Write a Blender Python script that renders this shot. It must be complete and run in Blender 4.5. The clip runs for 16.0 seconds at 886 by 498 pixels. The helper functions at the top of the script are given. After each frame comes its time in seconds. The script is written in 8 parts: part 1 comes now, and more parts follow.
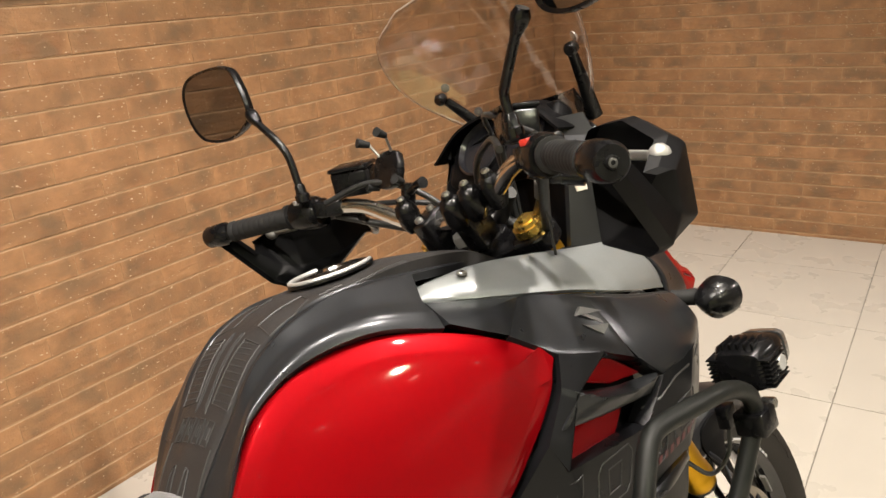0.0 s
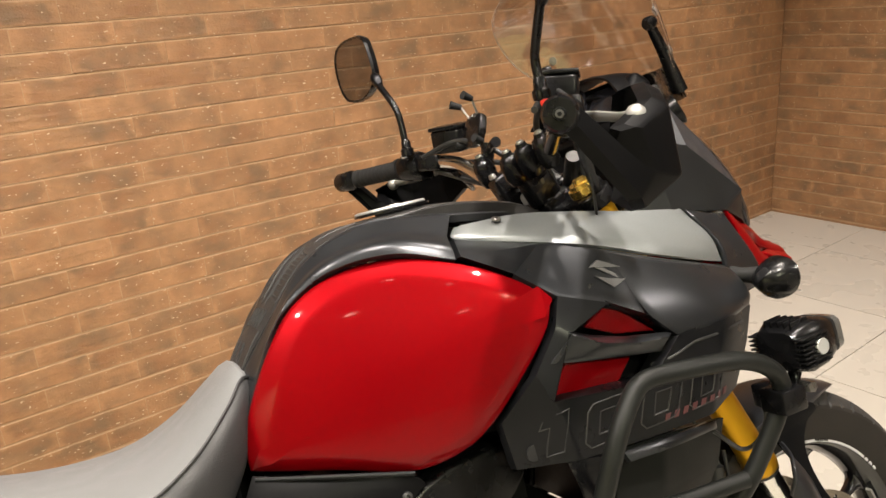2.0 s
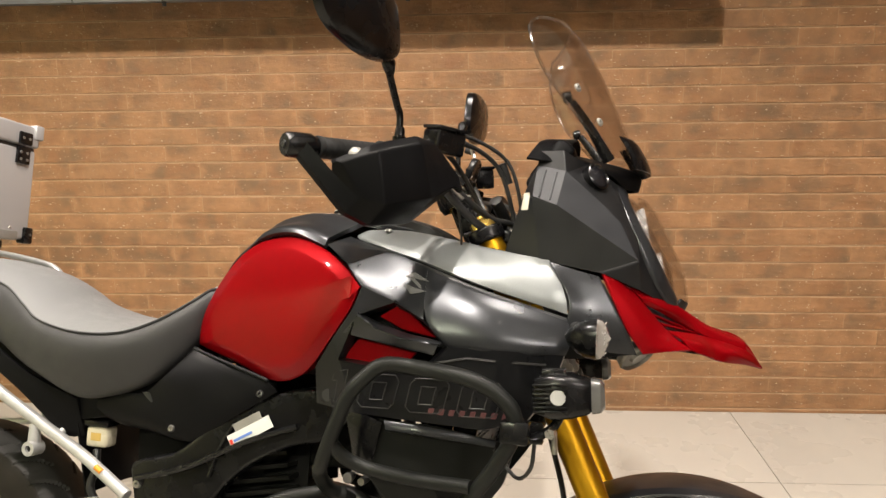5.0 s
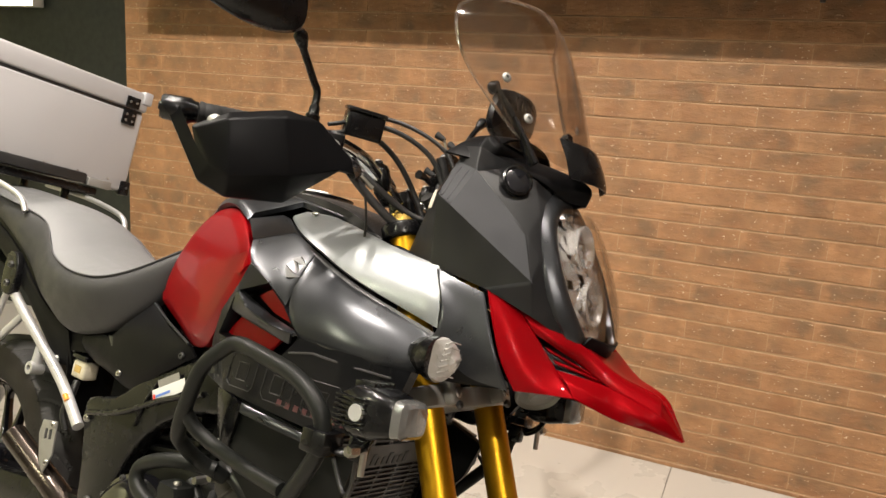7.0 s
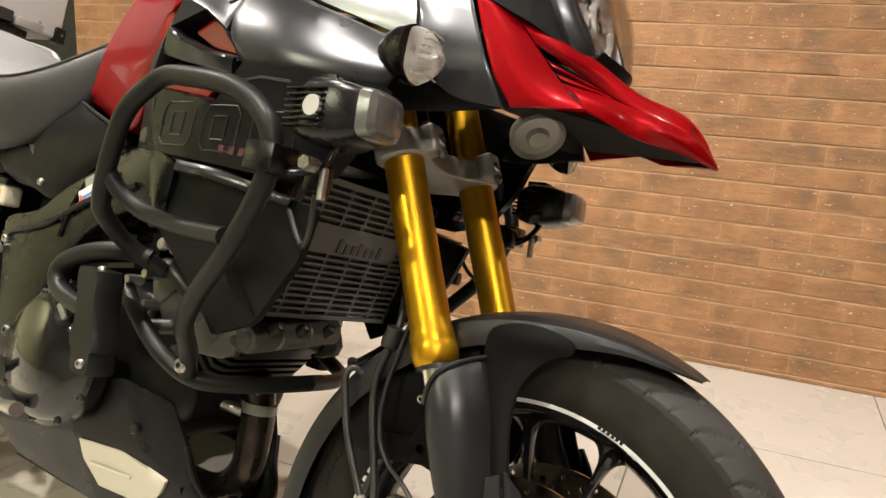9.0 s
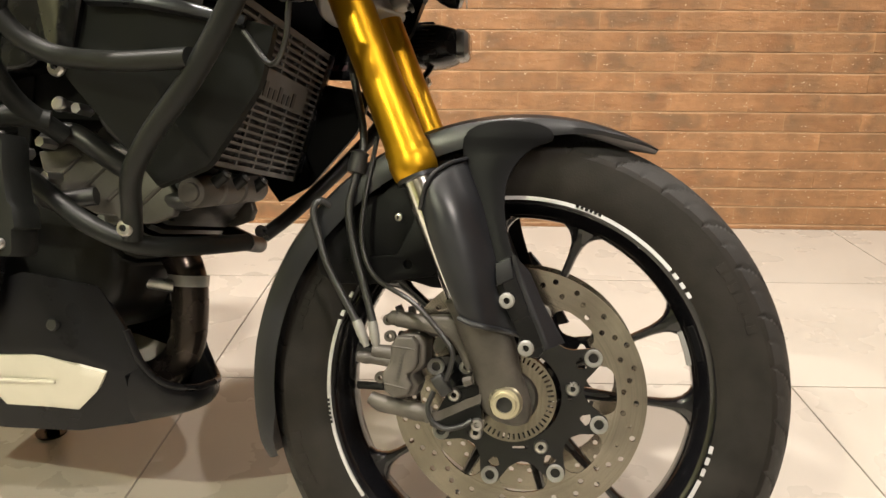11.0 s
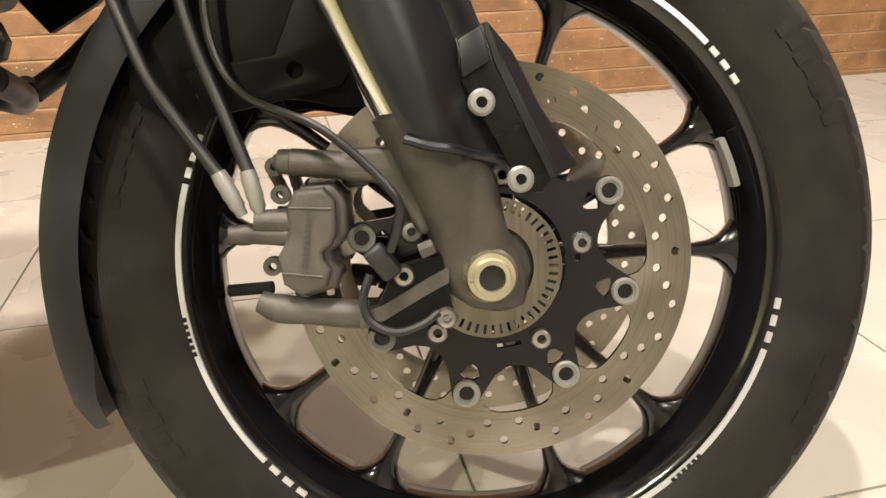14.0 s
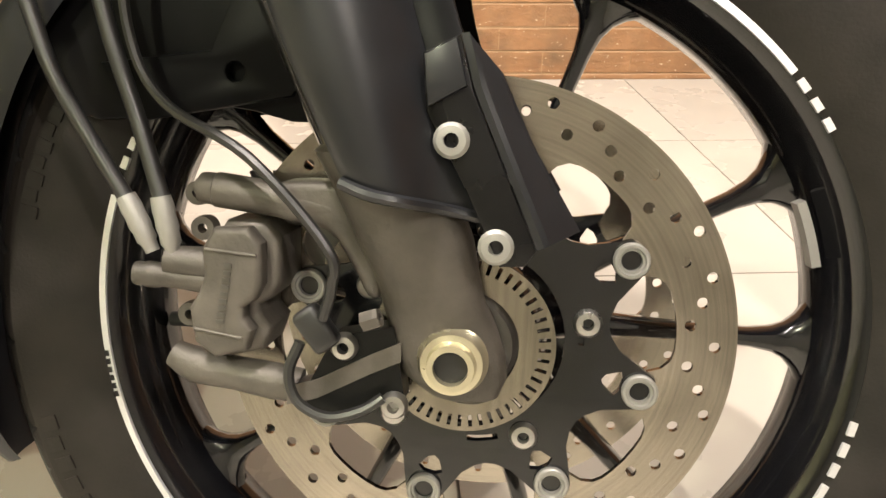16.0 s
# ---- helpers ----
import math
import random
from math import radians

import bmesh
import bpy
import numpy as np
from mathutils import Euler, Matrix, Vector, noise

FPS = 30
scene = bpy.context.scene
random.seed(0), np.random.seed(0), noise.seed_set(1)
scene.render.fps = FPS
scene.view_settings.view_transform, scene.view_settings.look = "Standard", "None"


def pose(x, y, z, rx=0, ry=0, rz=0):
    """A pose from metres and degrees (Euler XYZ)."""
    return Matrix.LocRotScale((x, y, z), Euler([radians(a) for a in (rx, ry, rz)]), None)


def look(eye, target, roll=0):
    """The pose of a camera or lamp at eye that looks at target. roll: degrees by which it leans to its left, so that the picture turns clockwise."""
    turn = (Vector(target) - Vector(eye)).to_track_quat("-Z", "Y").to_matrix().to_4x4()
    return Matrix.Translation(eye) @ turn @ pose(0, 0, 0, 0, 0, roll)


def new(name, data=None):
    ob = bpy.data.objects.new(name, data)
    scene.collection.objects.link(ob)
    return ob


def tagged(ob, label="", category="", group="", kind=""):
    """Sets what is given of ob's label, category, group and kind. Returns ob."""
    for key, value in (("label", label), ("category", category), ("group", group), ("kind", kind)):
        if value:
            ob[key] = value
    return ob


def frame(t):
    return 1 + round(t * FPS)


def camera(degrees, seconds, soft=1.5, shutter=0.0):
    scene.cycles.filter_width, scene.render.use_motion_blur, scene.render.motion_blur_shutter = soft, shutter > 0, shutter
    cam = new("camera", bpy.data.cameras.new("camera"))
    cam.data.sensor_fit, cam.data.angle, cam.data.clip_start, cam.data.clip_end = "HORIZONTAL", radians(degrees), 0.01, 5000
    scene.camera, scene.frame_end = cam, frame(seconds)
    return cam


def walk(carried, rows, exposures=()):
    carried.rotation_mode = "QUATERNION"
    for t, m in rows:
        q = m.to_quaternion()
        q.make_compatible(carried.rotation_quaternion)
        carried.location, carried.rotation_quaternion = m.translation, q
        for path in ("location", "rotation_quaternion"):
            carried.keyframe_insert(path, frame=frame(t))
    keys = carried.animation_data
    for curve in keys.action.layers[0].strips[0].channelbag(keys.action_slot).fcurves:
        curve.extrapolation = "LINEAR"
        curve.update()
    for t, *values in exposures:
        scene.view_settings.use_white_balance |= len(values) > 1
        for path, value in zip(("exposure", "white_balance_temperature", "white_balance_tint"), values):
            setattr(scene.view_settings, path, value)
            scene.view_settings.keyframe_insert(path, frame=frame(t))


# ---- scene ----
cam = camera(61.2, 16.0)
PATH = [
    (0, (-1.243, -0.162, 1.444), (0.305, 0.926, 0.798), -4.5),
    (0.5, (-1.267, -0.144, 1.444), (0.302, 0.921, 0.808), -4.3),
    (1, (-1.289, -0.169, 1.433), (0.214, 0.988, 0.798), -4.1),
    (1.5, (-1.257, -0.279, 1.43), (0.089, 1.056, 0.793), -4.3),
    (2, (-1.173, -0.449, 1.408), (-0.052, 1.084, 0.779), -4.4),
    (2.5, (-1.118, -0.602, 1.406), (-0.253, 1.089, 0.78), -4.1),
    (3, (-1.054, -0.818, 1.414), (-0.408, 0.975, 0.808), -4.3),
    (3.5, (-0.933, -0.973, 1.42), (-0.516, 0.901, 0.86), -3.9),
    (4, (-0.689, -1.072, 1.406), (-0.487, 0.854, 0.904), -3.1),
    (4.5, (-0.503, -1.071, 1.39), (-0.448, 0.875, 0.935), -2.0),
    (7, (0.251, -0.807, 1.342), (-0.535, 0.985, 0.927), 3.6),
    (7.5, (0.239, -0.742, 1.254), (-0.549, 1.044, 0.82), 4.0),
    (8, (0.224, -0.703, 1.157), (-0.552, 1.084, 0.704), 4.1),
    (8.5, (0.212, -0.683, 1.067), (-0.538, 1.113, 0.609), 3.9),
    (9, (0.212, -0.681, 0.967), (-0.505, 1.123, 0.488), 3.3),
    (9.5, (0.208, -0.694, 0.888), (-0.438, 1.128, 0.376), 2.6),
    (10, (0.166, -0.706, 0.842), (-0.344, 1.144, 0.28), 1.7),
    (12.5, (-0.323, -0.92, 0.778), (0.18, 0.886, 0.082), -1.2),
    (13, (-0.266, -0.781, 0.727), (0.238, 1.012, -0.002), -1.5),
    (13.5, (-0.192, -0.595, 0.659), (0.249, 1.19, -0.127), -1.7),
    (14, (-0.144, -0.466, 0.598), (0.268, 1.309, -0.227), -1.3),
    (14.5, (-0.115, -0.358, 0.542), (0.268, 1.418, -0.293), -0.5),
    (15, (-0.106, -0.33, 0.535), (0.235, 1.446, -0.319), 0.1),
    (15.5, (-0.091, -0.327, 0.565), (0.156, 1.447, -0.326), 0.5),
    (16, (-0.027, -0.335, 0.605), (0.098, 1.433, -0.322), 0.9),
]
walk(cam, [(t, look(eye, target, roll)) for t, eye, target, roll in PATH],
     [(0, -0.05), (3.0, -0.03), (4.5, -0.13), (7.0, -0.16), (8.5, -0.08), (9.5, 0.15), (10.2, 0.22), (12.5, -0.10), (13.5, 0.05), (14.5, 0.38), (16, 0.46)])

# ---- world and lights ----
world = bpy.data.worlds.new("world")
scene.world = world
world.use_nodes = True
world.node_tree.nodes["Background"].inputs[0].default_value = (1.0, 0.86, 0.7, 1)
world.node_tree.nodes["Background"].inputs[1].default_value = 0.02

FLOOR_Z = -0.012
CEIL_Z = 2.95
WALL_Y = 1.98
WALL_X = 3.2
BRICK_END = -2.72


def spot(name, x, y, z, watts, tx, ty, tz, cone=110, blend=0.5, size=0.03, colour=(1.0, 0.905, 0.81)):
    data = bpy.data.lights.new(name, "SPOT")
    data.energy, data.color, data.shadow_soft_size = watts, colour, size
    data.spot_size, data.spot_blend = radians(cone), blend
    ob = new(name, data)
    ob.matrix_world = look((x, y, z), (tx, ty, tz))
    return ob


LAMPS = [
    ("main_light", -0.95, 0.42, 2.84, 148, -0.9, 0.5, 0.0, 140, 0.6),
    ("main_light", 0.30, 0.42, 2.84, 124, 0.3, 0.5, 0.0, 140, 0.6),
    ("front_light", 2.15, 1.00, 2.84, 190, 2.0, 1.0, 0.0, 104, 0.8),
    ("rear_light", -2.35, 0.35, 2.84, 280, -2.3, 0.4, 0.0, 130, 0.7),
    ("aisle_light", 1.1, -1.9, 2.84, 205, 0.8, -1.5, 0.0, 130, 0.7),
    # two added lamps brighten the unseen south wall, so that gloss parts mirror it
    ("wash_light", 1.2, -3.5, 2.84, 130, 1.2, -4.6, 1.0, 110, 0.8),
    ("wash_light", -1.4, -3.5, 2.84, 110, -1.4, -4.6, 1.0, 110, 0.8),
    ("side_light", -0.52, -0.36, 2.84, 270, -0.4, -0.2, 0.0, 130, 0.6),
    # added lamp that brightens the unseen end wall for olive reflections
    ("end_light", -3.7, -1.3, 2.84, 320, -4.5, -1.3, 1.0, 120, 0.7),
    ("back_light", -1.6, -2.2, 2.84, 260, -1.5, -1.9, 0.0, 130, 0.7, 0.03, (1.0, 0.99, 0.70)),
]
for row in LAMPS:
    spot(*row)

# ---- materials ----
from mathutils.bvhtree import BVHTree

MATS = {}


def rgb(c):
    return (c, c, c, 1) if isinstance(c, (int, float)) else (*c, 1)


def material(name, colour, rough=0.5, metal=0.0, vary=0.12, scale=30.0, bump=0.0, bump_scale=200.0, coat=0.0, spec=0.5, rough_vary=0.08,
             fleck=0.0, random_hue=0.0):
    """A surface with coarse and fine variation in colour, gloss and relief."""
    m = bpy.data.materials.new(name)
    m.use_nodes = True
    nt = m.node_tree
    b = nt.nodes["Principled BSDF"]
    tc = nt.nodes.new("ShaderNodeTexCoord")
    n1 = nt.nodes.new("ShaderNodeTexNoise")
    n1.inputs["Scale"].default_value, n1.inputs["Detail"].default_value = scale, 6
    n2 = nt.nodes.new("ShaderNodeTexNoise")
    n2.inputs["Scale"].default_value, n2.inputs["Detail"].default_value = scale * 0.15, 3
    where = tc.outputs["Object"]
    if random_hue:
        # each piece takes its own stretch of the pattern
        own, add, big = nt.nodes.new("ShaderNodeObjectInfo"), nt.nodes.new("ShaderNodeVectorMath"), nt.nodes.new("ShaderNodeVectorMath")
        big.operation = "SCALE"
        big.inputs[0].default_value = (37.0, 11.0, 23.0)
        nt.links.new(own.outputs["Random"], big.inputs["Scale"])
        nt.links.new(tc.outputs["Object"], add.inputs[0])
        nt.links.new(big.outputs[0], add.inputs[1])
        where = add.outputs[0]
        add.name = "place"
    for n in (n1, n2):
        nt.links.new(where, n.inputs["Vector"])
    mix = nt.nodes.new("ShaderNodeMath")
    mix.operation = "ADD"
    nt.links.new(n1.outputs["Fac"], mix.inputs[0])
    nt.links.new(n2.outputs["Fac"], mix.inputs[1])
    ramp = nt.nodes.new("ShaderNodeMapRange")
    ramp.inputs["From Min"].default_value, ramp.inputs["From Max"].default_value = 0.6, 1.4
    ramp.inputs["To Min"].default_value, ramp.inputs["To Max"].default_value = 1 - vary, 1 + vary
    nt.links.new(mix.outputs[0], ramp.inputs["Value"])
    mul = nt.nodes.new("ShaderNodeMix")
    mul.data_type, mul.blend_type = "RGBA", "MULTIPLY"
    mul.inputs["Factor"].default_value = 1.0
    mul.inputs["A"].default_value = rgb(colour)
    nt.links.new(ramp.outputs[0], mul.inputs["B"])
    out = mul.outputs["Result"]
    if fleck:
        n3 = nt.nodes.new("ShaderNodeTexNoise")
        n3.inputs["Scale"].default_value, n3.inputs["Detail"].default_value = 900, 1
        nt.links.new(tc.outputs["Object"], n3.inputs["Vector"])
        r3 = nt.nodes.new("ShaderNodeMapRange")
        r3.inputs["From Min"].default_value, r3.inputs["From Max"].default_value = 0.35, 0.65
        r3.inputs["To Min"].default_value, r3.inputs["To Max"].default_value = 1 - fleck, 1 + fleck
        nt.links.new(n3.outputs["Fac"], r3.inputs["Value"])
        m3 = nt.nodes.new("ShaderNodeMix")
        m3.data_type, m3.blend_type = "RGBA", "MULTIPLY"
        m3.inputs["Factor"].default_value = 1.0
        nt.links.new(out, m3.inputs["A"])
        nt.links.new(r3.outputs[0], m3.inputs["B"])
        out = m3.outputs["Result"]
    if random_hue:
        info = nt.nodes.new("ShaderNodeObjectInfo")
        info.name = "tint"
        r4 = nt.nodes.new("ShaderNodeMapRange")
        r4.inputs["To Min"].default_value, r4.inputs["To Max"].default_value = 1 - random_hue, 1 + random_hue
        nt.links.new(info.outputs["Random"], r4.inputs["Value"])
        m4 = nt.nodes.new("ShaderNodeMix")
        m4.data_type, m4.blend_type = "RGBA", "MULTIPLY"
        m4.inputs["Factor"].default_value = 1.0
        nt.links.new(out, m4.inputs["A"])
        nt.links.new(r4.outputs[0], m4.inputs["B"])
        out = m4.outputs["Result"]
    nt.links.new(out, b.inputs["Base Color"])
    rr = nt.nodes.new("ShaderNodeMapRange")
    rr.inputs["From Min"].default_value, rr.inputs["From Max"].default_value = 0.3, 0.7
    rr.inputs["To Min"].default_value, rr.inputs["To Max"].default_value = max(0.02, rough - rough_vary), min(1, rough + rough_vary)
    nt.links.new(n1.outputs["Fac"], rr.inputs["Value"])
    nt.links.new(rr.outputs[0], b.inputs["Roughness"])
    b.inputs["Metallic"].default_value = metal
    b.inputs["Specular IOR Level"].default_value = spec
    b.inputs["Coat Weight"].default_value = coat
    b.inputs["Coat Roughness"].default_value = 0.04
    if bump:
        nb = nt.nodes.new("ShaderNodeTexNoise")
        nb.inputs["Scale"].default_value, nb.inputs["Detail"].default_value = bump_scale, 4
        nt.links.new(tc.outputs["Object"], nb.inputs["Vector"])
        bp = nt.nodes.new("ShaderNodeBump")
        bp.inputs["Strength"].default_value, bp.inputs["Distance"].default_value = bump, 0.001
        nt.links.new(nb.outputs["Fac"], bp.inputs["Height"])
        nt.links.new(bp.outputs[0], b.inputs["Normal"])
    MATS[name] = m
    return m


RED = material("candy_red_paint", (0.180, 0.0005, 0.0024), 0.40, 0.36, spec=0.03, vary=0.05, coat=0.26, rough_vary=0.03, scale=8)
GUN = material("gunmetal_paint", (0.037, 0.039, 0.043), 0.30, 0.7, vary=0.04, coat=0.05, rough_vary=0.03, fleck=0.12)
SILVER = material("silver_panel_paint", (0.205, 0.218, 0.220), 0.40, 0.5, vary=0.05, coat=0.35, rough_vary=0.04, fleck=0.06)
MATTE = material("matte_black_plastic", (0.0036, 0.0036, 0.004), 0.42, 0.0, spec=0.07, vary=0.15, bump=0.06, bump_scale=1500, scale=20)
SATIN = material("satin_black_paint", (0.0034, 0.0034, 0.0038), 0.25, 0.0, spec=0.3, vary=0.12, bump=0.08, bump_scale=500)
GLOSSBLACK = material("gloss_black_wheel_paint", (0.004, 0.004, 0.005), 0.13, 0.0, vary=0.15, coat=0.3)
PAD = material("rubber_tank_pad", (0.012, 0.011, 0.011), 0.55, 0.0, vary=0.12, bump=0.4, bump_scale=900)
EMBLEM = material("silver_emblem", (0.12, 0.12, 0.12), 0.42, 0.2, vary=0.05)
LINE = material("pad_print", (0.017, 0.017, 0.017), 0.5, vary=0.05)
TREAD = material("dusty_tread_rubber", (0.022, 0.021, 0.020), 0.62, 0.0, spec=0.3, vary=0.35, bump=0.3, bump_scale=500, scale=30)
RUBBER = material("tyre_rubber", (0.0130, 0.0110, 0.0092), 0.64, 0.0, spec=0.22, vary=0.7, bump=0.25, bump_scale=420, scale=34)
GRIP = material("grip_rubber", (0.011, 0.011, 0.011), 0.72, 0.0, spec=0.25, vary=0.15, bump=0.4, bump_scale=400)
SEATTOP = material("grey_seat_vinyl", (0.135, 0.137, 0.140), 0.56, 0.0, vary=0.08, bump=0.55, bump_scale=520)
SEATSIDE = material("charcoal_seat_vinyl", (0.019, 0.019, 0.020), 0.56, 0.0, vary=0.10, bump=0.55, bump_scale=520)
GOLD = material("gold_anodised_fork", (0.50, 0.27, 0.012), 0.38, 0.92, vary=0.05, rough_vary=0.05, scale=60)
CHROME = material("polished_steel", (0.72, 0.71, 0.69), 0.16, 1.0, vary=0.06)
STEEL = material("brushed_rotor_steel", (0.36, 0.325, 0.275), 0.21, 1.0, vary=0.45, scale=14, rough_vary=0.05)

# turned and brushed in circles, so that the sheen fans out from the middle
_b = STEEL.node_tree.nodes["Principled BSDF"]
_b.inputs["Anisotropic"].default_value = 0.75
_nt = STEEL.node_tree
_tc, _flat, _len, _ring, _lay, _amt = (_nt.nodes.new(k) for k in ("ShaderNodeTexCoord", "ShaderNodeVectorMath", "ShaderNodeVectorMath", "ShaderNodeTexNoise", "ShaderNodeMix", "ShaderNodeMapRange"))
_flat.operation, _len.operation = "MULTIPLY", "LENGTH"
_flat.inputs[1].default_value = (1, 1, 0)
_ring.noise_dimensions = "1D"
_ring.inputs["Scale"].default_value, _ring.inputs["Detail"].default_value = 420.0, 3.0
_amt.inputs["From Min"].default_value, _amt.inputs["From Max"].default_value = 0.3, 0.7
_amt.inputs["To Min"].default_value, _amt.inputs["To Max"].default_value = 0.86, 1.10
_lay.data_type, _lay.blend_type = "RGBA", "MULTIPLY"
_lay.inputs["Factor"].default_value = 1.0
_old = _b.inputs["Base Color"].links[0].from_socket
for _a, _c in ((_tc.outputs["Object"], _flat.inputs[0]), (_flat.outputs[0], _len.inputs[0]), (_len.outputs["Value"], _ring.inputs["W"]), (_ring.outputs["Fac"], _amt.inputs["Value"]),
               (_old, _lay.inputs["A"]), (_amt.outputs[0], _lay.inputs["B"]), (_lay.outputs["Result"], _b.inputs["Base Color"])):
    _nt.links.new(_a, _c)
_tan = STEEL.node_tree.nodes.new("ShaderNodeTangent")
_tan.direction_type, _tan.axis = "RADIAL", "Z"
STEEL.node_tree.links.new(_tan.outputs[0], _b.inputs["Tangent"])

ALU = material("dusty_cast_aluminium", (0.078, 0.070, 0.060), 0.54, 0.4, vary=0.55, bump=0.5, bump_scale=260, scale=40)
CASTGREY = material("grey_cast_clamp", (0.26, 0.255, 0.24), 0.45, 0.55, vary=0.12, bump=0.3, bump_scale=300)
ENGINE = material("black_engine_casing", (0.0045, 0.0046, 0.0043), 0.36, 0.0, spec=0.2, vary=0.25, bump=0.15, bump_scale=800, scale=25)
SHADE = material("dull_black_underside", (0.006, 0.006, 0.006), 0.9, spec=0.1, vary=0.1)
ENGINEGREY = material("grey_engine_casting", (0.072, 0.067, 0.060), 0.5, 0.5, vary=0.25, bump=0.4, bump_scale=240)
COVER = material("dusty_black_plastic", (0.0060, 0.0066, 0.0060), 0.50, 0.0, spec=0.14, vary=0.22, bump=0.08, bump_scale=900, scale=14)
TUBE = material("powder_coated_tube", (0.0078, 0.0085, 0.0078), 0.44, 0.0, spec=0.19, vary=0.25, bump=0.2, bump_scale=600)
SILVERTUBE = material("silver_frame_paint", (0.42, 0.42, 0.42), 0.36, 0.5, vary=0.08, scale=40)
BOXALU = material("anodised_aluminium_sheet", (0.36, 0.355, 0.36), 0.50, 0.35, vary=0.03, scale=9, rough_vary=0.03)
HEADER = material("heat_stained_pipe", (0.050, 0.040, 0.034), 0.26, 0.85, vary=0.35, scale=16)
CREAM = material("cream_skid_plate", (0.56, 0.53, 0.45), 0.48, 0.1, vary=0.08, scale=20, bump=0.1)
HOSE = material("black_hose", (0.012, 0.012, 0.012), 0.42, vary=0.15)
DIAL = material("dark_dial_face", (0.01, 0.01, 0.012), 0.2)
DIMRED = material("dull_red_print", (0.07, 0.02, 0.022), 0.5)
REDPART = material("red_plastic", (0.5, 0.03, 0.02), 0.35)
ORANGE = material("amber_plastic", (0.6, 0.22, 0.02), 0.3)
WHITE = material("white_print", (0.52, 0.52, 0.50), 0.45, vary=0.05)
STRIPE = material("silver_rim_tape", (0.55, 0.55, 0.56), 0.35, 0.35, vary=0.06)
BLUE = material("blue_print", (0.08, 0.16, 0.45), 0.4)
FLUID = material("milky_reservoir_plastic", (0.50, 0.46, 0.35), 0.28, vary=0.12)
MARKAMBER = material("amber_fluid_window", (0.48, 0.33, 0.10), 0.25, vary=0.2)
GUARDPLASTIC = material("moulded_guard_plastic", (0.0100, 0.0106, 0.0126), 0.36, 0.0, spec=0.42, vary=0.12, bump=0.05, bump_scale=1300, scale=18)
PLASTIC = material("semi_gloss_black_plastic", (0.0056, 0.0058, 0.0068), 0.32, 0.0, spec=0.19, vary=0.12, bump=0.05, bump_scale=1300, scale=18)
GOLDCAP = material("gold_fork_cap", (0.80, 0.55, 0.14), 0.25, 0.95, vary=0.06)
ZINC = material("pale_gold_zinc_nut", (0.62, 0.57, 0.42), 0.3, 0.9, vary=0.10)
BOLT = material("steel_bolt_head", (0.42, 0.41, 0.39), 0.32, 0.95, vary=0.10)
DARKBOLT = material("dark_bolt_head", (0.09, 0.09, 0.09), 0.38, 0.8, vary=0.10)
REFLECT = material("lamp_reflector", (0.88, 0.88, 0.88), 0.16, 0.75, vary=0.03)
COWLBLACK = material("satin_black_cowl", (0.0085, 0.0088, 0.0096), 0.38, 0.0, spec=0.35, vary=0.12, bump=0.05, bump_scale=1300, scale=18)
COWLGREY = material("matte_grey_cowl_paint", (0.023, 0.024, 0.027), 0.46, 0.15, spec=0.3, vary=0.06, fleck=0.10, bump=0.05, bump_scale=900)
# colour far below silver: darkness of the mirrored room is put into it
MIRROR = material("dimmed_mirror", (0.17, 0.165, 0.16), 0.02, 1.0, vary=0.0, rough_vary=0.0)
RADFIN = material("radiator_core", (0.03, 0.03, 0.032), 0.6, 0.3, vary=0.2)
GRILLE = material("grey_grille_coating", (0.085, 0.085, 0.085), 0.48, 0.2, vary=0.10)


def glass(name, colour, rough=0.0):
    m = bpy.data.materials.new(name)
    m.use_nodes = True
    b = m.node_tree.nodes["Principled BSDF"]
    b.inputs["Base Color"].default_value = rgb(colour)
    b.inputs["Roughness"].default_value = rough
    b.inputs["Transmission Weight"].default_value = 1.0
    b.inputs["IOR"].default_value = 1.45
    MATS[name] = m
    return m


def sheet_glass(name, tint, gloss=0.05, rim=0.45):
    """A thin clear sheet: it lets light straight through and mirrors a little, more so at a slant."""
    m = bpy.data.materials.new(name)
    m.use_nodes = True
    nt = m.node_tree
    nt.nodes.remove(nt.nodes["Principled BSDF"])
    tr, gl, mx, lw, pw, ma = (nt.nodes.new(k) for k in ("ShaderNodeBsdfTransparent", "ShaderNodeBsdfGlossy", "ShaderNodeMixShader", "ShaderNodeLayerWeight", "ShaderNodeMath", "ShaderNodeMath"))
    tr.inputs["Color"].default_value = rgb(tint)
    gl.inputs["Roughness"].default_value = 0.05
    pw.operation, ma.operation = "POWER", "MULTIPLY_ADD"
    pw.inputs[1].default_value = 4.0
    ma.inputs[1].default_value, ma.inputs[2].default_value = rim, gloss
    nt.links.new(lw.outputs["Facing"], pw.inputs[0])
    nt.links.new(pw.outputs[0], ma.inputs[0])
    nt.links.new(ma.outputs[0], mx.inputs[0])
    nt.links.new(tr.outputs[0], mx.inputs[1])
    nt.links.new(gl.outputs[0], mx.inputs[2])
    nt.links.new(mx.outputs[0], nt.nodes["Material Output"].inputs["Surface"])
    return m


SCREEN = sheet_glass("clear_acrylic_screen", (0.93, 0.91, 0.90), 0.10)
SHIELD = sheet_glass("clear_lamp_shield", (0.94, 0.93, 0.92), 0.05)
RIBLENS = material("ribbed_clear_lens", (0.40, 0.39, 0.37), 0.22, 0.2, vary=0.2, coat=0.8, bump=0.9, bump_scale=150)
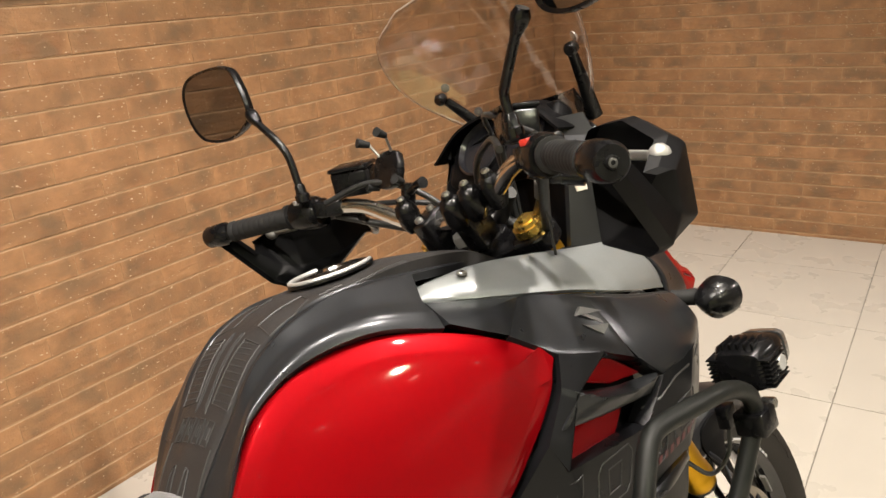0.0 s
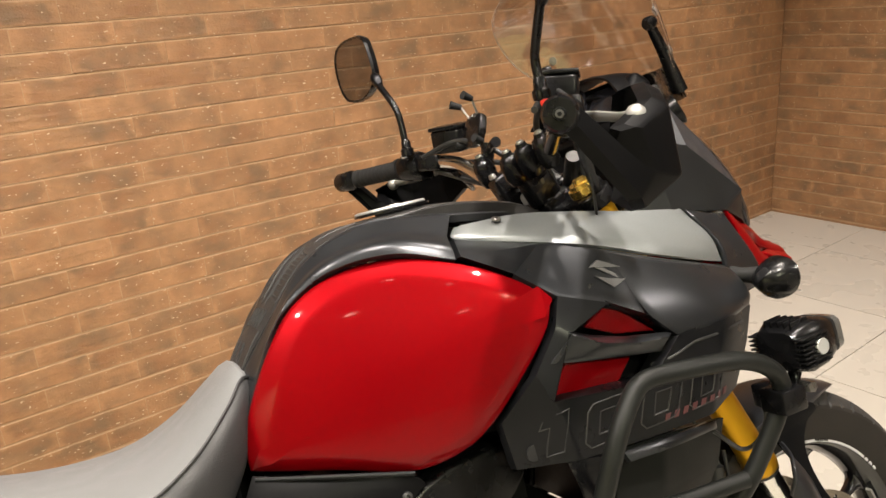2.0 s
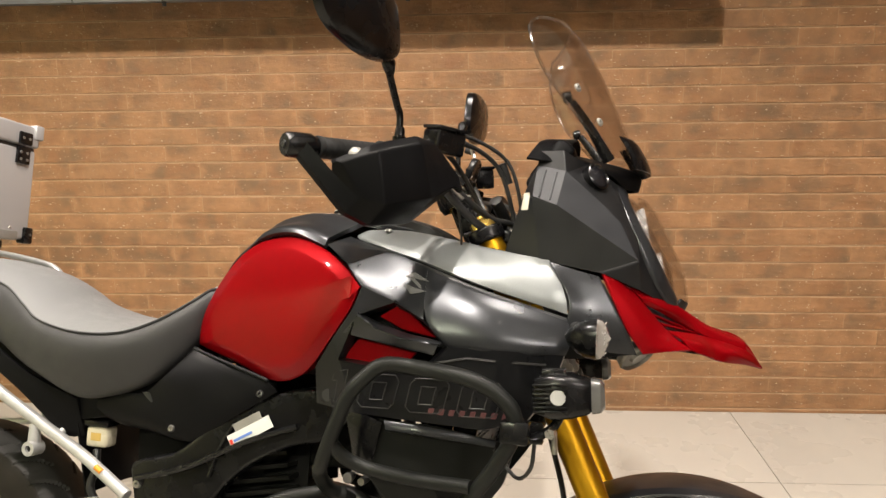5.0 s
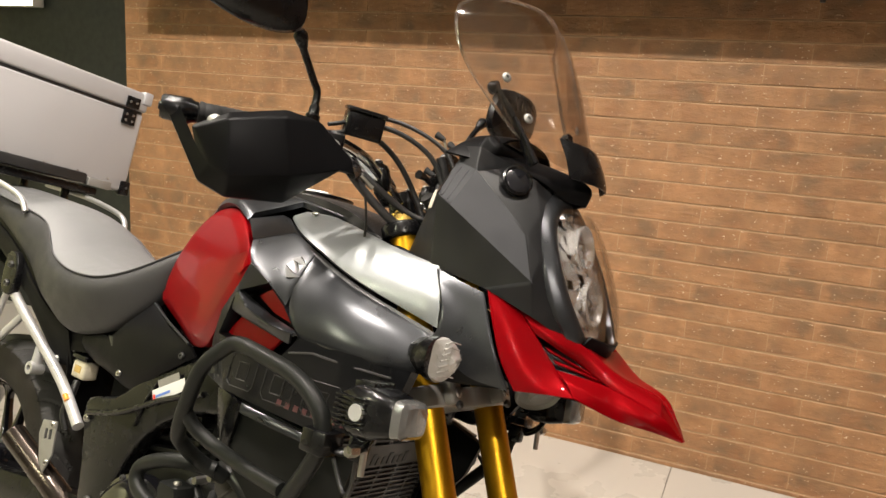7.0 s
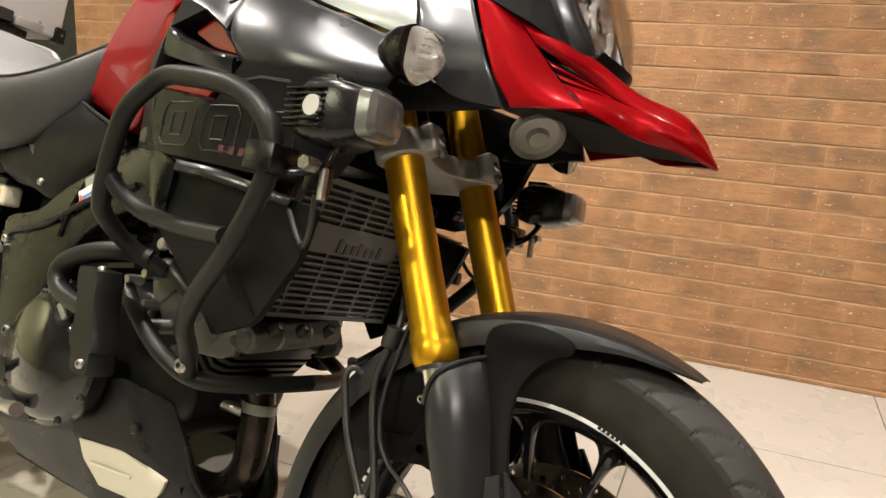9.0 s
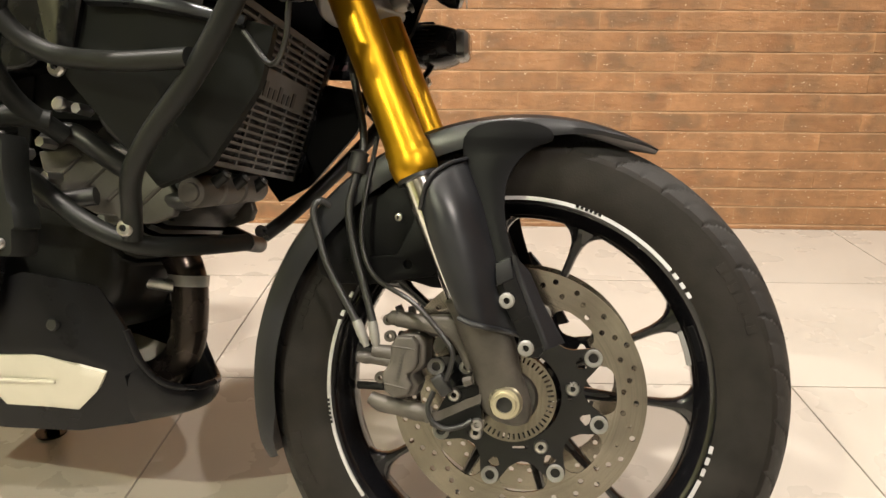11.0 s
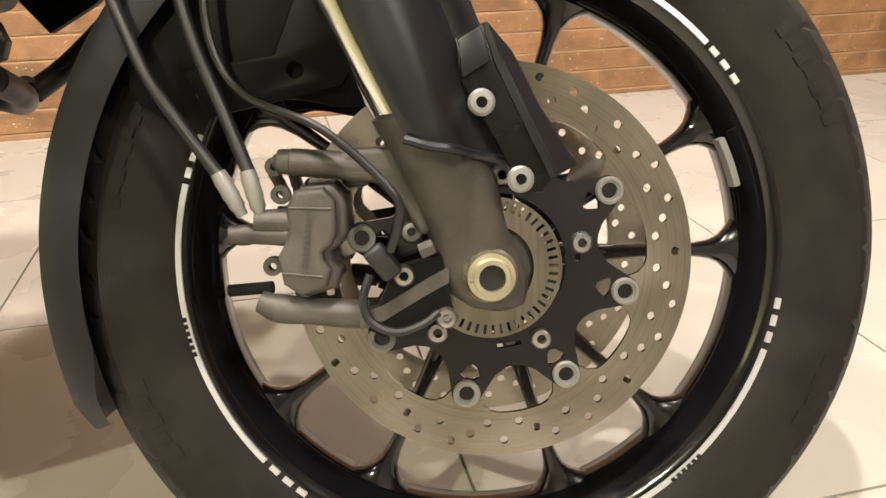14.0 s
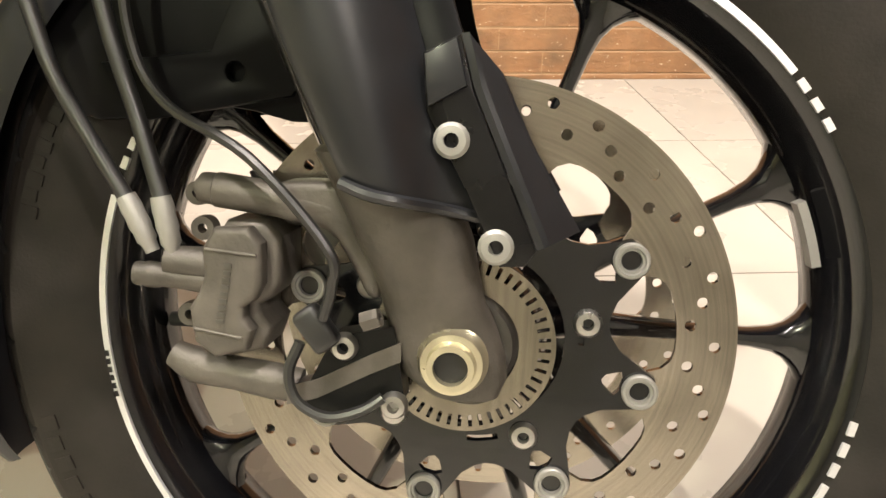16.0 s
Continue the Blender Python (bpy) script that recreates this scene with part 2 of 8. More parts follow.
LENS = material("smoked_ribbed_lens", (0.085, 0.085, 0.083), 0.18, 0.1, vary=0.3, coat=0.8, bump=0.8, bump_scale=160)


def brick_material():
    """Brown brick face, smoky in the middle and paler towards its edges, a lit upper edge painted in, with grit specks.
    """
    m = material("brown_brick_slip", (0.338, 0.176, 0.079), 0.62, 0.0, vary=0.30, scale=34, random_hue=0.07)
    nt = m.node_tree
    N = nt.nodes.new
    b = nt.nodes["Principled BSDF"]
    tc = nt.nodes["Texture Coordinate"]
    where = nt.nodes["place"].outputs[0]
    old = b.inputs["Base Color"].links[0].from_socket

    def math_node(op, a, c=None):
        n = N("ShaderNodeMath")
        n.operation = op
        for i, v in enumerate((a, c)):
            if v is None:
                continue
            if isinstance(v, (int, float)):
                n.inputs[i].default_value = v
            else:
                nt.links.new(v, n.inputs[i])
        return n.outputs[0]

    sep = N("ShaderNodeSeparateXYZ")
    nt.links.new(tc.outputs["UV"], sep.inputs[0])
    wob = N("ShaderNodeTexNoise")
    wob.inputs["Scale"].default_value, wob.inputs["Detail"].default_value = 19, 5
    nt.links.new(where, wob.inputs["Vector"])
    eu = math_node("ABSOLUTE", math_node("SUBTRACT", sep.outputs[0], 0.5))
    ev = math_node("ABSOLUTE", math_node("SUBTRACT", sep.outputs[1], 0.5))
    eu = math_node("ADD", eu, math_node("MULTIPLY", math_node("SUBTRACT", wob.outputs["Fac"], 0.5), 0.34))
    ev = math_node("ADD", ev, math_node("MULTIPLY", math_node("SUBTRACT", wob.outputs["Fac"], 0.5), 0.75))
    # smoky middle of each brick, stronger on some than on others
    cu, cv, cw, rv = N("ShaderNodeMapRange"), N("ShaderNodeMapRange"), N("ShaderNodeMapRange"), N("ShaderNodeMapRange")
    cu.interpolation_type = cv.interpolation_type = "SMOOTHSTEP"
    cu.inputs["From Min"].default_value, cu.inputs["From Max"].default_value = 0.54, 0.38
    cv.inputs["From Min"].default_value, cv.inputs["From Max"].default_value = 0.66, 0.28
    cw.inputs["From Min"].default_value, cw.inputs["From Max"].default_value = 0.38, 0.62
    cw.inputs["To Min"].default_value, cw.inputs["To Max"].default_value = 0.22, 0.84
    nt.links.new(eu, cu.inputs["Value"])
    nt.links.new(ev, cv.inputs["Value"])
    big = N("ShaderNodeTexNoise")
    big.inputs["Scale"].default_value, big.inputs["Detail"].default_value = 5, 2
    nt.links.new(where, big.inputs["Vector"])
    nt.links.new(big.outputs["Fac"], cw.inputs["Value"])
    smoke = N("ShaderNodeMix")
    smoke.data_type = "RGBA"
    nt.links.new(math_node("MULTIPLY", math_node("MULTIPLY", cu.outputs[0], cv.outputs[0]), cw.outputs[0]), smoke.inputs["Factor"])
    nt.links.new(old, smoke.inputs["A"])
    soot, shade = N("ShaderNodeTexNoise"), N("ShaderNodeMix")
    soot.inputs["Scale"].default_value, soot.inputs["Detail"].default_value = 12, 4
    nt.links.new(where, soot.inputs["Vector"])
    shade.data_type = "RGBA"
    shade.inputs["A"].default_value, shade.inputs["B"].default_value = (0.235, 0.112, 0.048, 1), (0.150, 0.092, 0.048, 1)
    tone = N("ShaderNodeMapRange")
    tone.inputs["From Min"].default_value, tone.inputs["From Max"].default_value = 0.38, 0.62
    nt.links.new(soot.outputs["Fac"], tone.inputs["Value"])
    nt.links.new(tone.outputs[0], shade.inputs["Factor"])
    nt.links.new(shade.outputs["Result"], smoke.inputs["B"])
    # pale upper edge: the downlights' grazing highlight, painted into the colour
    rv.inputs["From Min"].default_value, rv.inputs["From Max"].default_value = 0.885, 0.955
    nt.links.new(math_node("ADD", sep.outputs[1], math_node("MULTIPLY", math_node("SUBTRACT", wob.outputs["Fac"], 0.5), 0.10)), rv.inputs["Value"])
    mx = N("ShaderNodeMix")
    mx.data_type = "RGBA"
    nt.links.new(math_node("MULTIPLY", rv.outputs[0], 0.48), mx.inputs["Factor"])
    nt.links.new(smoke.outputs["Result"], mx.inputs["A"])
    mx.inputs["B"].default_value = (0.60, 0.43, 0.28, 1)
    # pale grit specks, drawn out along the brick
    n = N("ShaderNodeTexNoise")
    n.inputs["Scale"].default_value, n.inputs["Detail"].default_value = 150, 2
    st = N("ShaderNodeMapping")
    st.inputs["Scale"].default_value = (0.5, 0.5, 1)
    nt.links.new(where, st.inputs[0])
    nt.links.new(st.outputs[0], n.inputs["Vector"])
    r = N("ShaderNodeMapRange")
    r.inputs["From Min"].default_value, r.inputs["From Max"].default_value = 0.685, 0.74
    nt.links.new(n.outputs["Fac"], r.inputs["Value"])
    m2 = N("ShaderNodeMix")
    m2.data_type = "RGBA"
    nt.links.new(r.outputs[0], m2.inputs["Factor"])
    nt.links.new(mx.outputs["Result"], m2.inputs["A"])
    m2.inputs["B"].default_value = (0.60, 0.45, 0.30, 1)
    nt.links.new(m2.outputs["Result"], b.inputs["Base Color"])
    # drag marks along the face and fine grit
    drag, grit, both_, relief = N("ShaderNodeTexNoise"), N("ShaderNodeTexNoise"), N("ShaderNodeMath"), N("ShaderNodeBump")
    drag.inputs["Scale"].default_value, drag.inputs["Detail"].default_value = 42, 5
    grit.inputs["Scale"].default_value, grit.inputs["Detail"].default_value = 170, 4
    nt.links.new(st.outputs[0], drag.inputs["Vector"])
    nt.links.new(where, grit.inputs["Vector"])
    both_.operation = "MULTIPLY_ADD"
    both_.inputs[1].default_value = 0.4
    nt.links.new(grit.outputs["Fac"], both_.inputs[0])
    nt.links.new(drag.outputs["Fac"], both_.inputs[2])
    relief.inputs["Strength"].default_value, relief.inputs["Distance"].default_value = 1.0, 0.006
    nt.links.new(both_.outputs[0], relief.inputs["Height"])
    nt.links.new(relief.outputs[0], b.inputs["Normal"])
    return m


BRICK = brick_material()
MORTAR = material("tan_mortar", (0.36, 0.222, 0.118), 0.85, vary=0.15, bump=0.6, bump_scale=120)
JOINT = material("dark_recessed_joint", (0.15, 0.078, 0.040), 0.9, vary=0.15)
TILE = material("beige_porcelain_tile", (0.43, 0.40, 0.355), 0.30, vary=0.05, scale=5, random_hue=0.03, spec=0.4)
GROUT = material("grey_grout", (0.22, 0.20, 0.17), 0.8)
CEILPAINT = material("dim_grey_ceiling_paint", (0.36, 0.355, 0.335), 0.8, vary=0.05)
DARKWALL = material("near_black_wall_paint", (0.010, 0.013, 0.011), 0.6, vary=0.1)
# invented colour of the unseen end wall, for an olive sheen on the plastics
GREENWALL = material("green_reflection_wall", (0.68, 0.70, 0.40), 0.7, vary=0.06, scale=4)
SHOWROOM = material("warm_grey_wall_paint", (0.55, 0.54, 0.49), 0.7, vary=0.08, scale=4)
PALEWALL = material("warm_white_paint", (0.50, 0.48, 0.44), 0.7, vary=0.05)
SLATE = material("grey_slate_strip", (0.13, 0.135, 0.14), 0.5, vary=0.3, scale=20, bump=0.5, bump_scale=90, random_hue=0.15)
OUTLET = material("black_socket_plastic", (0.02, 0.02, 0.021), 0.35)


def glow(name, colour, strength):
    m = bpy.data.materials.new(name)
    m.use_nodes = True
    b = m.node_tree.nodes["Principled BSDF"]
    b.inputs["Emission Color"].default_value = rgb(colour)
    b.inputs["Emission Strength"].default_value = strength
    return m


STRIPLIGHT = glow("strip_light_diffuser", (1.0, 0.98, 0.60), 5.0)
LAMPGLOW = glow("downlight_diffuser", (1.0, 0.90, 0.76), 60.0)

# ---- mesh helpers ----


def part(name, bm, mat, parent, label="", sharp=38):
    """Links a bmesh as one mesh object under a thing or a part."""
    bmesh.ops.recalc_face_normals(bm, faces=bm.faces)
    me = bpy.data.meshes.new(name)
    bm.to_mesh(me)
    bm.free()
    me.materials.append(mat)
    me.polygons.foreach_set("use_smooth", [True] * len(me.polygons))
    me.set_sharp_from_angle(angle=radians(sharp))
    ob = new(name, me)
    ob.parent = parent
    return tagged(ob, label) if label else ob


def thing(name, label, category, m=None, group="", kind=""):
    ob = new(name)
    if m is not None:
        ob.matrix_world = m
    return tagged(ob, label, category, group, kind)


def V(*a):
    return Vector(a)


def spline(pts, n=6, closed=False):
    """A smooth line through the points (Catmull-Rom), n steps a span."""
    pts = [Vector(p) for p in pts]
    if len(pts) < 3 and not closed:
        return [pts[0].lerp(pts[-1], i / n) for i in range(n + 1)]
    out = []
    count = len(pts) if closed else len(pts) - 1
    for i in range(count):
        if closed:
            p0, p1, p2, p3 = (pts[(i + k) % len(pts)] for k in (-1, 0, 1, 2))
        else:
            p1, p2 = pts[i], pts[i + 1]
            p0 = pts[i - 1] if i else p1 * 2 - p2
            p3 = pts[i + 2] if i + 2 < len(pts) else p2 * 2 - p1
        for k in range(n):
            t = k / n
            out.append(0.5 * (2 * p1 + (p2 - p0) * t + (2 * p0 - 5 * p1 + 4 * p2 - p3) * t * t + (3 * p1 - p0 - 3 * p2 + p3) * t**3))
    if not closed:
        out.append(pts[-1])
    return out


def resample(pts, n, smooth=True):
    line = spline(pts, 8) if smooth else [Vector(p) for p in pts]
    acc = [0.0]
    for a, b in zip(line, line[1:]):
        acc.append(acc[-1] + (b - a).length)
    out = []
    for i in range(n):
        s = acc[-1] * i / (n - 1)
        k = max(1, next((j for j in range(len(acc)) if acc[j] >= s - 1e-9), len(acc) - 1))
        f = (s - acc[k - 1]) / max(acc[k] - acc[k - 1], 1e-9)
        out.append(line[k - 1].lerp(line[k], f))
    return out


def loft(rings, bm=None, caps=True, closed=True):
    """Skins rings of equal length."""
    bm = bm or bmesh.new()
    rows = [[bm.verts.new(p) for p in ring] for ring in rings]
    n = len(rows[0])
    for a, b in zip(rows, rows[1:]):
        for i in range(n if closed else n - 1):
            j = (i + 1) % n
            bm.faces.new((a[i], a[j], b[j], b[i]))
    if caps and closed:
        bm.faces.new(rows[0])
        bm.faces.new(list(reversed(rows[-1])))
    return bm


def tube(pts, r, seg=12, n=6, bm=None, smooth=True, flat=1.0):
    """A round bar along a smooth line; r one radius or one a point."""
    line = spline(pts, n) if smooth else [Vector(p) for p in pts]
    radii = [r] * len(line)
    if not isinstance(r, (int, float)):
        radii = [float(np.interp(i / (len(line) - 1) * (len(r) - 1), range(len(r)), r)) for i in range(len(line))]
    rings, up = [], None
    for i, p in enumerate(line):
        d = (line[min(i + 1, len(line) - 1)] - line[max(i - 1, 0)]).normalized()
        if up is None:
            up = d.orthogonal().normalized()
        up = (up - d * up.dot(d)).normalized()
        side = d.cross(up)
        rings.append([p + (up * math.cos(a) * flat + side * math.sin(a)) * radii[i] for a in (math.tau * k / seg for k in range(seg))])
    return loft(rings, bm)


def lathe(profile, centre, axis="y", seg=32, bm=None, closed=True, start=0.0):
    """Turns (radius, height) pairs round an axis through centre; closed: the profile is a loop."""
    bm = bm or bmesh.new()
    c = Vector(centre)
    ax = {"x": (V(0, 1, 0), V(0, 0, 1), V(1, 0, 0)), "y": (V(1, 0, 0), V(0, 0, 1), V(0, 1, 0)), "z": (V(1, 0, 0), V(0, 1, 0), V(0, 0, 1))}[axis] if isinstance(axis, str) else frame_of(axis)
    rows = []
    for k in range(seg):
        a = start + math.tau * k / seg
        d = ax[0] * math.cos(a) + ax[1] * math.sin(a)
        rows.append([bm.verts.new(c + d * r + ax[2] * h) for r, h in profile])
    n = len(profile)
    for k in range(seg):
        a, b = rows[k], rows[(k + 1) % seg]
        for i in range(n if closed else n - 1):
            j = (i + 1) % n
            if profile[i][0] == 0 and profile[j][0] == 0:
                continue
            bm.faces.new((a[i], a[j], b[j], b[i]))
    bmesh.ops.remove_doubles(bm, verts=bm.verts, dist=1e-6)
    return bm


def frame_of(d):
    d = Vector(d).normalized()
    u = d.orthogonal().normalized()
    return u, d.cross(u), d


def rod(a, b, r, seg=16, bm=None, chamfer=0.15):
    """A straight bar from a to b with broken edges."""
    a, b = Vector(a), Vector(b)
    h = (b - a).length
    c = min(r * chamfer, h * 0.3)
    return lathe([(0, 0), (r - c, 0), (r, c), (r, h - c), (r - c, h), (0, h)], a, b - a, seg, bm, closed=False)


def hexnut(a, b, r, bm=None, hole=0.0):
    a, b = Vector(a), Vector(b)
    h = (b - a).length
    prof = [(hole, 0), (r, 0), (r, h * 0.8), (r * 0.9, h), (hole, h)]
    return lathe(prof, a, b - a, 6, bm, closed=hole > 0)


def box(x0, x1, y0, y1, z0, z1, bevel=0.003, bm=None, seg=2):
    own = bmesh.new()
    bmesh.ops.create_cube(own, size=1)
    for v in own.verts:
        v.co = V(x0 + (v.co.x + 0.5) * (x1 - x0), y0 + (v.co.y + 0.5) * (y1 - y0), z0 + (v.co.z + 0.5) * (z1 - z0))
    if bevel:
        bmesh.ops.bevel(own, geom=own.edges[:], offset=bevel, segments=seg, affect="EDGES", profile=0.5)
    if bm is None:
        return own
    me = bpy.data.meshes.new("t")
    own.to_mesh(me)
    own.free()
    bm.from_mesh(me)
    bpy.data.meshes.remove(me)
    return bm


def turned(bm, m):
    bmesh.ops.transform(bm, matrix=m, verts=bm.verts)
    return bm


def plate(loops, depth, bevel=0.0, m=None, res=1):
    """A flat plate with holes: loops of (u, v), the first the outline. It lies in the plane u, v of m, depth thick about it."""
    cu = bpy.data.curves.new("t", "CURVE")
    cu.dimensions, cu.fill_mode = "2D", "BOTH"
    cu.extrude, cu.bevel_depth, cu.bevel_resolution = max(depth / 2 - bevel, 0.0), bevel, res
    cu.offset = -bevel
    for loop in loops:
        s = cu.splines.new("POLY")
        s.points.add(len(loop) - 1)
        for p, uv in zip(s.points, loop):
            p.co = (uv[0], uv[1], 0, 1)
        s.use_cyclic_u = True
    ob = bpy.data.objects.new("t", cu)
    scene.collection.objects.link(ob)
    me = bpy.data.meshes.new_from_object(ob.evaluated_get(bpy.context.evaluated_depsgraph_get()))
    bm = bmesh.new()
    bm.from_mesh(me)
    bpy.data.objects.remove(ob)
    bpy.data.curves.remove(cu)
    bpy.data.meshes.remove(me)
    bmesh.ops.remove_doubles(bm, verts=bm.verts, dist=1e-5)
    return turned(bm, m) if m is not None else bm


# the plane x, z of the machine, at a given y
def side_plane(y):
    return Matrix(((1, 0, 0, 0), (0, 0, -1, y), (0, 1, 0, 0), (0, 0, 0, 1)))


def circle(x, z, r, n=16, a0=0.0):
    return [(x + r * math.cos(a0 + math.tau * k / n), z + r * math.sin(a0 + math.tau * k / n)) for k in range(n)]


def rounded(pts, n=4, closed=True):
    return [(p.x, p.y) for p in spline([V(u, v, 0) for u, v in pts], n, closed)]


def quilt(curves, n=28, m=None, thick=0.006, side=1, edge=0.002, smooth=True, crease=False):
    """A curved panel with thickness through several lines, each from one end to the other. side: 1 as written, -1 mirrored."""
    cs = [resample([(p[0], p[1] * side, p[2]) for p in c], n, smooth) for c in curves]
    m = m or max(8, 6 * (len(cs) - 1))
    cols = [resample([c[i] for c in cs], m, smooth and not crease) for i in range(n)]
    G = [[cols[i][j] for i in range(n)] for j in range(m)]
    N = [[None] * n for _ in range(m)]
    for j in range(m):
        for i in range(n):
            du = G[j][min(i + 1, n - 1)] - G[j][max(i - 1, 0)]
            dv = G[min(j + 1, m - 1)][i] - G[max(j - 1, 0)][i]
            v = du.cross(dv)
            N[j][i] = v.normalized() if v.length > 1e-12 else V(0, 0, 0)
    # outward: away from the machine's middle
    mid = G[m // 2][n // 2]
    out = N[m // 2][n // 2]
    sgn = 1 if out.dot(V(0.0, mid.y, 0.35 * abs(mid.y) + 0.01)) >= 0 else -1
    bm = bmesh.new()
    outer = [[bm.verts.new(G[j][i] - (N[j][i] * sgn * edge if i in (0, n - 1) or j in (0, m - 1) else V(0, 0, 0))) for i in range(n)] for j in range(m)]
    inner = [[bm.verts.new(G[j][i] - N[j][i] * sgn * thick) for i in range(n)] for j in range(m)]
    for j in range(m - 1):
        for i in range(n - 1):
            bm.faces.new((outer[j][i], outer[j][i + 1], outer[j + 1][i + 1], outer[j + 1][i]))
            bm.faces.new((inner[j][i], inner[j + 1][i], inner[j + 1][i + 1], inner[j][i + 1]))
    rim = [(j, 0) for j in range(m)] + [(m - 1, i) for i in range(1, n)] + [(j, n - 1) for j in range(m - 2, -1, -1)] + [(0, i) for i in range(n - 2, 0, -1)]
    for (a, b), (c, d) in zip(rim, rim[1:] + rim[:1]):
        bm.faces.new((outer[a][b], outer[c][d], inner[c][d], inner[a][b]))
    return bm


def quilts(name, curves, mat, parent, label="", **kw):
    """The same panel on both sides of the machine."""
    return [part(name, quilt(curves, side=s, **kw), mat, parent, label) for s in (1, -1)]


def both(name, make, mat, parent, label=""):
    """A part made by make(side) on both sides."""
    return [part(name, make(s), mat, parent, label) for s in (1, -1)]


def bolt(a, d, r, parent, mat=None, h=0.004, name="bolt"):
    """A round-headed bolt with a hex socket, its seat at a, pointing along d."""
    bm = lathe([(0, -h), (r * 0.40, -h), (r * 0.42, h), (r * 0.8, h * 0.9), (r, h * 0.4), (r, -0.001), (0, -0.001)], a, d, 18, closed=False)
    return part(name, bm, mat or BOLT, parent)


def facets(points, faces, s, bevel, seg, depth, inward=None):
    """Flat facets with softened creases; every open edge is turned inwards by depth."""
    bm = bmesh.new()
    vs = {k: bm.verts.new((x, y * s, z)) for k, (x, y, z) in points.items()}
    for f in faces:
        bm.faces.new([vs[k] for k in f.split()])
    bmesh.ops.recalc_face_normals(bm, faces=bm.faces)
    bmesh.ops.bevel(bm, geom=[e for e in bm.edges if not e.is_boundary], offset=bevel, segments=seg, affect="EDGES", profile=0.5)
    bmesh.ops.delete(bm, geom=[v for v in bm.verts if not v.link_faces], context="VERTS")
    ring = bmesh.ops.extrude_edge_only(bm, edges=[e for e in bm.edges if e.is_boundary])["geom"]
    bmesh.ops.translate(bm, verts=[v for v in ring if isinstance(v, bmesh.types.BMVert)], vec=inward or (0, depth * s, -depth * 0.15))
    bmesh.ops.delete(bm, geom=[v for v in bm.verts if not v.link_faces], context="VERTS")
    return bm

# ---- the room ----
X0, Y0 = -4.6, -4.6


def slab(name, x0, x1, y0, y1, z0, z1, mat, label, category):
    ob = part(name, box(x0, x1, y0, y1, z0, z1, 0), mat, None)
    return tagged(ob, label, category, kind="structure")


floor = slab("floor", X0, WALL_X + 0.2, Y0, WALL_Y + 0.2, FLOOR_Z - 0.1, FLOOR_Z - 0.004, GROUT, "showroom floor of large beige porcelain tiles", "floor")
ceiling = slab("ceiling", X0, WALL_X + 0.2, Y0, WALL_Y + 0.2, CEIL_Z, CEIL_Z + 0.1, CEILPAINT, "plain dim grey showroom ceiling", "ceiling")
wall_north = slab("wall_north", BRICK_END, WALL_X, WALL_Y + 0.012, WALL_Y + 0.2, FLOOR_Z, CEIL_Z, JOINT, "brown brick wall behind the motorcycle", "wall")
wall_east = slab("wall_east", WALL_X + 0.012, WALL_X + 0.2, Y0, WALL_Y + 0.2, FLOOR_Z, CEIL_Z, JOINT, "brown brick side wall", "wall")
wall_dark = slab("wall_dark", X0, BRICK_END - 0.002, WALL_Y + 0.03, WALL_Y + 0.2, FLOOR_Z, CEIL_Z, DARKWALL, "near-black painted wall beside the brick", "wall")
# unseen wall, added as a yellow-green reflector behind the machine
wall_west = slab("wall_west", X0 - 0.15, X0, Y0, WALL_Y + 0.2, FLOOR_Z, CEIL_Z, GREENWALL, "unseen end wall, coloured yellow-green to tint reflections", "wall")
wall_south = slab("wall_south", X0, WALL_X + 0.2, Y0 - 0.15, Y0, FLOOR_Z, CEIL_Z, SHOWROOM, "plain painted showroom wall", "wall")

# downlights where the lamps hang
for x, y in [row[1:3] for row in LAMPS] + [(x, y) for x in (-2.5, -1.75, -1.0, 0.35, 1.1) for y in (-0.75, -1.45, -2.9)]:
    dl = thing("downlight", "small round recessed ceiling spotlight", "ceiling light", pose(x, y, CEIL_Z), group="ceiling spotlights")
    part("ring", lathe([(0.045, -0.012), (0.06, -0.012), (0.062, 0.0), (0.045, 0.0)], (0, 0, 0), "z", 28), PALEWALL, dl)
    part("reflector", lathe([(0.045, -0.010), (0.047, -0.010), (0.034, 0.001), (0.032, 0.001)], (0, 0, 0), "z", 28), REFLECT, dl)
    part("bulb", lathe([(0, -0.006), (0.020, -0.005), (0.026, -0.001), (0, -0.001)], (0, 0, 0), "z", 20, closed=False), LAMPGLOW, dl, "glowing bulb")

# a bright light band on the dark wall
strip = thing("strip_light", "long glowing yellowish light band on the dark wall", "wall light", pose(-3.95, WALL_Y - 0.03, 1.697))
part("housing", box(-0.62, 0.66, -0.02, 0.045, -0.07, 0.08, 0.004), PALEWALL, strip)
part("diffuser", box(-0.615, 0.655, -0.034, -0.018, -0.068, 0.078, 0.004), STRIPLIGHT, strip, "glowing white diffuser")

# slate shelf on the wall, which casts the dark band below it
shelf = thing("wall_shelf", "grey slate ledge mounted high on the brick wall", "shelf", pose(0, WALL_Y - 0.004, 0))
part("board", box(-2.55, 0.54, -0.185, 0.0, 1.70, 1.745, 0.003), SLATE, shelf)
for k in range(9):
    a = -2.55 + k * 3.09 / 9
    part("slate_tile", box(a + 0.002, a + 3.09 / 9 - 0.002, -0.205, -0.187, 1.685, 1.79, 0.003), SLATE, shelf)
for x in (-1.55, -0.62, 0.3):
    part("hanger", rod((x, -0.12, 1.70), (x, -0.12, 1.675), 0.008), DARKBOLT, shelf)

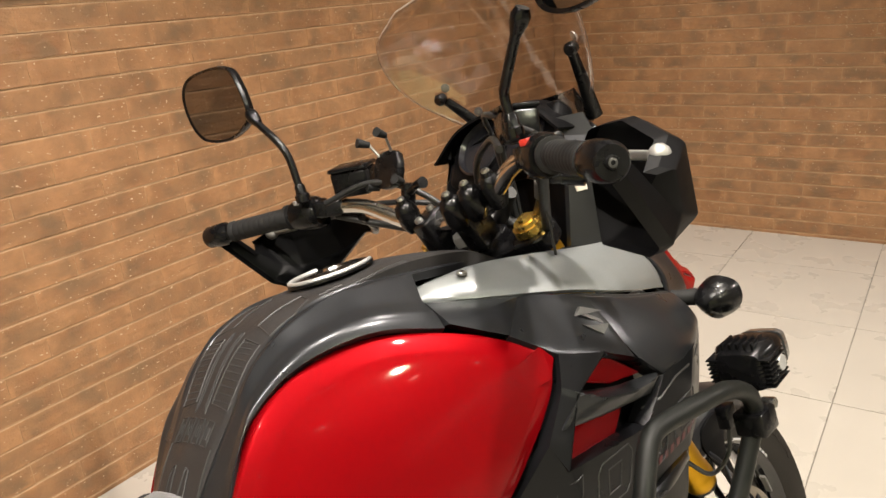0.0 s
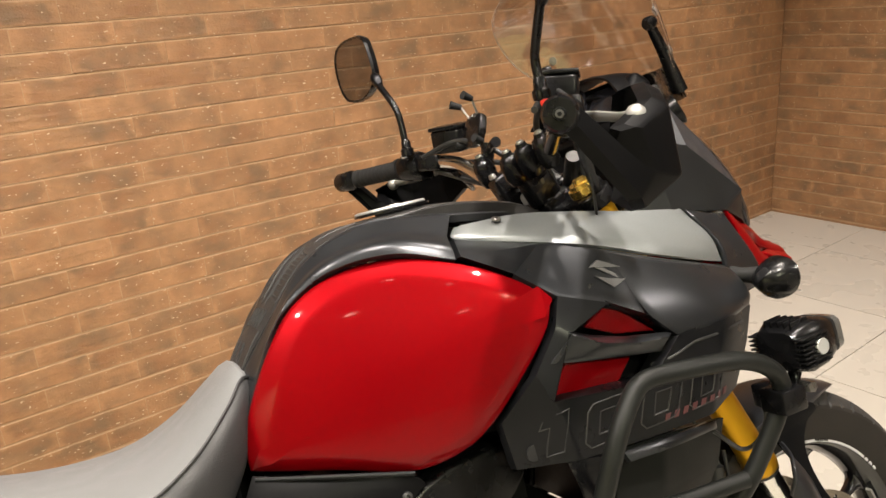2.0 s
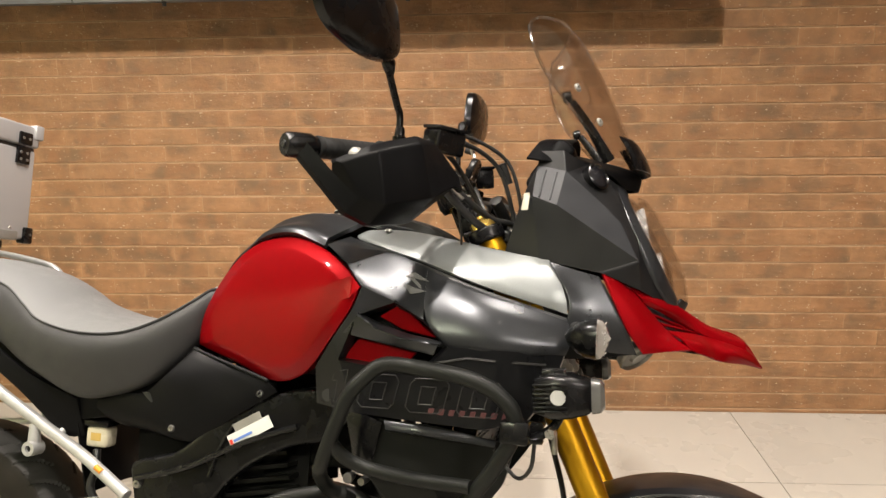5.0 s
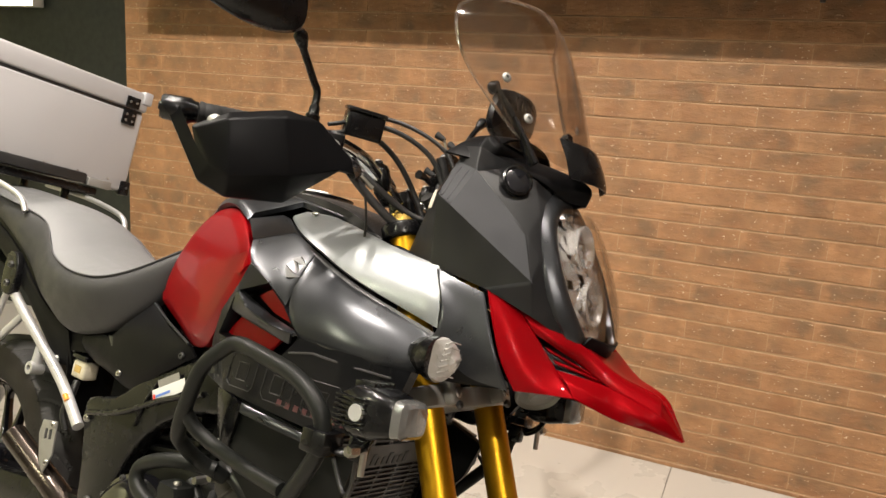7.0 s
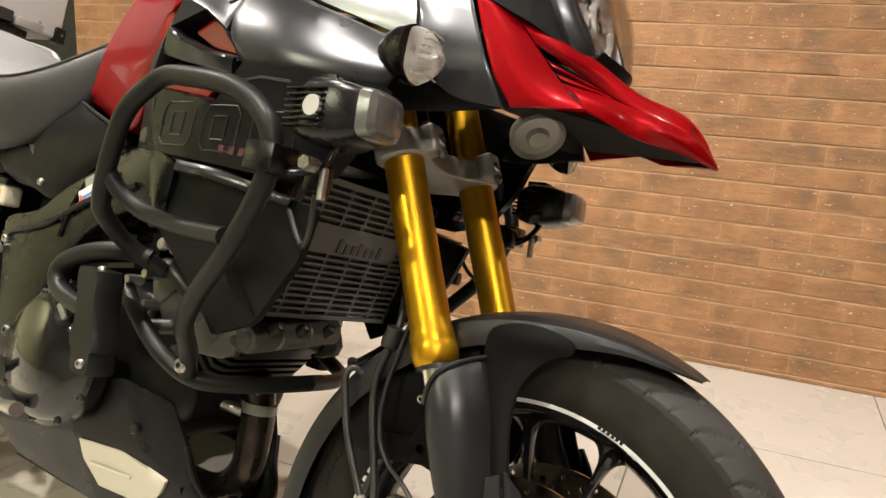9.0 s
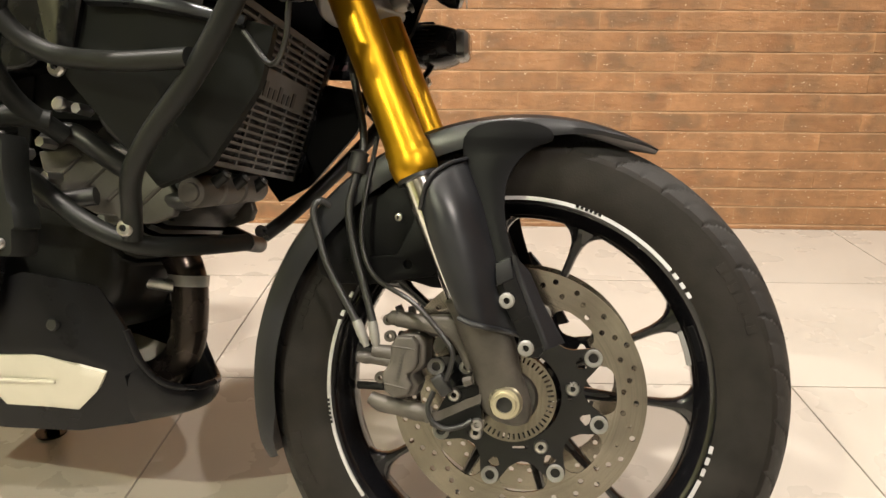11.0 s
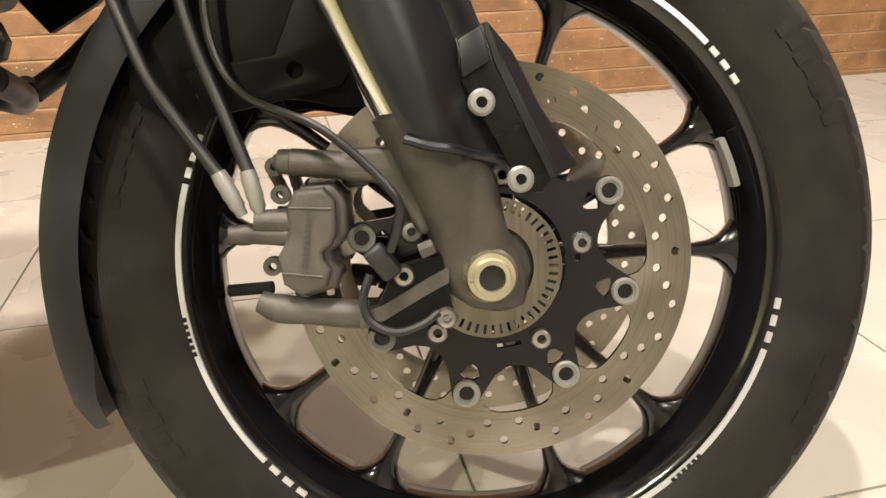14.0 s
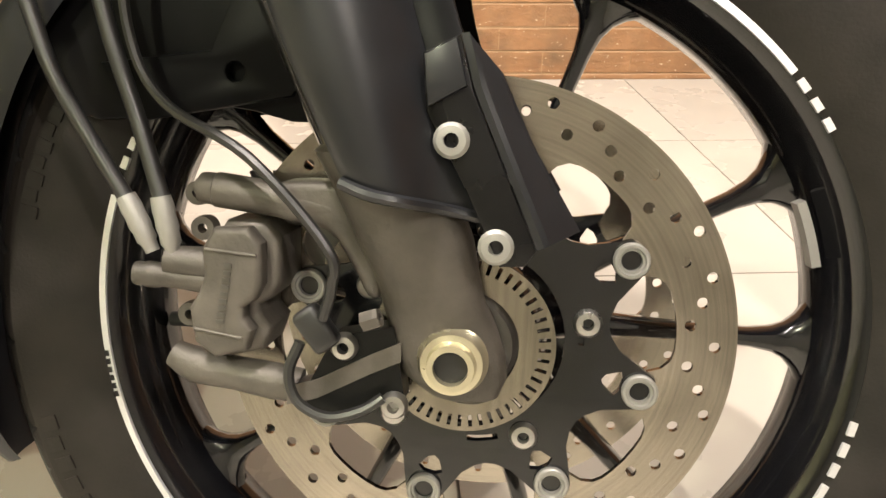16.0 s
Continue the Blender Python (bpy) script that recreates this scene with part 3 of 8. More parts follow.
# wall sockets
for x0, x1, label in ((2.085, 2.235, "square black electrical outlet plate on the brick wall"), (2.30, 2.385, "narrow black switch plate with sockets on the brick wall")):
    so = thing("wall_socket", label, "wall socket", pose((x0 + x1) / 2, WALL_Y - 0.004, 0.455), group="wall sockets")
    w = (x1 - x0) / 2
    part("plate", box(-w, w, -0.012, 0.0, -0.075, 0.075, 0.004), OUTLET, so)
    if w < 0.06:
        for z in (-0.03, 0.03):
            part("socket", lathe([(0, -0.0125), (0.014, -0.0125), (0.016, -0.016), (0.018, -0.012), (0, -0.011)], (0, 0, z), "y", 18, closed=False), OUTLET, so)

# ---- the motorcycle: x ahead, y to its left, z up; it leans on its side stand ----
BIKE = Matrix.Translation((0, 0.0265, 0)) @ Matrix.Rotation(radians(-10.335), 4, "Z") @ Matrix.Rotation(radians(-17.18), 4, "X")
bike = thing("motorcycle", "red, grey and black adventure touring motorcycle leaning on its side stand", "motorcycle", BIKE)

# -- wheels --
FW = V(0.010, 0, 0.330)
RW = V(-1.552, 0, 0.325)


def ring_seg(c, r0, r1, a0, a1, y, t, n):
    """A flat arc piece on a wheel's side, proud by t."""
    bm = bmesh.new()
    rows = []
    for k in range(n + 1):
        a = radians(a0 + (a1 - a0) * k / n)
        d = V(math.cos(a), 0, math.sin(a))
        rows.append([c + d * r0 + V(0, y, 0), c + d * r1 + V(0, y + 0.001, 0), c + d * r1 + V(0, y + 0.001 + t, 0), c + d * r0 + V(0, y + t, 0)])
    return loft(rows, bm)


def tyre(c, r, half, bead, name, parent, grooves=31):
    """A worn tyre: plain sidewalls, and a tread with bent slanted grooves that reach out over the shoulders."""
    side = [(bead - 0.006, 0.80), (bead + 0.006, 0.93), (bead + 0.022, 1.0), ((r + bead) / 2 - 0.004, 1.022), ((r + bead) / 2 + 0.011, 1.022), (r - 0.034, 1.0), (r - 0.028, 0.975), (r - 0.0265, 0.955)]
    cross = [(r - 0.0265 * abs(v) ** 2.2, -0.955 * v) for v in np.linspace(-1, 1, 27)]
    prof = side + cross[1:-1] + [(rr, -h) for rr, h in reversed(side)]
    per = 26
    seg = grooves * per
    bm = bmesh.new()
    rows = []
    for k in range(seg):
        a = math.tau * k / seg
        row = []
        for rr, h in prof:
            e = abs(h)
            depth = 0.0
            if 0.20 < e < 0.99 and rr > r - 0.034:
                # the groove bends from along the tyre near the middle to across it at the shoulder
                lead = 1.25 * (1 - e) ** 1.7 + (0.5 if h > 0 else 0.0)
                ph = (k / per + lead) % 1.0
                ph = min(ph, 1 - ph)
                width = 0.045 + 0.04 * (1 - e)
                if ph < width:
                    depth = 0.0042 * min(1.0, (width - ph) / 0.03) * min(1.0, (e - 0.20) / 0.08)
                elif abs(ph - 0.5) < 0.035 and 0.70 < e:
                    depth = 0.0020
            row.append(bm.verts.new(c + V(math.cos(a) * (rr - depth), h * half, math.sin(a) * (rr - depth))))
        rows.append(row)
    n = len(prof)
    for k in range(seg):
        a, b = rows[k], rows[(k + 1) % seg]
        for i in range(n - 1):
            f = bm.faces.new((a[i], a[i + 1], b[i + 1], b[i]))
            f.material_index = 1 if 7 <= i < n - 8 else 0
    ob = part(name, bm, RUBBER, parent, "worn black rubber tyre with slanted grooves", sharp=25)
    ob.data.materials.append(TREAD)
    return ob


def spoke_wheel(name, c, r_tyre, half_tyre, r_rim, half_rim, phase, label):
    w = new(name)
    w.parent = bike
    tagged(w, label)
    tyre(c, r_tyre, half_tyre, r_rim - 0.004, "tyre", w)
    # moulded sidewall marks, unreadable
    mid = (r_tyre + r_rim) / 2 - 0.002
    for s in (1, -1):
        for a0, count, step in ((20, 7, 2.6), (150, 9, 2.2), (196, 5, 3.0), (262, 8, 2.4), (330, 4, 3.4)):
            for k in range(count):
                y = (half_tyre * 1.024) * s
                part("sidewall_mark", ring_seg(c, mid - 0.006 + 0.002 * (k % 2), mid + 0.007, a0 + step * k, a0 + step * (k + 0.68), y - 0.0012, 0.0016, 3), RUBBER, w)
    hr = half_rim
    rim = lathe([(r_rim, -hr), (r_rim - 0.003, -hr - 0.004), (r_rim - 0.012, -hr - 0.003), (r_rim - 0.020, -hr + 0.004), (r_rim - 0.028, -hr * 0.55), (r_rim - 0.034, -0.014),
                 (r_rim - 0.034, 0.014), (r_rim - 0.028, hr * 0.55), (r_rim - 0.020, hr - 0.004), (r_rim - 0.012, hr + 0.003), (r_rim - 0.003, hr + 0.004), (r_rim, hr), (r_rim - 0.012, hr * 0.5), (r_rim - 0.012, -hr * 0.5)], c, "y", 96)
    part("rim", rim, GLOSSBLACK, w, "gloss black cast rim")
    # five pairs of slim spokes
    for k in range(10):
        a = radians(phase + 72 * (k // 2) + (14.5 if k % 2 else -14.5))
        d, t = V(math.cos(a), 0, math.sin(a)), V(-math.sin(a), 0, math.cos(a))
        rings = []
        for s, wd, dp in ((0.045, 0.016, 0.020), (0.08, 0.009, 0.015), (0.13, 0.0062, 0.0115), (0.17, 0.0056, 0.011), (r_rim - 0.070, 0.0062, 0.011), (r_rim - 0.056, 0.0085, 0.0115), (r_rim - 0.047, 0.0125, 0.012), (r_rim - 0.040, 0.0195, 0.013), (r_rim - 0.035, 0.029, 0.014), (r_rim - 0.031, 0.042, 0.015)):
            p = c + d * s
            ring = []
            for q in range(12):
                b = math.tau * q / 12
                cu, su = math.cos(b), math.sin(b)
                ring.append(p + t * wd * math.copysign(abs(cu) ** 0.7, cu) + V(0, 1, 0) * dp * math.copysign(abs(su) ** 0.7, su))
            rings.append(ring)
        part("spoke", loft(rings), GLOSSBLACK, w)
    part("hub", lathe([(0.020, -0.062), (0.046, -0.062), (0.052, -0.050), (0.050, -0.020), (0.050, 0.020), (0.052, 0.050), (0.046, 0.062), (0.020, 0.062)], c, "y", 40), GLOSSBLACK, w)
    return w


R_RIM = 0.263
fw = spoke_wheel("front_wheel", FW, 0.3485, 0.056, R_RIM, 0.041, 13.5, "front wheel with slim black spokes and silver tape")
rw = spoke_wheel("rear_wheel", RW, 0.335, 0.078, 0.232, 0.058, 20, "rear wheel with black spokes")
# silver tape on the front rim: long arcs with dashes at their ends
for g in range(3):
    o = 120 * g
    part("tape", ring_seg(FW, R_RIM - 0.0115, R_RIM - 0.0045, 43 + o, 100 + o, -0.0475, 0.0025, 26), STRIPE, fw, "silver rim tape")
    for k in range(3):
        part("tape", ring_seg(FW, R_RIM - 0.0115, R_RIM - 0.0045, 33.5 + 3.2 * k + o, 35.4 + 3.2 * k + o, -0.0475, 0.0025, 2), STRIPE, fw)
        part("tape", ring_seg(FW, R_RIM - 0.0115, R_RIM - 0.0045, 101.5 + 3.4 * k + o, 103.6 + 3.4 * k + o, -0.0475, 0.0025, 2), STRIPE, fw)
    for k in range(6):
        part("tape_print", ring_seg(FW, R_RIM - 0.0098, R_RIM - 0.006, 68 + 1.35 * k + o, 68.9 + 1.35 * k + o, -0.0482, 0.001, 1), SATIN, fw, "small dark print bar")
# balance weight and valve
part("balance_weight", ring_seg(FW, R_RIM - 0.041, R_RIM - 0.035, 14, 25, -0.035, 0.012, 6), CASTGREY, fw, "stick-on balance weight")
part("valve", rod(FW + V(-0.225, -0.004, -0.022), FW + V(-0.185, -0.006, -0.020), 0.0055), GRIP, fw)


DX, DZ = 0.0145, 0.3305


def rotor(y, parent, out):
    """A drilled brake disc on a black spider with eight bobbins."""
    def pol(r, a):
        return r * math.cos(radians(a)), r * math.sin(radians(a))

    d = new("brake_disc")
    d.parent = parent
    d.matrix_basis = Matrix.Translation((DX, y, DZ)) @ side_plane(0)
    inner = []
    for k in range(8):
        a = 31 + 45 * k
        inner += [pol(r, a + da) for r, da in ((0.1045, -4.5), (0.1035, 0), (0.1045, 4.5), (0.1120, 6.5), (0.1195, 8.2), (0.1245, 11), (0.1262, 14), (0.1266, 18), (0.1268, 22.5), (0.1266, 27), (0.1262, 31), (0.1245, 34), (0.1195, 36.8), (0.1120, 38.5))]
    loops = [[pol(0.1632, 2.5 * k) for k in range(144)], inner]
    for k in range(64):
        r = (0.152, 0.1435, 0.135, 0.150, 0.135, 0.145, 0.1535, 0.139)[k % 8]
        x, z = pol(r, 63.5 - 5.625 * k)
        loops.append(circle(x, z, 0.0036, 12))
    part("drilled_ring", plate(loops, 0.0042, 0.0, None), STEEL, d, "drilled steel brake ring", sharp=20)
    spider = []
    for k in range(8):
        a = 31 + 45 * k
        for r, da in ((0.117, -5), (0.1185, 0), (0.117, 5), (0.106, 8), (0.093, 12.5), (0.087, 18), (0.0855, 22.5), (0.087, 27), (0.093, 32.5), (0.106, 37)):
            spider.append(pol(r, a + da))
    loops = [spider, circle(0, 0, 0.058, 48)]
    for k in range(8):
        a = 31 + 45 * k
        loops.append([pol(0.0955, a - 5), pol(0.098, a - 2), pol(0.098, a + 2), pol(0.0955, a + 5), pol(0.087, a + 2.5), pol(0.085, a), pol(0.087, a - 2.5)])
        if k % 2:
            loops.append([pol(0.066, a + da) for da in (14, 20, 26, 31)] + [pol(0.070, a + da) for da in (31, 26, 20, 14)])
    part("spider", plate(loops, 0.005, 0.0, Matrix.Translation((0, 0, -out * 0.003))), GLOSSBLACK, d, "black disc carrier", sharp=20)
    for k in range(8):
        x, z = pol(0.1095, 31 + 45 * k)
        bm = lathe([(0.0062, -0.003), (0.0108, -0.003), (0.0114, 0.003), (0.0104, 0.0045), (0.0086, 0.0045), (0.0080, 0.0030), (0.0066, 0.0030), (0.0062, 0.002)], (x, z, -out * 0.006), (0, 0, -out), 28)
        part("bobbin", bm, CASTGREY, d)
        part("bobbin_clip", lathe([(0, 0), (0.0063, 0), (0.0063, 0.001), (0, 0.001)], (x, z, -out * 0.003), (0, 0, -out), 16, closed=False), DARKBOLT, d)
    for k in range(5):
        x, z = pol(0.0725, 12 + 72 * k)
        bolt((x, z, -out * 0.0055), (0, 0, -out), 0.0092, d, BOLT, 0.005)
    return d


rotor(-0.060, fw, -1)
rotor(0.060, fw, 1)
# toothed sensor ring
loops = [circle(FW.x, FW.z, 0.0565, 72), circle(FW.x, FW.z, 0.034, 36)]
for k in range(48):
    a = math.tau * k / 48
    u, t = (math.cos(a), math.sin(a)), (-math.sin(a), math.cos(a))
    loops.append([(FW.x + u[0] * r + t[0] * s, FW.z + u[1] * r + t[1] * s) for r, s in ((0.046, -0.0012), (0.0535, -0.0012), (0.0535, 0.0012), (0.046, 0.0012))])
part("sensor_ring", plate(loops, 0.003, 0.0, side_plane(-0.079)), STEEL, fw, "slotted steel speed-sensor ring")
part("hub_seal", lathe([(0.020, 0.0), (0.030, 0.0), (0.034, 0.010), (0.034, 0.020), (0.020, 0.020)], FW + V(0, -0.084, 0), "y", 36), ENGINEGREY, fw)

# -- fork --
RAKE = V(-0.4689, 0, 1.0)


def fork_at(z, s, lateral=0.103):
    return V(-0.124 + (z - 0.600) * -0.4689, -lateral * s, z)


AXIS = RAKE.normalized()
fork = new("fork")
fork.parent = bike
tagged(fork, "gold upside-down telescopic fork")
for s in (1, -1):
    c = fork_at(0.600, s)
    part("outer_tube", lathe([(0.0, 0), (0.026, 0), (0.0285, 0.003), (0.030, 0.010), (0.0305, 0.022), (0.0295, 0.026), (0.0285, 0.030), (0.0292, 0.036), (0.0280, 0.042), (0.0268, 0.048),
                              (0.0268, 0.30), (0.0268, 0.57), (0.0, 0.57)], c, AXIS, 40, closed=False), GOLD, fork, "gold anodised outer fork tube")
    part("inner_tube", rod(fork_at(0.438, s), fork_at(0.605, s), 0.0215, 28), CHROME, fork, "chromed inner tube")
    part("dust_seal", lathe([(0.022, -0.004), (0.027, -0.004), (0.027, 0.002), (0.022, 0.002)], c, AXIS, 32), HOSE, fork)
    # cast foot that holds the axle
    foot = []
    for z, x0, x1, ry, yy in ((0.450, -0.074, -0.022, 0.026, 0.103), (0.446, -0.078, -0.018, 0.028, 0.103), (0.425, -0.066, 0.004, 0.028, 0.103), (0.400, -0.055, 0.014, 0.026, 0.101), (0.380, -0.046, 0.018, 0.025, 0.096), (0.362, -0.040, 0.022, 0.024, 0.091), (0.345, -0.036, 0.030, 0.023, 0.088), (0.328, -0.032, 0.036, 0.022, 0.087), (0.314, -0.026, 0.038, 0.021, 0.087), (0.303, -0.010, 0.034, 0.018, 0.087), (0.299, 0.004, 0.026, 0.012, 0.087)):
        ring = []
        for k in range(20):
            a = math.tau * k / 20
            ca, sa = math.cos(a), math.sin(a)
            ring.append(V((x0 + x1) / 2 + (x1 - x0) / 2 * math.copysign(abs(ca) ** 0.8, ca), -yy * s + ry * math.copysign(abs(sa) ** 0.8, sa), z))
        foot.append(ring)
    part("axle_foot", loft(foot), ALU, fork, "dusty grey cast fork foot")
    part("bracket_ear", loft([[V(x, -0.094 * s + y, z) for x, z in q] for y, q in ((-0.010, ((-0.088, 0.290), (-0.076, 0.284), (-0.022, 0.300), (-0.030, 0.345), (-0.066, 0.336))), (0.010, ((-0.088, 0.290), (-0.076, 0.284), (-0.022, 0.300), (-0.030, 0.345), (-0.066, 0.336))))]), ENGINE, fork)
    bolt((-0.059, -0.104 * s, 0.331), (0, -s, 0), 0.0085, fork, BOLT, 0.006)
    bolt((-0.028, -0.104 * s, 0.297), (0, -s, 0), 0.0085, fork, BOLT, 0.006)
    part("pinch_bolt", hexnut((-0.046, -0.116 * s, 0.350), (-0.036, -0.117 * s, 0.354), 0.0062, hole=0.0028), ALU, fork)
    # top and bottom clamps
    part("fork_cap", lathe([(0, 0.012), (0.010, 0.012), (0.011, 0.006), (0.019, 0.006), (0.020, 0.0), (0.024, 0.0), (0.0245, -0.012), (0, -0.012)], fork_at(1.142, s), AXIS, 32, closed=False), GOLDCAP, fork, "gold fork cap")
part("axle", rod(FW + V(-0.004, -0.116, 0), FW + V(-0.004, 0.120, 0), 0.0100, 28), CASTGREY, fork)
part("axle_nut", lathe([(0.0100, 0), (0.0205, 0), (0.0210, 0.003), (0.0190, 0.006), (0.0180, 0.012), (0.0145, 0.0125), (0.0135, 0.019), (0.0100, 0.019)], FW + V(-0.004, -0.106, -0.001), (0, -1, 0), 40), ZINC, fork, "pale gold axle nut")
part("axle_bore", lathe([(0, 0.0), (0.0102, 0.0), (0.0102, 0.002), (0, 0.002)], FW + V(-0.004, -0.1175, -0.001), (0, -1, 0), 24, closed=False), HOSE, fork)


def clamp(z, thick, mat, label, front):
    """A triple clamp across both legs, square to them."""
    m = Matrix.Translation(fork_at(z, 0)) @ Matrix(((AXIS.z, 0, AXIS.x, 0), (0, 1, 0, 0), (-AXIS.x, 0, AXIS.z, 0), (0, 0, 0, 1)))
    out = rounded([(0.034, -0.103), (0.022, -0.132), (-0.008, -0.140), (-0.030, -0.125), (-0.036, -0.095), (-0.058, -0.04), (-0.062, 0.0), (-0.058, 0.04), (-0.036, 0.095), (-0.030, 0.125),
                   (-0.008, 0.140), (0.022, 0.132), (0.034, 0.103), (front, 0.05), (front - 0.008, 0.0), (front, -0.05)], 4)
    return part("clamp", plate([out], thick, 0.004, m, 2), mat, fork, label)


clamp(0.862, 0.036, CASTGREY, "grey cast lower fork clamp", 0.018)
clamp(1.118, 0.026, SATIN, "black top fork clamp", 0.010)
for s in (1, -1):
    part("clamp_ear", box(0.02, 0.05, -0.016, 0.016, -0.020, 0.020, 0.006, None, 3), CASTGREY, fork).matrix_basis = Matrix.Translation(fork_at(0.866, s, 0.085)) @ Matrix.Rotation(radians(-25), 4, "Y")
    bolt(fork_at(0.872, s, 0.083) + V(0.048, 0, 0.012), (1, 0, 0.4), 0.0085, fork, BOLT, 0.005)
    bolt(fork_at(0.852, s, 0.083) + V(0.047, 0, 0.014), (1, 0, 0.4), 0.0075, fork, DARKBOLT, 0.005)
    part("cap_ear", box(0.016, 0.046, -0.014, 0.014, -0.012, 0.012, 0.005, None, 3), SATIN, fork).matrix_basis = Matrix.Translation(fork_at(1.118, s, 0.092))
    bolt(fork_at(1.122, s, 0.092) + V(0.046, 0, 0.004), (1, -0.3 * s, 0.35), 0.008, fork, BOLT, 0.004)
part("steering_stem", rod(fork_at(0.85, 0) - V(0.03, 0, 0.012), fork_at(1.14, 0) - V(0.03, 0, 0.012), 0.024), SATIN, fork)
part("stem_nut", hexnut(fork_at(1.13, 0) - V(0.03, 0, 0), fork_at(1.15, 0) - V(0.03, 0, 0), 0.018), CASTGREY, fork)

# fork leg guards, with the bracket plate and its two bolts
for s in (1, -1):
    g = new("fork_guard")
    g.parent = bike
    tagged(g, "matte black plastic guard on the fork leg")
    curves = [
        [(-0.110, -0.140, 0.558), (-0.098, -0.146, 0.528), (-0.083, -0.147, 0.494), (-0.068, -0.147, 0.462), (-0.054, -0.145, 0.432)],
        [(-0.104, -0.148, 0.583), (-0.086, -0.153, 0.545), (-0.069, -0.153, 0.508), (-0.053, -0.151, 0.467), (-0.038, -0.148, 0.427)],
        [(-0.0954, -0.143, 0.602), (-0.070, -0.150, 0.560), (-0.052, -0.150, 0.517), (-0.036, -0.148, 0.470), (-0.021, -0.144, 0.424)],
        [(-0.080, -0.127, 0.6165), (-0.053, -0.132, 0.573), (-0.033, -0.133, 0.522), (-0.016, -0.130, 0.470), (-0.002, -0.124, 0.419)],
        [(-0.064, -0.096, 0.626), (-0.040, -0.100, 0.576), (-0.017, -0.103, 0.520), (0.010, -0.111, 0.465), (0.034, -0.112, 0.411)],
    ]
    part("cover", quilt(curves, side=s, thick=0.004, n=24, m=24), GUARDPLASTIC, g)
    part("cover_rim", tube([(x, y * s - 0.001 * s, z) for x, y, z in (c[0] for c in curves)], 0.0028, 8), GUARDPLASTIC, g)
    part("cover_hem", tube([(x, y * s - 0.001 * s, z) for x, y, z in (c[-1] for c in curves)], 0.0035, 8), GUARDPLASTIC, g)
    o = [(-0.013, 0.470), (-0.016, 0.500), (0.003, 0.510), (0.011, 0.482), (0.049, 0.400), (0.043, 0.391), (0.030, 0.390), (0.010, 0.430)]
    part("bracket_plate", plate([o], 0.005, 0.0012, side_plane(-0.1275 * s)), SATIN, g, "black metal bracket plate")
    r = [(-0.012, 0.4725), (-0.0150, 0.499), (0.0015, 0.508), (0.0080, 0.4840)]
    part("raised_pad", plate([r], 0.005, 0.0015, side_plane(-0.1315 * s)), GUARDPLASTIC, g)
    part("bracket_flange", quilt([[(0.0035, -0.1300, 0.5105), (0.0115, -0.1300, 0.4825), (0.0495, -0.1300, 0.4005)], [(0.0075, -0.1300, 0.5110), (0.0165, -0.1300, 0.4845), (0.0545, -0.1300, 0.4025)], [(0.026, -0.119, 0.492), (0.044, -0.116, 0.456), (0.073, -0.113, 0.410)]], side=s, n=14, m=9, thick=0.004, edge=0.0008, smooth=False), GUARDPLASTIC, g, sharp=12)
    bolt((0.001, -0.1295 * s, 0.456), (0, -s, 0), 0.0098, g, CASTGREY, 0.004)
    bolt((0.0275, -0.1295 * s, 0.401), (0, -s, 0), 0.0098, g, CASTGREY, 0.004)

# front mudguard
mg = new("front_mudguard")
mg.parent = bike
tagged(mg, "satin black front mudguard over the tyre")
rows = []
for k in range(61):
    f = k / 60
    a = radians(63.5 + (201 - 63.5) * f)
    lift = 0.366 - 0.004 * math.sin(f * math.pi)
    width = float(np.interp(f, [0, 0.02, 0.06, 0.12, 0.2, 0.5, 0.8, 0.97, 1], [0.022, 0.038, 0.056, 0.076, 0.088, 0.087, 0.078, 0.068, 0.05]))
    skirt = float(np.interp(f, [0, 0.05, 0.10, 0.16, 0.24, 0.55, 0.62, 0.68, 0.92, 1], [0.001, 0.005, 0.012, 0.022, 0.030, 0.034, 0.032, 0.032, 0.030, 0.012]))
    drop = float(np.interp(f, [0, 0.06, 0.2], [0.001, 0.006, 0.012]))
    thick = float(np.interp(f, [0, 0.05], [0.0015, 0.005]))
    d = V(math.cos(a), 0, math.sin(a))
    prof = [(-1, lift - drop - skirt), (-1.02, lift - drop - skirt * 0.5), (-0.96, lift - drop), (-0.78, lift - drop * 0.45), (-0.72, lift - drop * 0.35), (-0.4, lift), (0, lift + 0.002),
            (0.4, lift), (0.72, lift - drop * 0.35), (0.78, lift - drop * 0.45), (0.96, lift - drop), (1.02, lift - drop - skirt * 0.5), (1, lift - drop - skirt)]
    back = [(y * 0.95, r - thick) for y, r in reversed(prof[1:-1])]
    rows.append([FW + d * r + V(0, y * width, 0) for y, r in prof + back])
part("shell", loft(rows), GUARDPLASTIC, mg)
# the sides drop down behind the leg guards as far as the bracket plates
for s in (1, -1):
    leg = [(0.040, 0.654), (0.018, 0.644), (0.001, 0.627), (-0.010, 0.606), (-0.013, 0.580), (-0.009, 0.550), (0.000, 0.520), (0.008, 0.500), (0.016, 0.470), (0.004, 0.462),
           (-0.016, 0.500), (-0.030, 0.540), (-0.050, 0.590), (-0.070, 0.632), (-0.066, 0.662), (-0.030, 0.676), (0.010, 0.676), (0.036, 0.668)]
    bm = plate([rounded(leg, 3)], 0.006, 0.0015)
    for v in bm.verts:
        v.co = V(v.co.x, (-0.0885 - max(0.0, 0.64 - v.co.y) * 0.20 + v.co.z) * s, v.co.y)
    part("side_leg", bm, MATTE, mg, "black side of the mudguard")
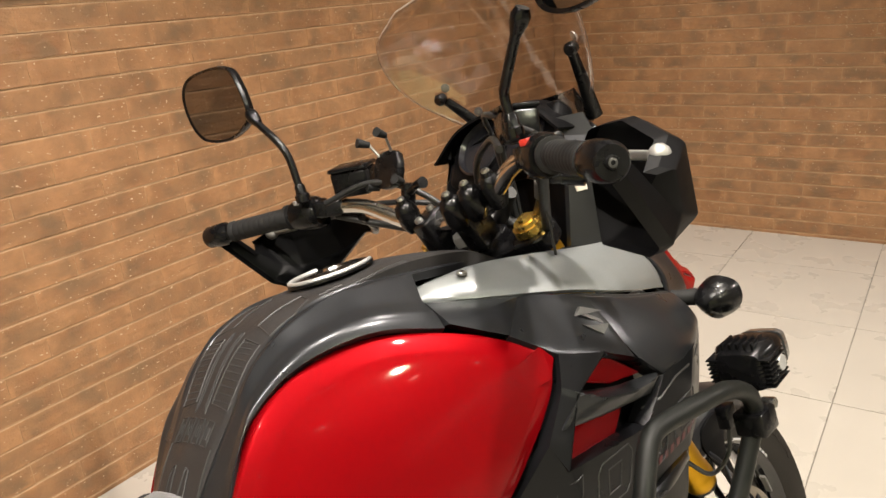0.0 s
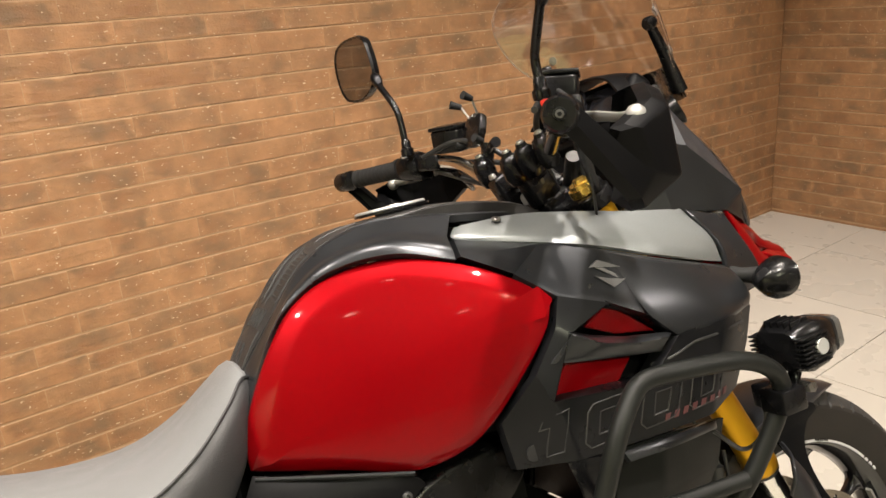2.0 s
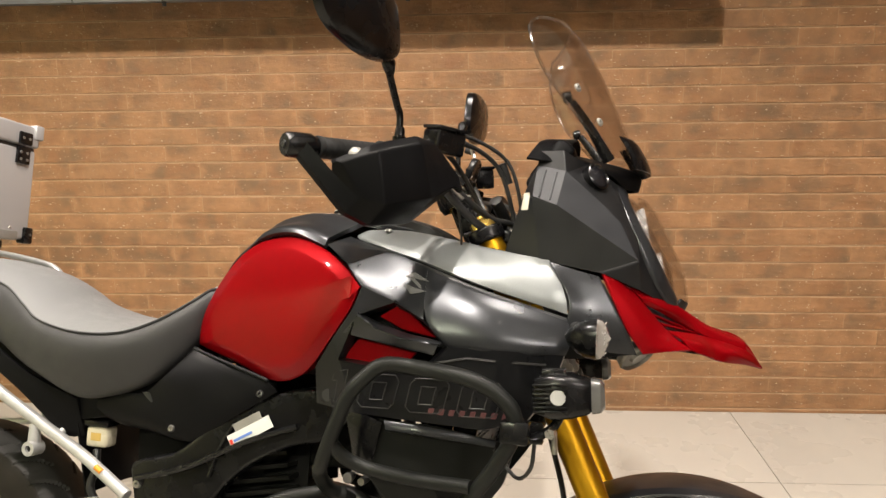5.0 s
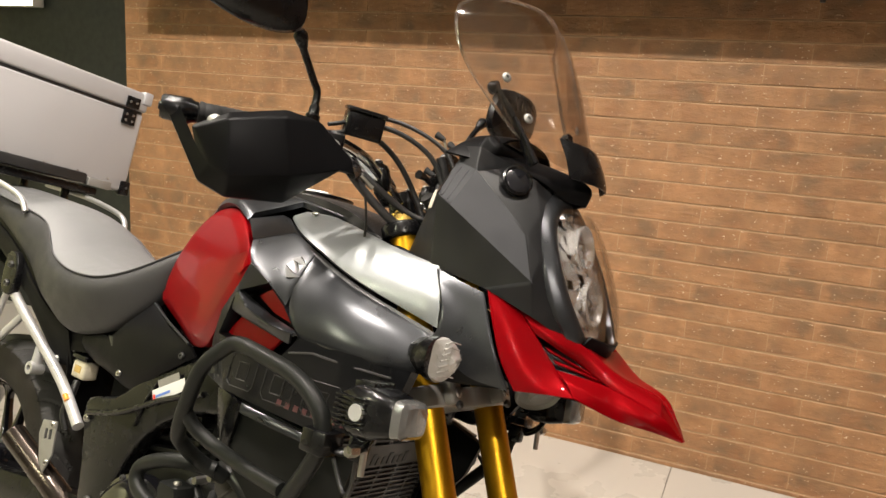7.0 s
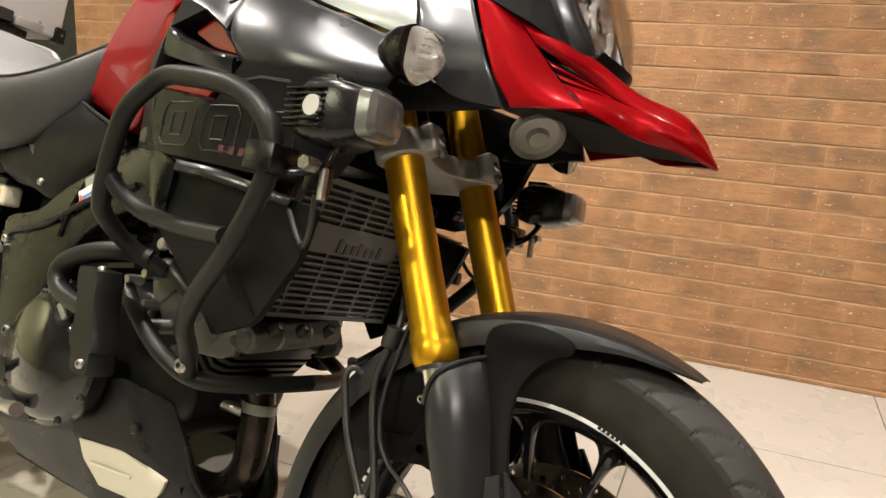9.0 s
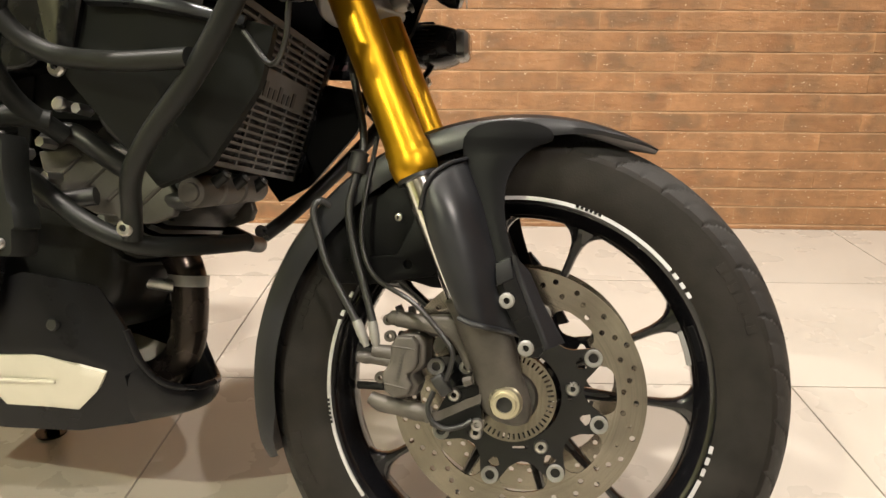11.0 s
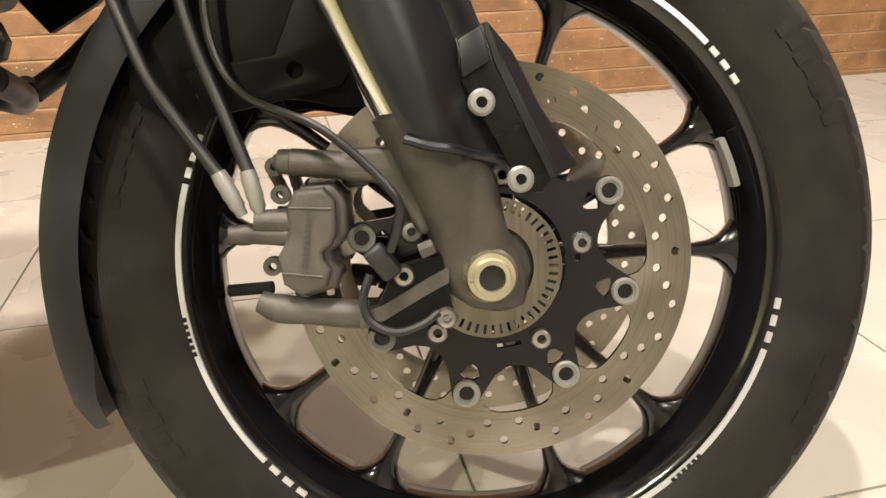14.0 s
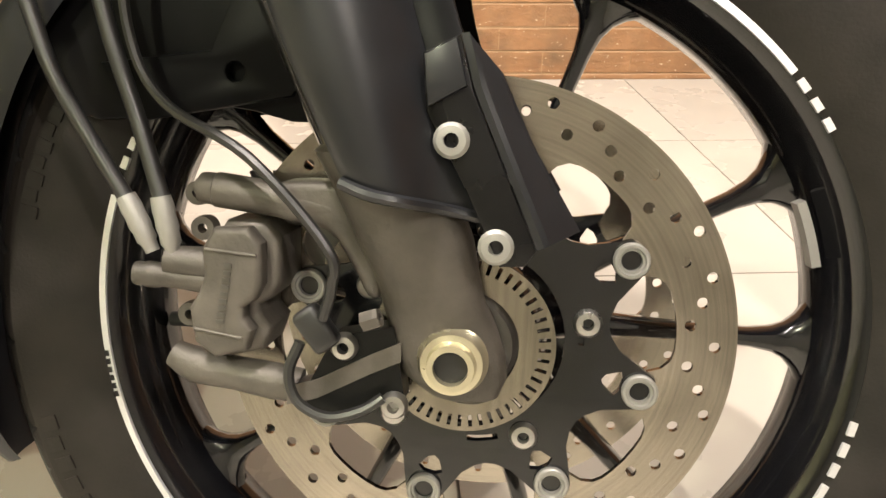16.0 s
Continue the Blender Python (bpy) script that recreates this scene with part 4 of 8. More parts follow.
for s in (1, -1):
    brk = [(-0.20, 0.455), (-0.10, 0.475), (-0.065, 0.53), (-0.085, 0.56), (-0.12, 0.57), (-0.15, 0.50), (-0.22, 0.49)]
    part("stay", plate([brk, circle(-0.135, 0.488, 0.006, 10)], 0.008, 0.002, side_plane(-0.078 * s)), MATTE, mg)
    gus = rounded([(-0.245, 0.560), (-0.175, 0.580), (-0.135, 0.640), (-0.090, 0.640), (-0.070, 0.560), (-0.062, 0.500), (-0.085, 0.460), (-0.150, 0.468), (-0.225, 0.455), (-0.262, 0.480)], 3)
    part("gusset", plate([gus], 0.006, 0.002, side_plane(-0.070 * s)), MATTE, mg, "black inner plate of the mudguard")
    bolt((-0.152, -0.074 * s, 0.548), (0, -s, 0), 0.006, mg, BOLT)
    bolt((-0.205, -0.0765 * s, 0.474), (0, -s, 0), 0.006, mg, BOLT)
    bolt((-0.152, -0.0765 * s, 0.487), (0, -s, 0), 0.005, mg, BOLT)
    bolt((-0.098, -0.0765 * s, 0.520), (0, -s, 0), 0.007, mg, DARKBOLT)

# brake calipers with their hoses
for s in (1, -1):
    cal = new("brake_caliper")
    cal.parent = bike
    tagged(cal, "dusty grey four-piston brake caliper")
    face = [(-0.136, 0.3985), (-0.115, 0.400), (-0.107, 0.391), (-0.1065, 0.366), (-0.111, 0.357), (-0.118, 0.352), (-0.1175, 0.346), (-0.112, 0.339), (-0.116, 0.326), (-0.135, 0.320), (-0.148, 0.329), (-0.151, 0.350), (-0.1455, 0.359), (-0.142, 0.369), (-0.143, 0.386)]
    cx, cz = -0.130, 0.360
    part("body", plate([[(cx + (x - cx) * 1.16 + 0.004, cz + (z - cz) * 1.08) for x, z in face]], 0.046, 0.006, side_plane(-0.080 * s), 3), ALU, cal)
    part("outer_face", plate([face], 0.014, 0.0045, side_plane(-0.108 * s), 3), ALU, cal, sharp=25)
    for (x0, z0), (x1, z1) in (((-0.1405, 0.386), (-0.1095, 0.384)), ((-0.1475, 0.338), (-0.118, 0.334))):
        part("ridge", rod((x0, -0.1150 * s, z0), (x1, -0.1150 * s, z1), 0.0011), ALU, cal)
    for k in range(9):
        part("cast_mark", box(-0.1285 - 0.0006 * k, -0.1240 - 0.0006 * k, -0.1154 * s - 0.0005, -0.1154 * s + 0.0005, 0.3760 - 0.0042 * k, 0.3782 - 0.0042 * k, 0), ENGINEGREY, cal, "cast maker's mark as plain bars")
    part("upper_tube", lathe([(0, -0.002), (0.005, -0.002), (0.0055, 0.0), (0.0088, 0.001), (0.0095, 0.004), (0.0095, 0.010), (0.0105, 0.011), (0.0105, 0.045), (0.0098, 0.060), (0.0092, 0.082), (0, 0.082)], (-0.150, -0.098 * s, 0.420), (1, 0, -0.10), 28, closed=False), ALU, cal)
    part("caliper_lug", plate([rounded([(-0.105, 0.424), (-0.075, 0.428), (-0.052, 0.424), (-0.042, 0.398), (-0.038, 0.366), (-0.046, 0.362), (-0.056, 0.380), (-0.072, 0.400), (-0.105, 0.406)], 3)], 0.030, 0.006, side_plane(-0.092 * s), 3), ALU, cal)
    part("lower_arm", tube([(-0.170, -0.093 * s, 0.314), (-0.155, -0.094 * s, 0.308), (-0.130, -0.095 * s, 0.305), (-0.105, -0.095 * s, 0.302), (-0.088, -0.094 * s, 0.300)], [0.0085, 0.0115, 0.0105, 0.0115, 0.0105], 16), ALU, cal)
    part("lower_bar", loft([[V(x, -0.098 * s + dy * s, z + dz) for dy, dz in ((-0.007, -0.006), (-0.007, 0.006), (0.007, 0.006), (0.007, -0.006))] for x, z in ((-0.094, 0.297), (-0.075, 0.303), (-0.043, 0.321), (-0.025, 0.330))]), ALU, cal)
    part("radial_mount", box(-0.104, -0.082, -0.080 * s - 0.008, -0.080 * s + 0.008, 0.398, 0.424, 0.006, None, 3), ENGINEGREY, cal)
    for x, z in ((-0.158, 0.341), (-0.149, 0.395), (-0.152, 0.416)):
        part("pad_lug", lathe([(0.0030, 0), (0.0072, 0), (0.0076, 0.004), (0.0072, 0.010), (0.0030, 0.010)], (x, -0.088 * s, z), (0, -s, 0), 18), ALU, cal)
    part("inlet", tube([(-0.168, -0.106 * s, 0.3765), (-0.140, -0.102 * s, 0.374)], [0.0085, 0.0110], 16), ALU, cal)
    part("banjo", lathe([(0, 0), (0.0066, 0.0005), (0.0074, 0.003), (0.0070, 0.006), (0.0080, 0.008), (0.0078, 0.015), (0.0068, 0.017), (0.0072, 0.030), (0.0085, 0.044), (0, 0.044)], (-0.187, -0.108 * s, 0.3675), (1, 0.1 * s, -0.06), 20, closed=False), ALU, cal)
    for x, z in ((-0.175, 0.385), (-0.162, 0.383)):
        part("hose_ferrule", lathe([(0, 0), (0.0042, 0), (0.0046, 0.006), (0.0060, 0.008), (0.0058, 0.014), (0.0066, 0.017), (0.0062, 0.024), (0.0066, 0.028), (0.0058, 0.036), (0, 0.036)], (x, -0.108 * s, z - 0.004), (-0.50, 0.0, 1.0) if x < -0.17 else (-0.22, 0, 1.0), 18, closed=False), CASTGREY, cal)
    if s == 1:
        part("brake_hose", tube([(-0.191, -0.108, 0.412), (-0.234, -0.101, 0.4755), (-0.2495, -0.098, 0.510), (-0.262, -0.096, 0.549), (-0.254, -0.090, 0.563), (-0.236, -0.076, 0.550)], 0.0049, 10), HOSE, cal)
        part("brake_hose", tube([(-0.169, -0.108, 0.413), (-0.186, -0.101, 0.4575), (-0.2055, -0.097, 0.511), (-0.215, -0.094, 0.557), (-0.210, -0.090, 0.593), (-0.205, -0.080, 0.65), (-0.235, -0.06, 0.75)], 0.0052, 10), HOSE, cal)
        part("hose_grommet", lathe([(0.006, 0), (0.012, 0.002), (0.013, 0.012), (0.011, 0.024), (0.0125, 0.028), (0.006, 0.032)], (-0.210, -0.088, 0.600), (0.1, 0.1, 1), 18), HOSE, cal)
        part("sensor_wire", tube([(-0.185, -0.085, 0.65), (-0.195, -0.096, 0.551), (-0.190, -0.098, 0.500), (-0.167, -0.104, 0.467), (-0.112, -0.122, 0.441), (-0.064, -0.132, 0.395), (-0.062, -0.128, 0.372), (-0.068, -0.122, 0.352)], 0.0032, 8), HOSE, cal)
        part("sensor", turned(box(-0.0085, 0.0085, -0.119, -0.105, -0.014, 0.014, 0.004, None, 3), Matrix.Translation((-0.074, 0, 0.343)) @ Matrix.Rotation(radians(-38), 4, "Y")), HOSE, cal, "black speed-sensor plug").matrix_basis = Matrix.Translation((0, 0, 0))
        part("sensor_wire", tube([(-0.084, -0.112, 0.334), (-0.090, -0.114, 0.315), (-0.084, -0.115, 0.298), (-0.066, -0.115, 0.290), (-0.046, -0.113, 0.295), (-0.034, -0.110, 0.303)], 0.0034, 8), HOSE, cal)

# -- tank and its panels --
# red side panels: a flat face, a soft chamfer round it and a deep return
RIM = [(-0.951, 0.882), (-0.945, 0.930), (-0.920, 0.985), (-0.885, 1.038), (-0.850, 1.072), (-0.800, 1.094), (-0.729, 1.099), (-0.653, 1.075), (-0.598, 1.043),
       (-0.5625, 1.010), (-0.5620, 1.006), (-0.574, 0.972), (-0.608, 0.924), (-0.653, 0.868), (-0.695, 0.836), (-0.757, 0.824), (-0.850, 0.850), (-0.938, 0.872)]


def panel_y(x, z):
    """The curved sheet in which the red panel lies."""
    return 0.8226 - 0.1592 * x - 2.549 * z - 0.0171 * x * x - 0.264 * x * z + 1.249 * z * z


def panel(s):
    rim = spline([V(x, z, 0) for x, z in RIM], 5, True)
    n = len(rim)
    mid = sum(rim, V(0, 0, 0)) / n
    inward = []
    for i, p in enumerate(rim):
        t = rim[(i + 2) % n] - rim[i - 2]
        d = V(-t.y, t.x, 0).normalized()
        inward.append(d if d.dot(mid - p) > 0 else -d)
    # deep return, rounded edge, even chamfer, then the smooth face
    rings = [[(p.x, panel_y(p.x, p.y) + 0.045, p.y) for p in (q.lerp(mid, 0.03) for q in rim)]]
    for go, lift in ((0.001, -0.006), (0.0, -0.002), (0.0012, 0.0006), (0.004, 0.0020), (0.013, 0.0052), (0.019, 0.0072), (0.022, 0.0080), (0.026, 0.0085)):
        rings.append([(q.x, panel_y(q.x, q.y) - lift, q.y) for q in (p + d * go for p, d in zip(rim, inward))])
    last = [p + d * 0.026 for p, d in zip(rim, inward)]
    for f in (0.08, 0.18, 0.30, 0.44, 0.60, 0.78, 0.95):
        rings.append([(q.x, panel_y(q.x, q.y) - 0.0085 - 0.002 * f, q.y) for q in (p.lerp(mid, f) for p in last)])
    rings.append([(mid.x, panel_y(mid.x, mid.y) - 0.0105, mid.y)] * n)
    bm = loft([[V(x, y * s, z) for x, y, z in ring] for ring in rings], caps=False)
    bmesh.ops.remove_doubles(bm, verts=bm.verts, dist=1e-6)
    return bm


both("red_side_panel", panel, RED, bike, "candy red painted tank side panel")
quilts("tank_shoulder", [
    [(-0.942, -0.096, 0.938), (-0.896, -0.101, 1.028), (-0.856, -0.104, 1.073), (-0.803, -0.131, 1.102), (-0.729, -0.164, 1.107), (-0.655, -0.189, 1.083)],
    [(-0.940, -0.091, 0.950), (-0.888, -0.100, 1.043), (-0.850, -0.101, 1.083), (-0.800, -0.125, 1.114), (-0.726, -0.155, 1.121), (-0.652, -0.178, 1.099)],
    [(-0.936, -0.078, 0.968), (-0.880, -0.086, 1.050), (-0.844, -0.089, 1.090), (-0.792, -0.106, 1.121), (-0.716, -0.130, 1.131), (-0.642, -0.148, 1.113)],
    [(-0.930, -0.056, 0.990), (-0.873, -0.069, 1.063), (-0.838, -0.075, 1.105), (-0.782, -0.087, 1.140), (-0.700, -0.098, 1.151), (-0.610, -0.104, 1.141)],
    [(-0.926, -0.046, 0.997), (-0.869, -0.059, 1.066), (-0.832, -0.066, 1.109), (-0.775, -0.077, 1.143), (-0.690, -0.087, 1.154), (-0.500, -0.092, 1.126)],
], GUN, bike, "dark gunmetal tank shoulder", thick=0.012, edge=0.002, n=36, m=25, crease=True)
part("tank_body", loft([[(x, y, z) for y, z in ((-w, 0.84), (-w, h - 0.06), (-w * 0.7, h), (w * 0.7, h), (w, h - 0.06), (w, 0.84))] for x, w, h in ((-0.93, 0.055, 0.94), (-0.86, 0.065, 1.03), (-0.74, 0.12, 1.09), (-0.60, 0.17, 1.08), (-0.52, 0.16, 1.06), (-0.40, 0.10, 1.05))]), MATTE, bike)
spine = [(-0.945, 0.978), (-0.915, 1.022), (-0.865, 1.080), (-0.82, 1.125), (-0.76, 1.151), (-0.68, 1.159), (-0.60, 1.161), (-0.50, 1.145), (-0.43, 1.112)]
wide = [0.050, 0.055, 0.063, 0.071, 0.080, 0.089, 0.094, 0.094, 0.085]
pad = [[(x, f * w, z - 0.006 * f * f) for (x, z), w in zip(spine, wide)] for f in (-1, -0.5, 0, 0.5, 1)]
tank_top = part("tank_top", quilt(pad, n=40, m=20, thick=0.02), PAD, bike, "black textured tank pad and top cover")
cap = new("fuel_cap")
cap.parent = bike
CAPM = Matrix.Translation((-0.655, 0, 1.1625)) @ Matrix.Rotation(radians(-2), 4, "Y")
part("cap_ring", turned(lathe([(0.050, 0), (0.058, 0), (0.058, 0.003), (0.055, 0.0045), (0.050, 0.003)], (0, 0, 0), "z", 48), CAPM), SATIN, cap, "black ring round the fuel cap")
part("cap_mark", turned(tube([(0.054 * math.cos(radians(a)), 0.054 * math.sin(radians(a)), 0.0050) for a in range(75, 316, 15)], 0.0030, 8), CAPM), SILVERTUBE, cap, "pale crescent mark round the fuel cap")
part("cap_lid", turned(lathe([(0, 0.006), (0.02, 0.007), (0.046, 0.005), (0.049, 0.0), (0, 0.0)], (0, 0, 0), "z", 48, closed=False), CAPM), SATIN, cap)
part("lock_flap", turned(lathe([(0, 0.010), (0.011, 0.010), (0.013, 0.006), (0, 0.006)], (0.005, 0, 0), "z", 24, closed=False), CAPM), CHROME, cap)


TOPTREE = BVHTree.FromPolygons([v.co for v in tank_top.data.vertices], [p.vertices for p in tank_top.data.polygons])


def on_pad(x, y, lift=0.0):
    hit = TOPTREE.ray_cast(V(x, y, 1.4), V(0, 0, -1))
    return hit[0] + hit[1].normalized() * lift if hit[0] else V(x, y, 1.0)


def pad_line(pts, closed=False, r=0.0010):
    """A raised printed line on the tank pad, given as (x, y)."""
    dense = []
    for a, b in zip(pts, pts[1:] + (pts[:1] if closed else [])):
        for k in range(6):
            dense.append(on_pad(a[0] + (b[0] - a[0]) * k / 6, a[1] + (b[1] - a[1]) * k / 6, 0.0002))
    dense.append(dense[0].copy() if closed else on_pad(*pts[-1], 0.0002))
    return part("pad_line", tube(dense, r, 5, smooth=False), LINE, bike)


for s in (1, -1):
    pad_line([(-0.868, -0.057 * s), (-0.812, -0.064 * s), (-0.808, -0.026 * s), (-0.866, -0.020 * s)], True)
    pad_line([(-0.800, -0.068 * s), (-0.765, -0.074 * s), (-0.735, -0.060 * s), (-0.728, -0.036 * s), (-0.790, -0.030 * s)], True)
    pad_line([(-0.725, -0.080 * s), (-0.665, -0.086 * s), (-0.60, -0.086 * s)])
    pad_line([(-0.896, -0.050 * s), (-0.930, -0.050 * s), (-0.932, -0.024 * s), (-0.914, -0.020 * s), (-0.912, -0.013 * s), (-0.932, -0.010 * s)])
    dots = bmesh.new()
    for a in range(10):
        for b in range(8):
            x, y = -0.863 + 0.0056 * a, (-0.0235 - 0.0045 * b) * s
            c, d = on_pad(x, y, -0.0002), on_pad(x, y, 0.0007)
            rod(c, d, 0.0011, 6, dots)
    part("pad_dots", dots, LINE, bike, "grid of small raised dots")
    pad_line([(-0.800, -0.008 * s), (-0.868, -0.008 * s), (-0.874, -0.013 * s), (-0.800, -0.014 * s)], True, 0.0008)
for k in range(3):
    pad_line([(-0.722 + 0.011 * k, -0.066), (-0.714 + 0.011 * k, -0.072)], r=0.0012)
for k in range(4):
    o = -0.033 + 0.022 * k
    pad_line([(-0.878, o - 0.008), (-0.878, o + 0.006), (-0.896, o + 0.008), (-0.896, o - 0.006)], True)
    pad_line([(-0.883, o - 0.003), (-0.883, o + 0.002), (-0.891, o + 0.003), (-0.891, o - 0.002)], True, 0.0007)

# silver upper panel and gunmetal shroud, with the vents in it
SIL = [
    [(-0.616, -0.120, 1.103), (-0.53, -0.178, 1.082), (-0.446, -0.210, 1.058), (-0.35, -0.215, 1.024), (-0.205, -0.186, 0.982)],
    [(-0.620, -0.112, 1.112), (-0.53, -0.150, 1.104), (-0.44, -0.180, 1.085), (-0.34, -0.194, 1.058), (-0.215, -0.182, 1.025)],
    [(-0.606, -0.098, 1.123), (-0.52, -0.118, 1.124), (-0.43, -0.140, 1.110), (-0.34, -0.156, 1.092), (-0.244, -0.160, 1.076)],
]
quilts("silver_panel", SIL, SILVER, bike, "silver painted upper tank panel", thick=0.008, edge=0.003, n=32)
for s in (1, -1):
    bolt((-0.552, -0.128 * s, 1.1195), (0.05, -0.35 * s, 1), 0.007, bike, BOLT, 0.003)
quilts("seal_strip", [[(x, y - 0.003, z - 0.006) for x, y, z in SIL[0]], [(x - 0.001, y - 0.010, z - 0.014) for x, y, z in SIL[0]]], HOSE, bike, thick=0.006, m=4)
quilts("inner_cover", [
    [(-0.50, -0.085, 1.110), (-0.42, -0.118, 1.100), (-0.33, -0.136, 1.085), (-0.24, -0.148, 1.070)],
    [(-0.47, -0.05, 1.085), (-0.40, -0.07, 1.075), (-0.33, -0.09, 1.055), (-0.25, -0.11, 1.04)],
], MATTE, bike, thick=0.006)
# faceted shroud with a real vent opening
SV = dict(
    a=(-0.648, -0.190, 1.084), b=(-0.626, -0.132, 1.105), c1=(-0.530, -0.189, 1.076), c2=(-0.446, -0.221, 1.047), c3=(-0.350, -0.227, 1.014), c4=(-0.203, -0.196, 0.972),
    r1=(-0.594, -0.221, 1.049), r2=(-0.554, -0.250, 1.010), r3=(-0.568, -0.252, 0.970), r4=(-0.604, -0.243, 0.918), r5=(-0.648, -0.207, 0.862),
    vt=(-0.488, -0.263, 0.986), vu=(-0.436, -0.271, 0.958), vr=(-0.392, -0.270, 0.917), vb=(-0.440, -0.259, 0.866), vl=(-0.590, -0.249, 0.880), vq=(-0.556, -0.262, 0.960),
    m1=(-0.392, -0.246, 1.004), m2=(-0.305, -0.249, 0.974), m3=(-0.204, -0.214, 0.948),
    q1=(-0.206, -0.224, 0.914), qm=(-0.300, -0.264, 0.917), k0=(-0.640, -0.208, 0.798), k1=(-0.560, -0.240, 0.792), k2=(-0.440, -0.247, 0.788), k3=(-0.330, -0.240, 0.784), k4=(-0.262, -0.222, 0.802), k5=(-0.222, -0.220, 0.862))
SF_NOSE = ("c2 c3 m2 m1", "c3 c4 m3 m2", "c2 m1 vr vu", "m1 m2 qm vr", "m2 m3 q1 qm")
SF_LOW = ("r4 vl k1 k0 r5", "vl vb k2 k1", "vb vr qm k3 k2", "qm q1 k5 k4 k3")
SF_TOP = ("r1 c1 c2 vu vt r2",)
SF_REAR = ("r2 vt vq r3", "r3 vq vl r4")
SF = ("a b c1 r1",)


SKIN = BVHTree.FromBMesh(facets(SV, SF + SF_REAR + SF_TOP + SF_NOSE + SF_LOW, 1, 0.007, 3, 0.02))


def on_shroud(x, z, lift=0.0):
    """The shroud's outside at a place, for what is fixed on it."""
    hit = SKIN.ray_cast(V(x, -0.6, z), V(0, 1, 0))[0] or V(x, -0.25, z)
    return V(x, hit.y - lift, z)


for s in (1, -1):
    sh = part("tank_shroud", facets(SV, SF, s, 0.007, 3, 0.020), GUN, bike, "dark gunmetal side shroud with vents", sharp=50)
    part("shroud_nose", quilt([
        [(-0.446, -0.221, 1.047), (-0.350, -0.227, 1.014), (-0.275, -0.215, 0.994), (-0.203, -0.196, 0.972)],
        [(-0.443, -0.244, 1.012), (-0.350, -0.248, 0.990), (-0.272, -0.233, 0.972), (-0.199, -0.207, 0.956)],
        [(-0.438, -0.262, 0.976), (-0.345, -0.262, 0.962), (-0.270, -0.244, 0.950), (-0.197, -0.217, 0.940)],
        [(-0.420, -0.271, 0.942), (-0.335, -0.268, 0.936), (-0.265, -0.250, 0.930), (-0.198, -0.222, 0.926)],
        [(-0.392, -0.270, 0.917), (-0.320, -0.266, 0.914), (-0.260, -0.248, 0.912), (-0.204, -0.222, 0.912)]], side=s, n=30, m=24, thick=0.010, edge=0.002), GUN, sh, "smooth gunmetal nose of the shroud")
    part("rear_strip", facets(SV, SF_REAR, s, 0.006, 3, 0.020), PLASTIC, sh, sharp=50)
    part("shroud_top", quilt([
        [(-0.594, -0.221, 1.049), (-0.530, -0.190, 1.076), (-0.446, -0.221, 1.047)],
        [(-0.575, -0.238, 1.030), (-0.510, -0.228, 1.033), (-0.443, -0.244, 1.012)],
        [(-0.554, -0.250, 1.010), (-0.488, -0.263, 0.986), (-0.437, -0.268, 0.960)]], side=s, n=24, m=18, thick=0.010, edge=0.001), GUN, sh)
    part("lower_shroud", facets(SV, SF_LOW, s, 0.005, 3, 0.020), PLASTIC, sh, "black lower shroud with number print", sharp=50)

    def sheet(name, pts, mat, label="", thick=0.004, bevel=0.0015):
        """A small flat plate from its corners, thick towards the middle of the machine."""
        bm = bmesh.new()
        vs = [bm.verts.new((x, y * s, z)) for x, y, z in pts]
        f = bm.faces.new(vs)
        g = bmesh.ops.extrude_face_region(bm, geom=[f])["geom"]
        bmesh.ops.translate(bm, verts=[v for v in g if isinstance(v, bmesh.types.BMVert)], vec=(0, thick * s, 0))
        bmesh.ops.recalc_face_normals(bm, faces=bm.faces)
        if bevel:
            bmesh.ops.bevel(bm, geom=bm.edges[:], offset=bevel, segments=2, affect="EDGES")
        return part(name, bm, mat, sh, label)

    def patch(name, pts, lift, mat, label="", thick=0.004, bevel=0.0008):
        return sheet(name, [tuple(on_shroud(x, z, lift)) for x, z in pts], mat, label, thick, bevel)

    sheet("vent_back", [(-0.62, -0.215, 0.85), (-0.38, -0.215, 0.85), (-0.38, -0.215, 1.0), (-0.62, -0.215, 1.0)], MATTE, "black vent opening", 0.01)
    # black frame round the vent
    loop = [SV[k] for k in ("vt", "vu", "vr", "vb", "vl", "vq")]
    mx, mz = sum(p[0] for p in loop) / 6, sum(p[2] for p in loop) / 6
    for (x0, y0, z0), (x1, y1, z1) in zip(loop, loop[1:] + loop[:1]):
        f = 0.90
        sheet("vent_frame", [(x0, y0 - 0.002, z0), (x1, y1 - 0.002, z1), (mx + (x1 - mx) * f, y1 + 0.014, mz + (z1 - mz) * f), (mx + (x0 - mx) * f, y0 + 0.014, mz + (z0 - mz) * f)], PLASTIC, "bevelled vent frame", 0.012, 0.001)
    sheet("vent_insert", [(-0.592, -0.236, 0.878), (-0.545, -0.238, 0.868), (-0.484, -0.238, 0.868), (-0.452, -0.240, 0.902), (-0.556, -0.238, 0.920)], RED, "red insert in the vent", 0.008)
    sheet("vent_insert", [(-0.520, -0.247, 0.960), (-0.476, -0.249, 0.940), (-0.416, -0.254, 0.930), (-0.470, -0.252, 0.972), (-0.490, -0.249, 0.978)], RED, "red insert in the vent", 0.008)
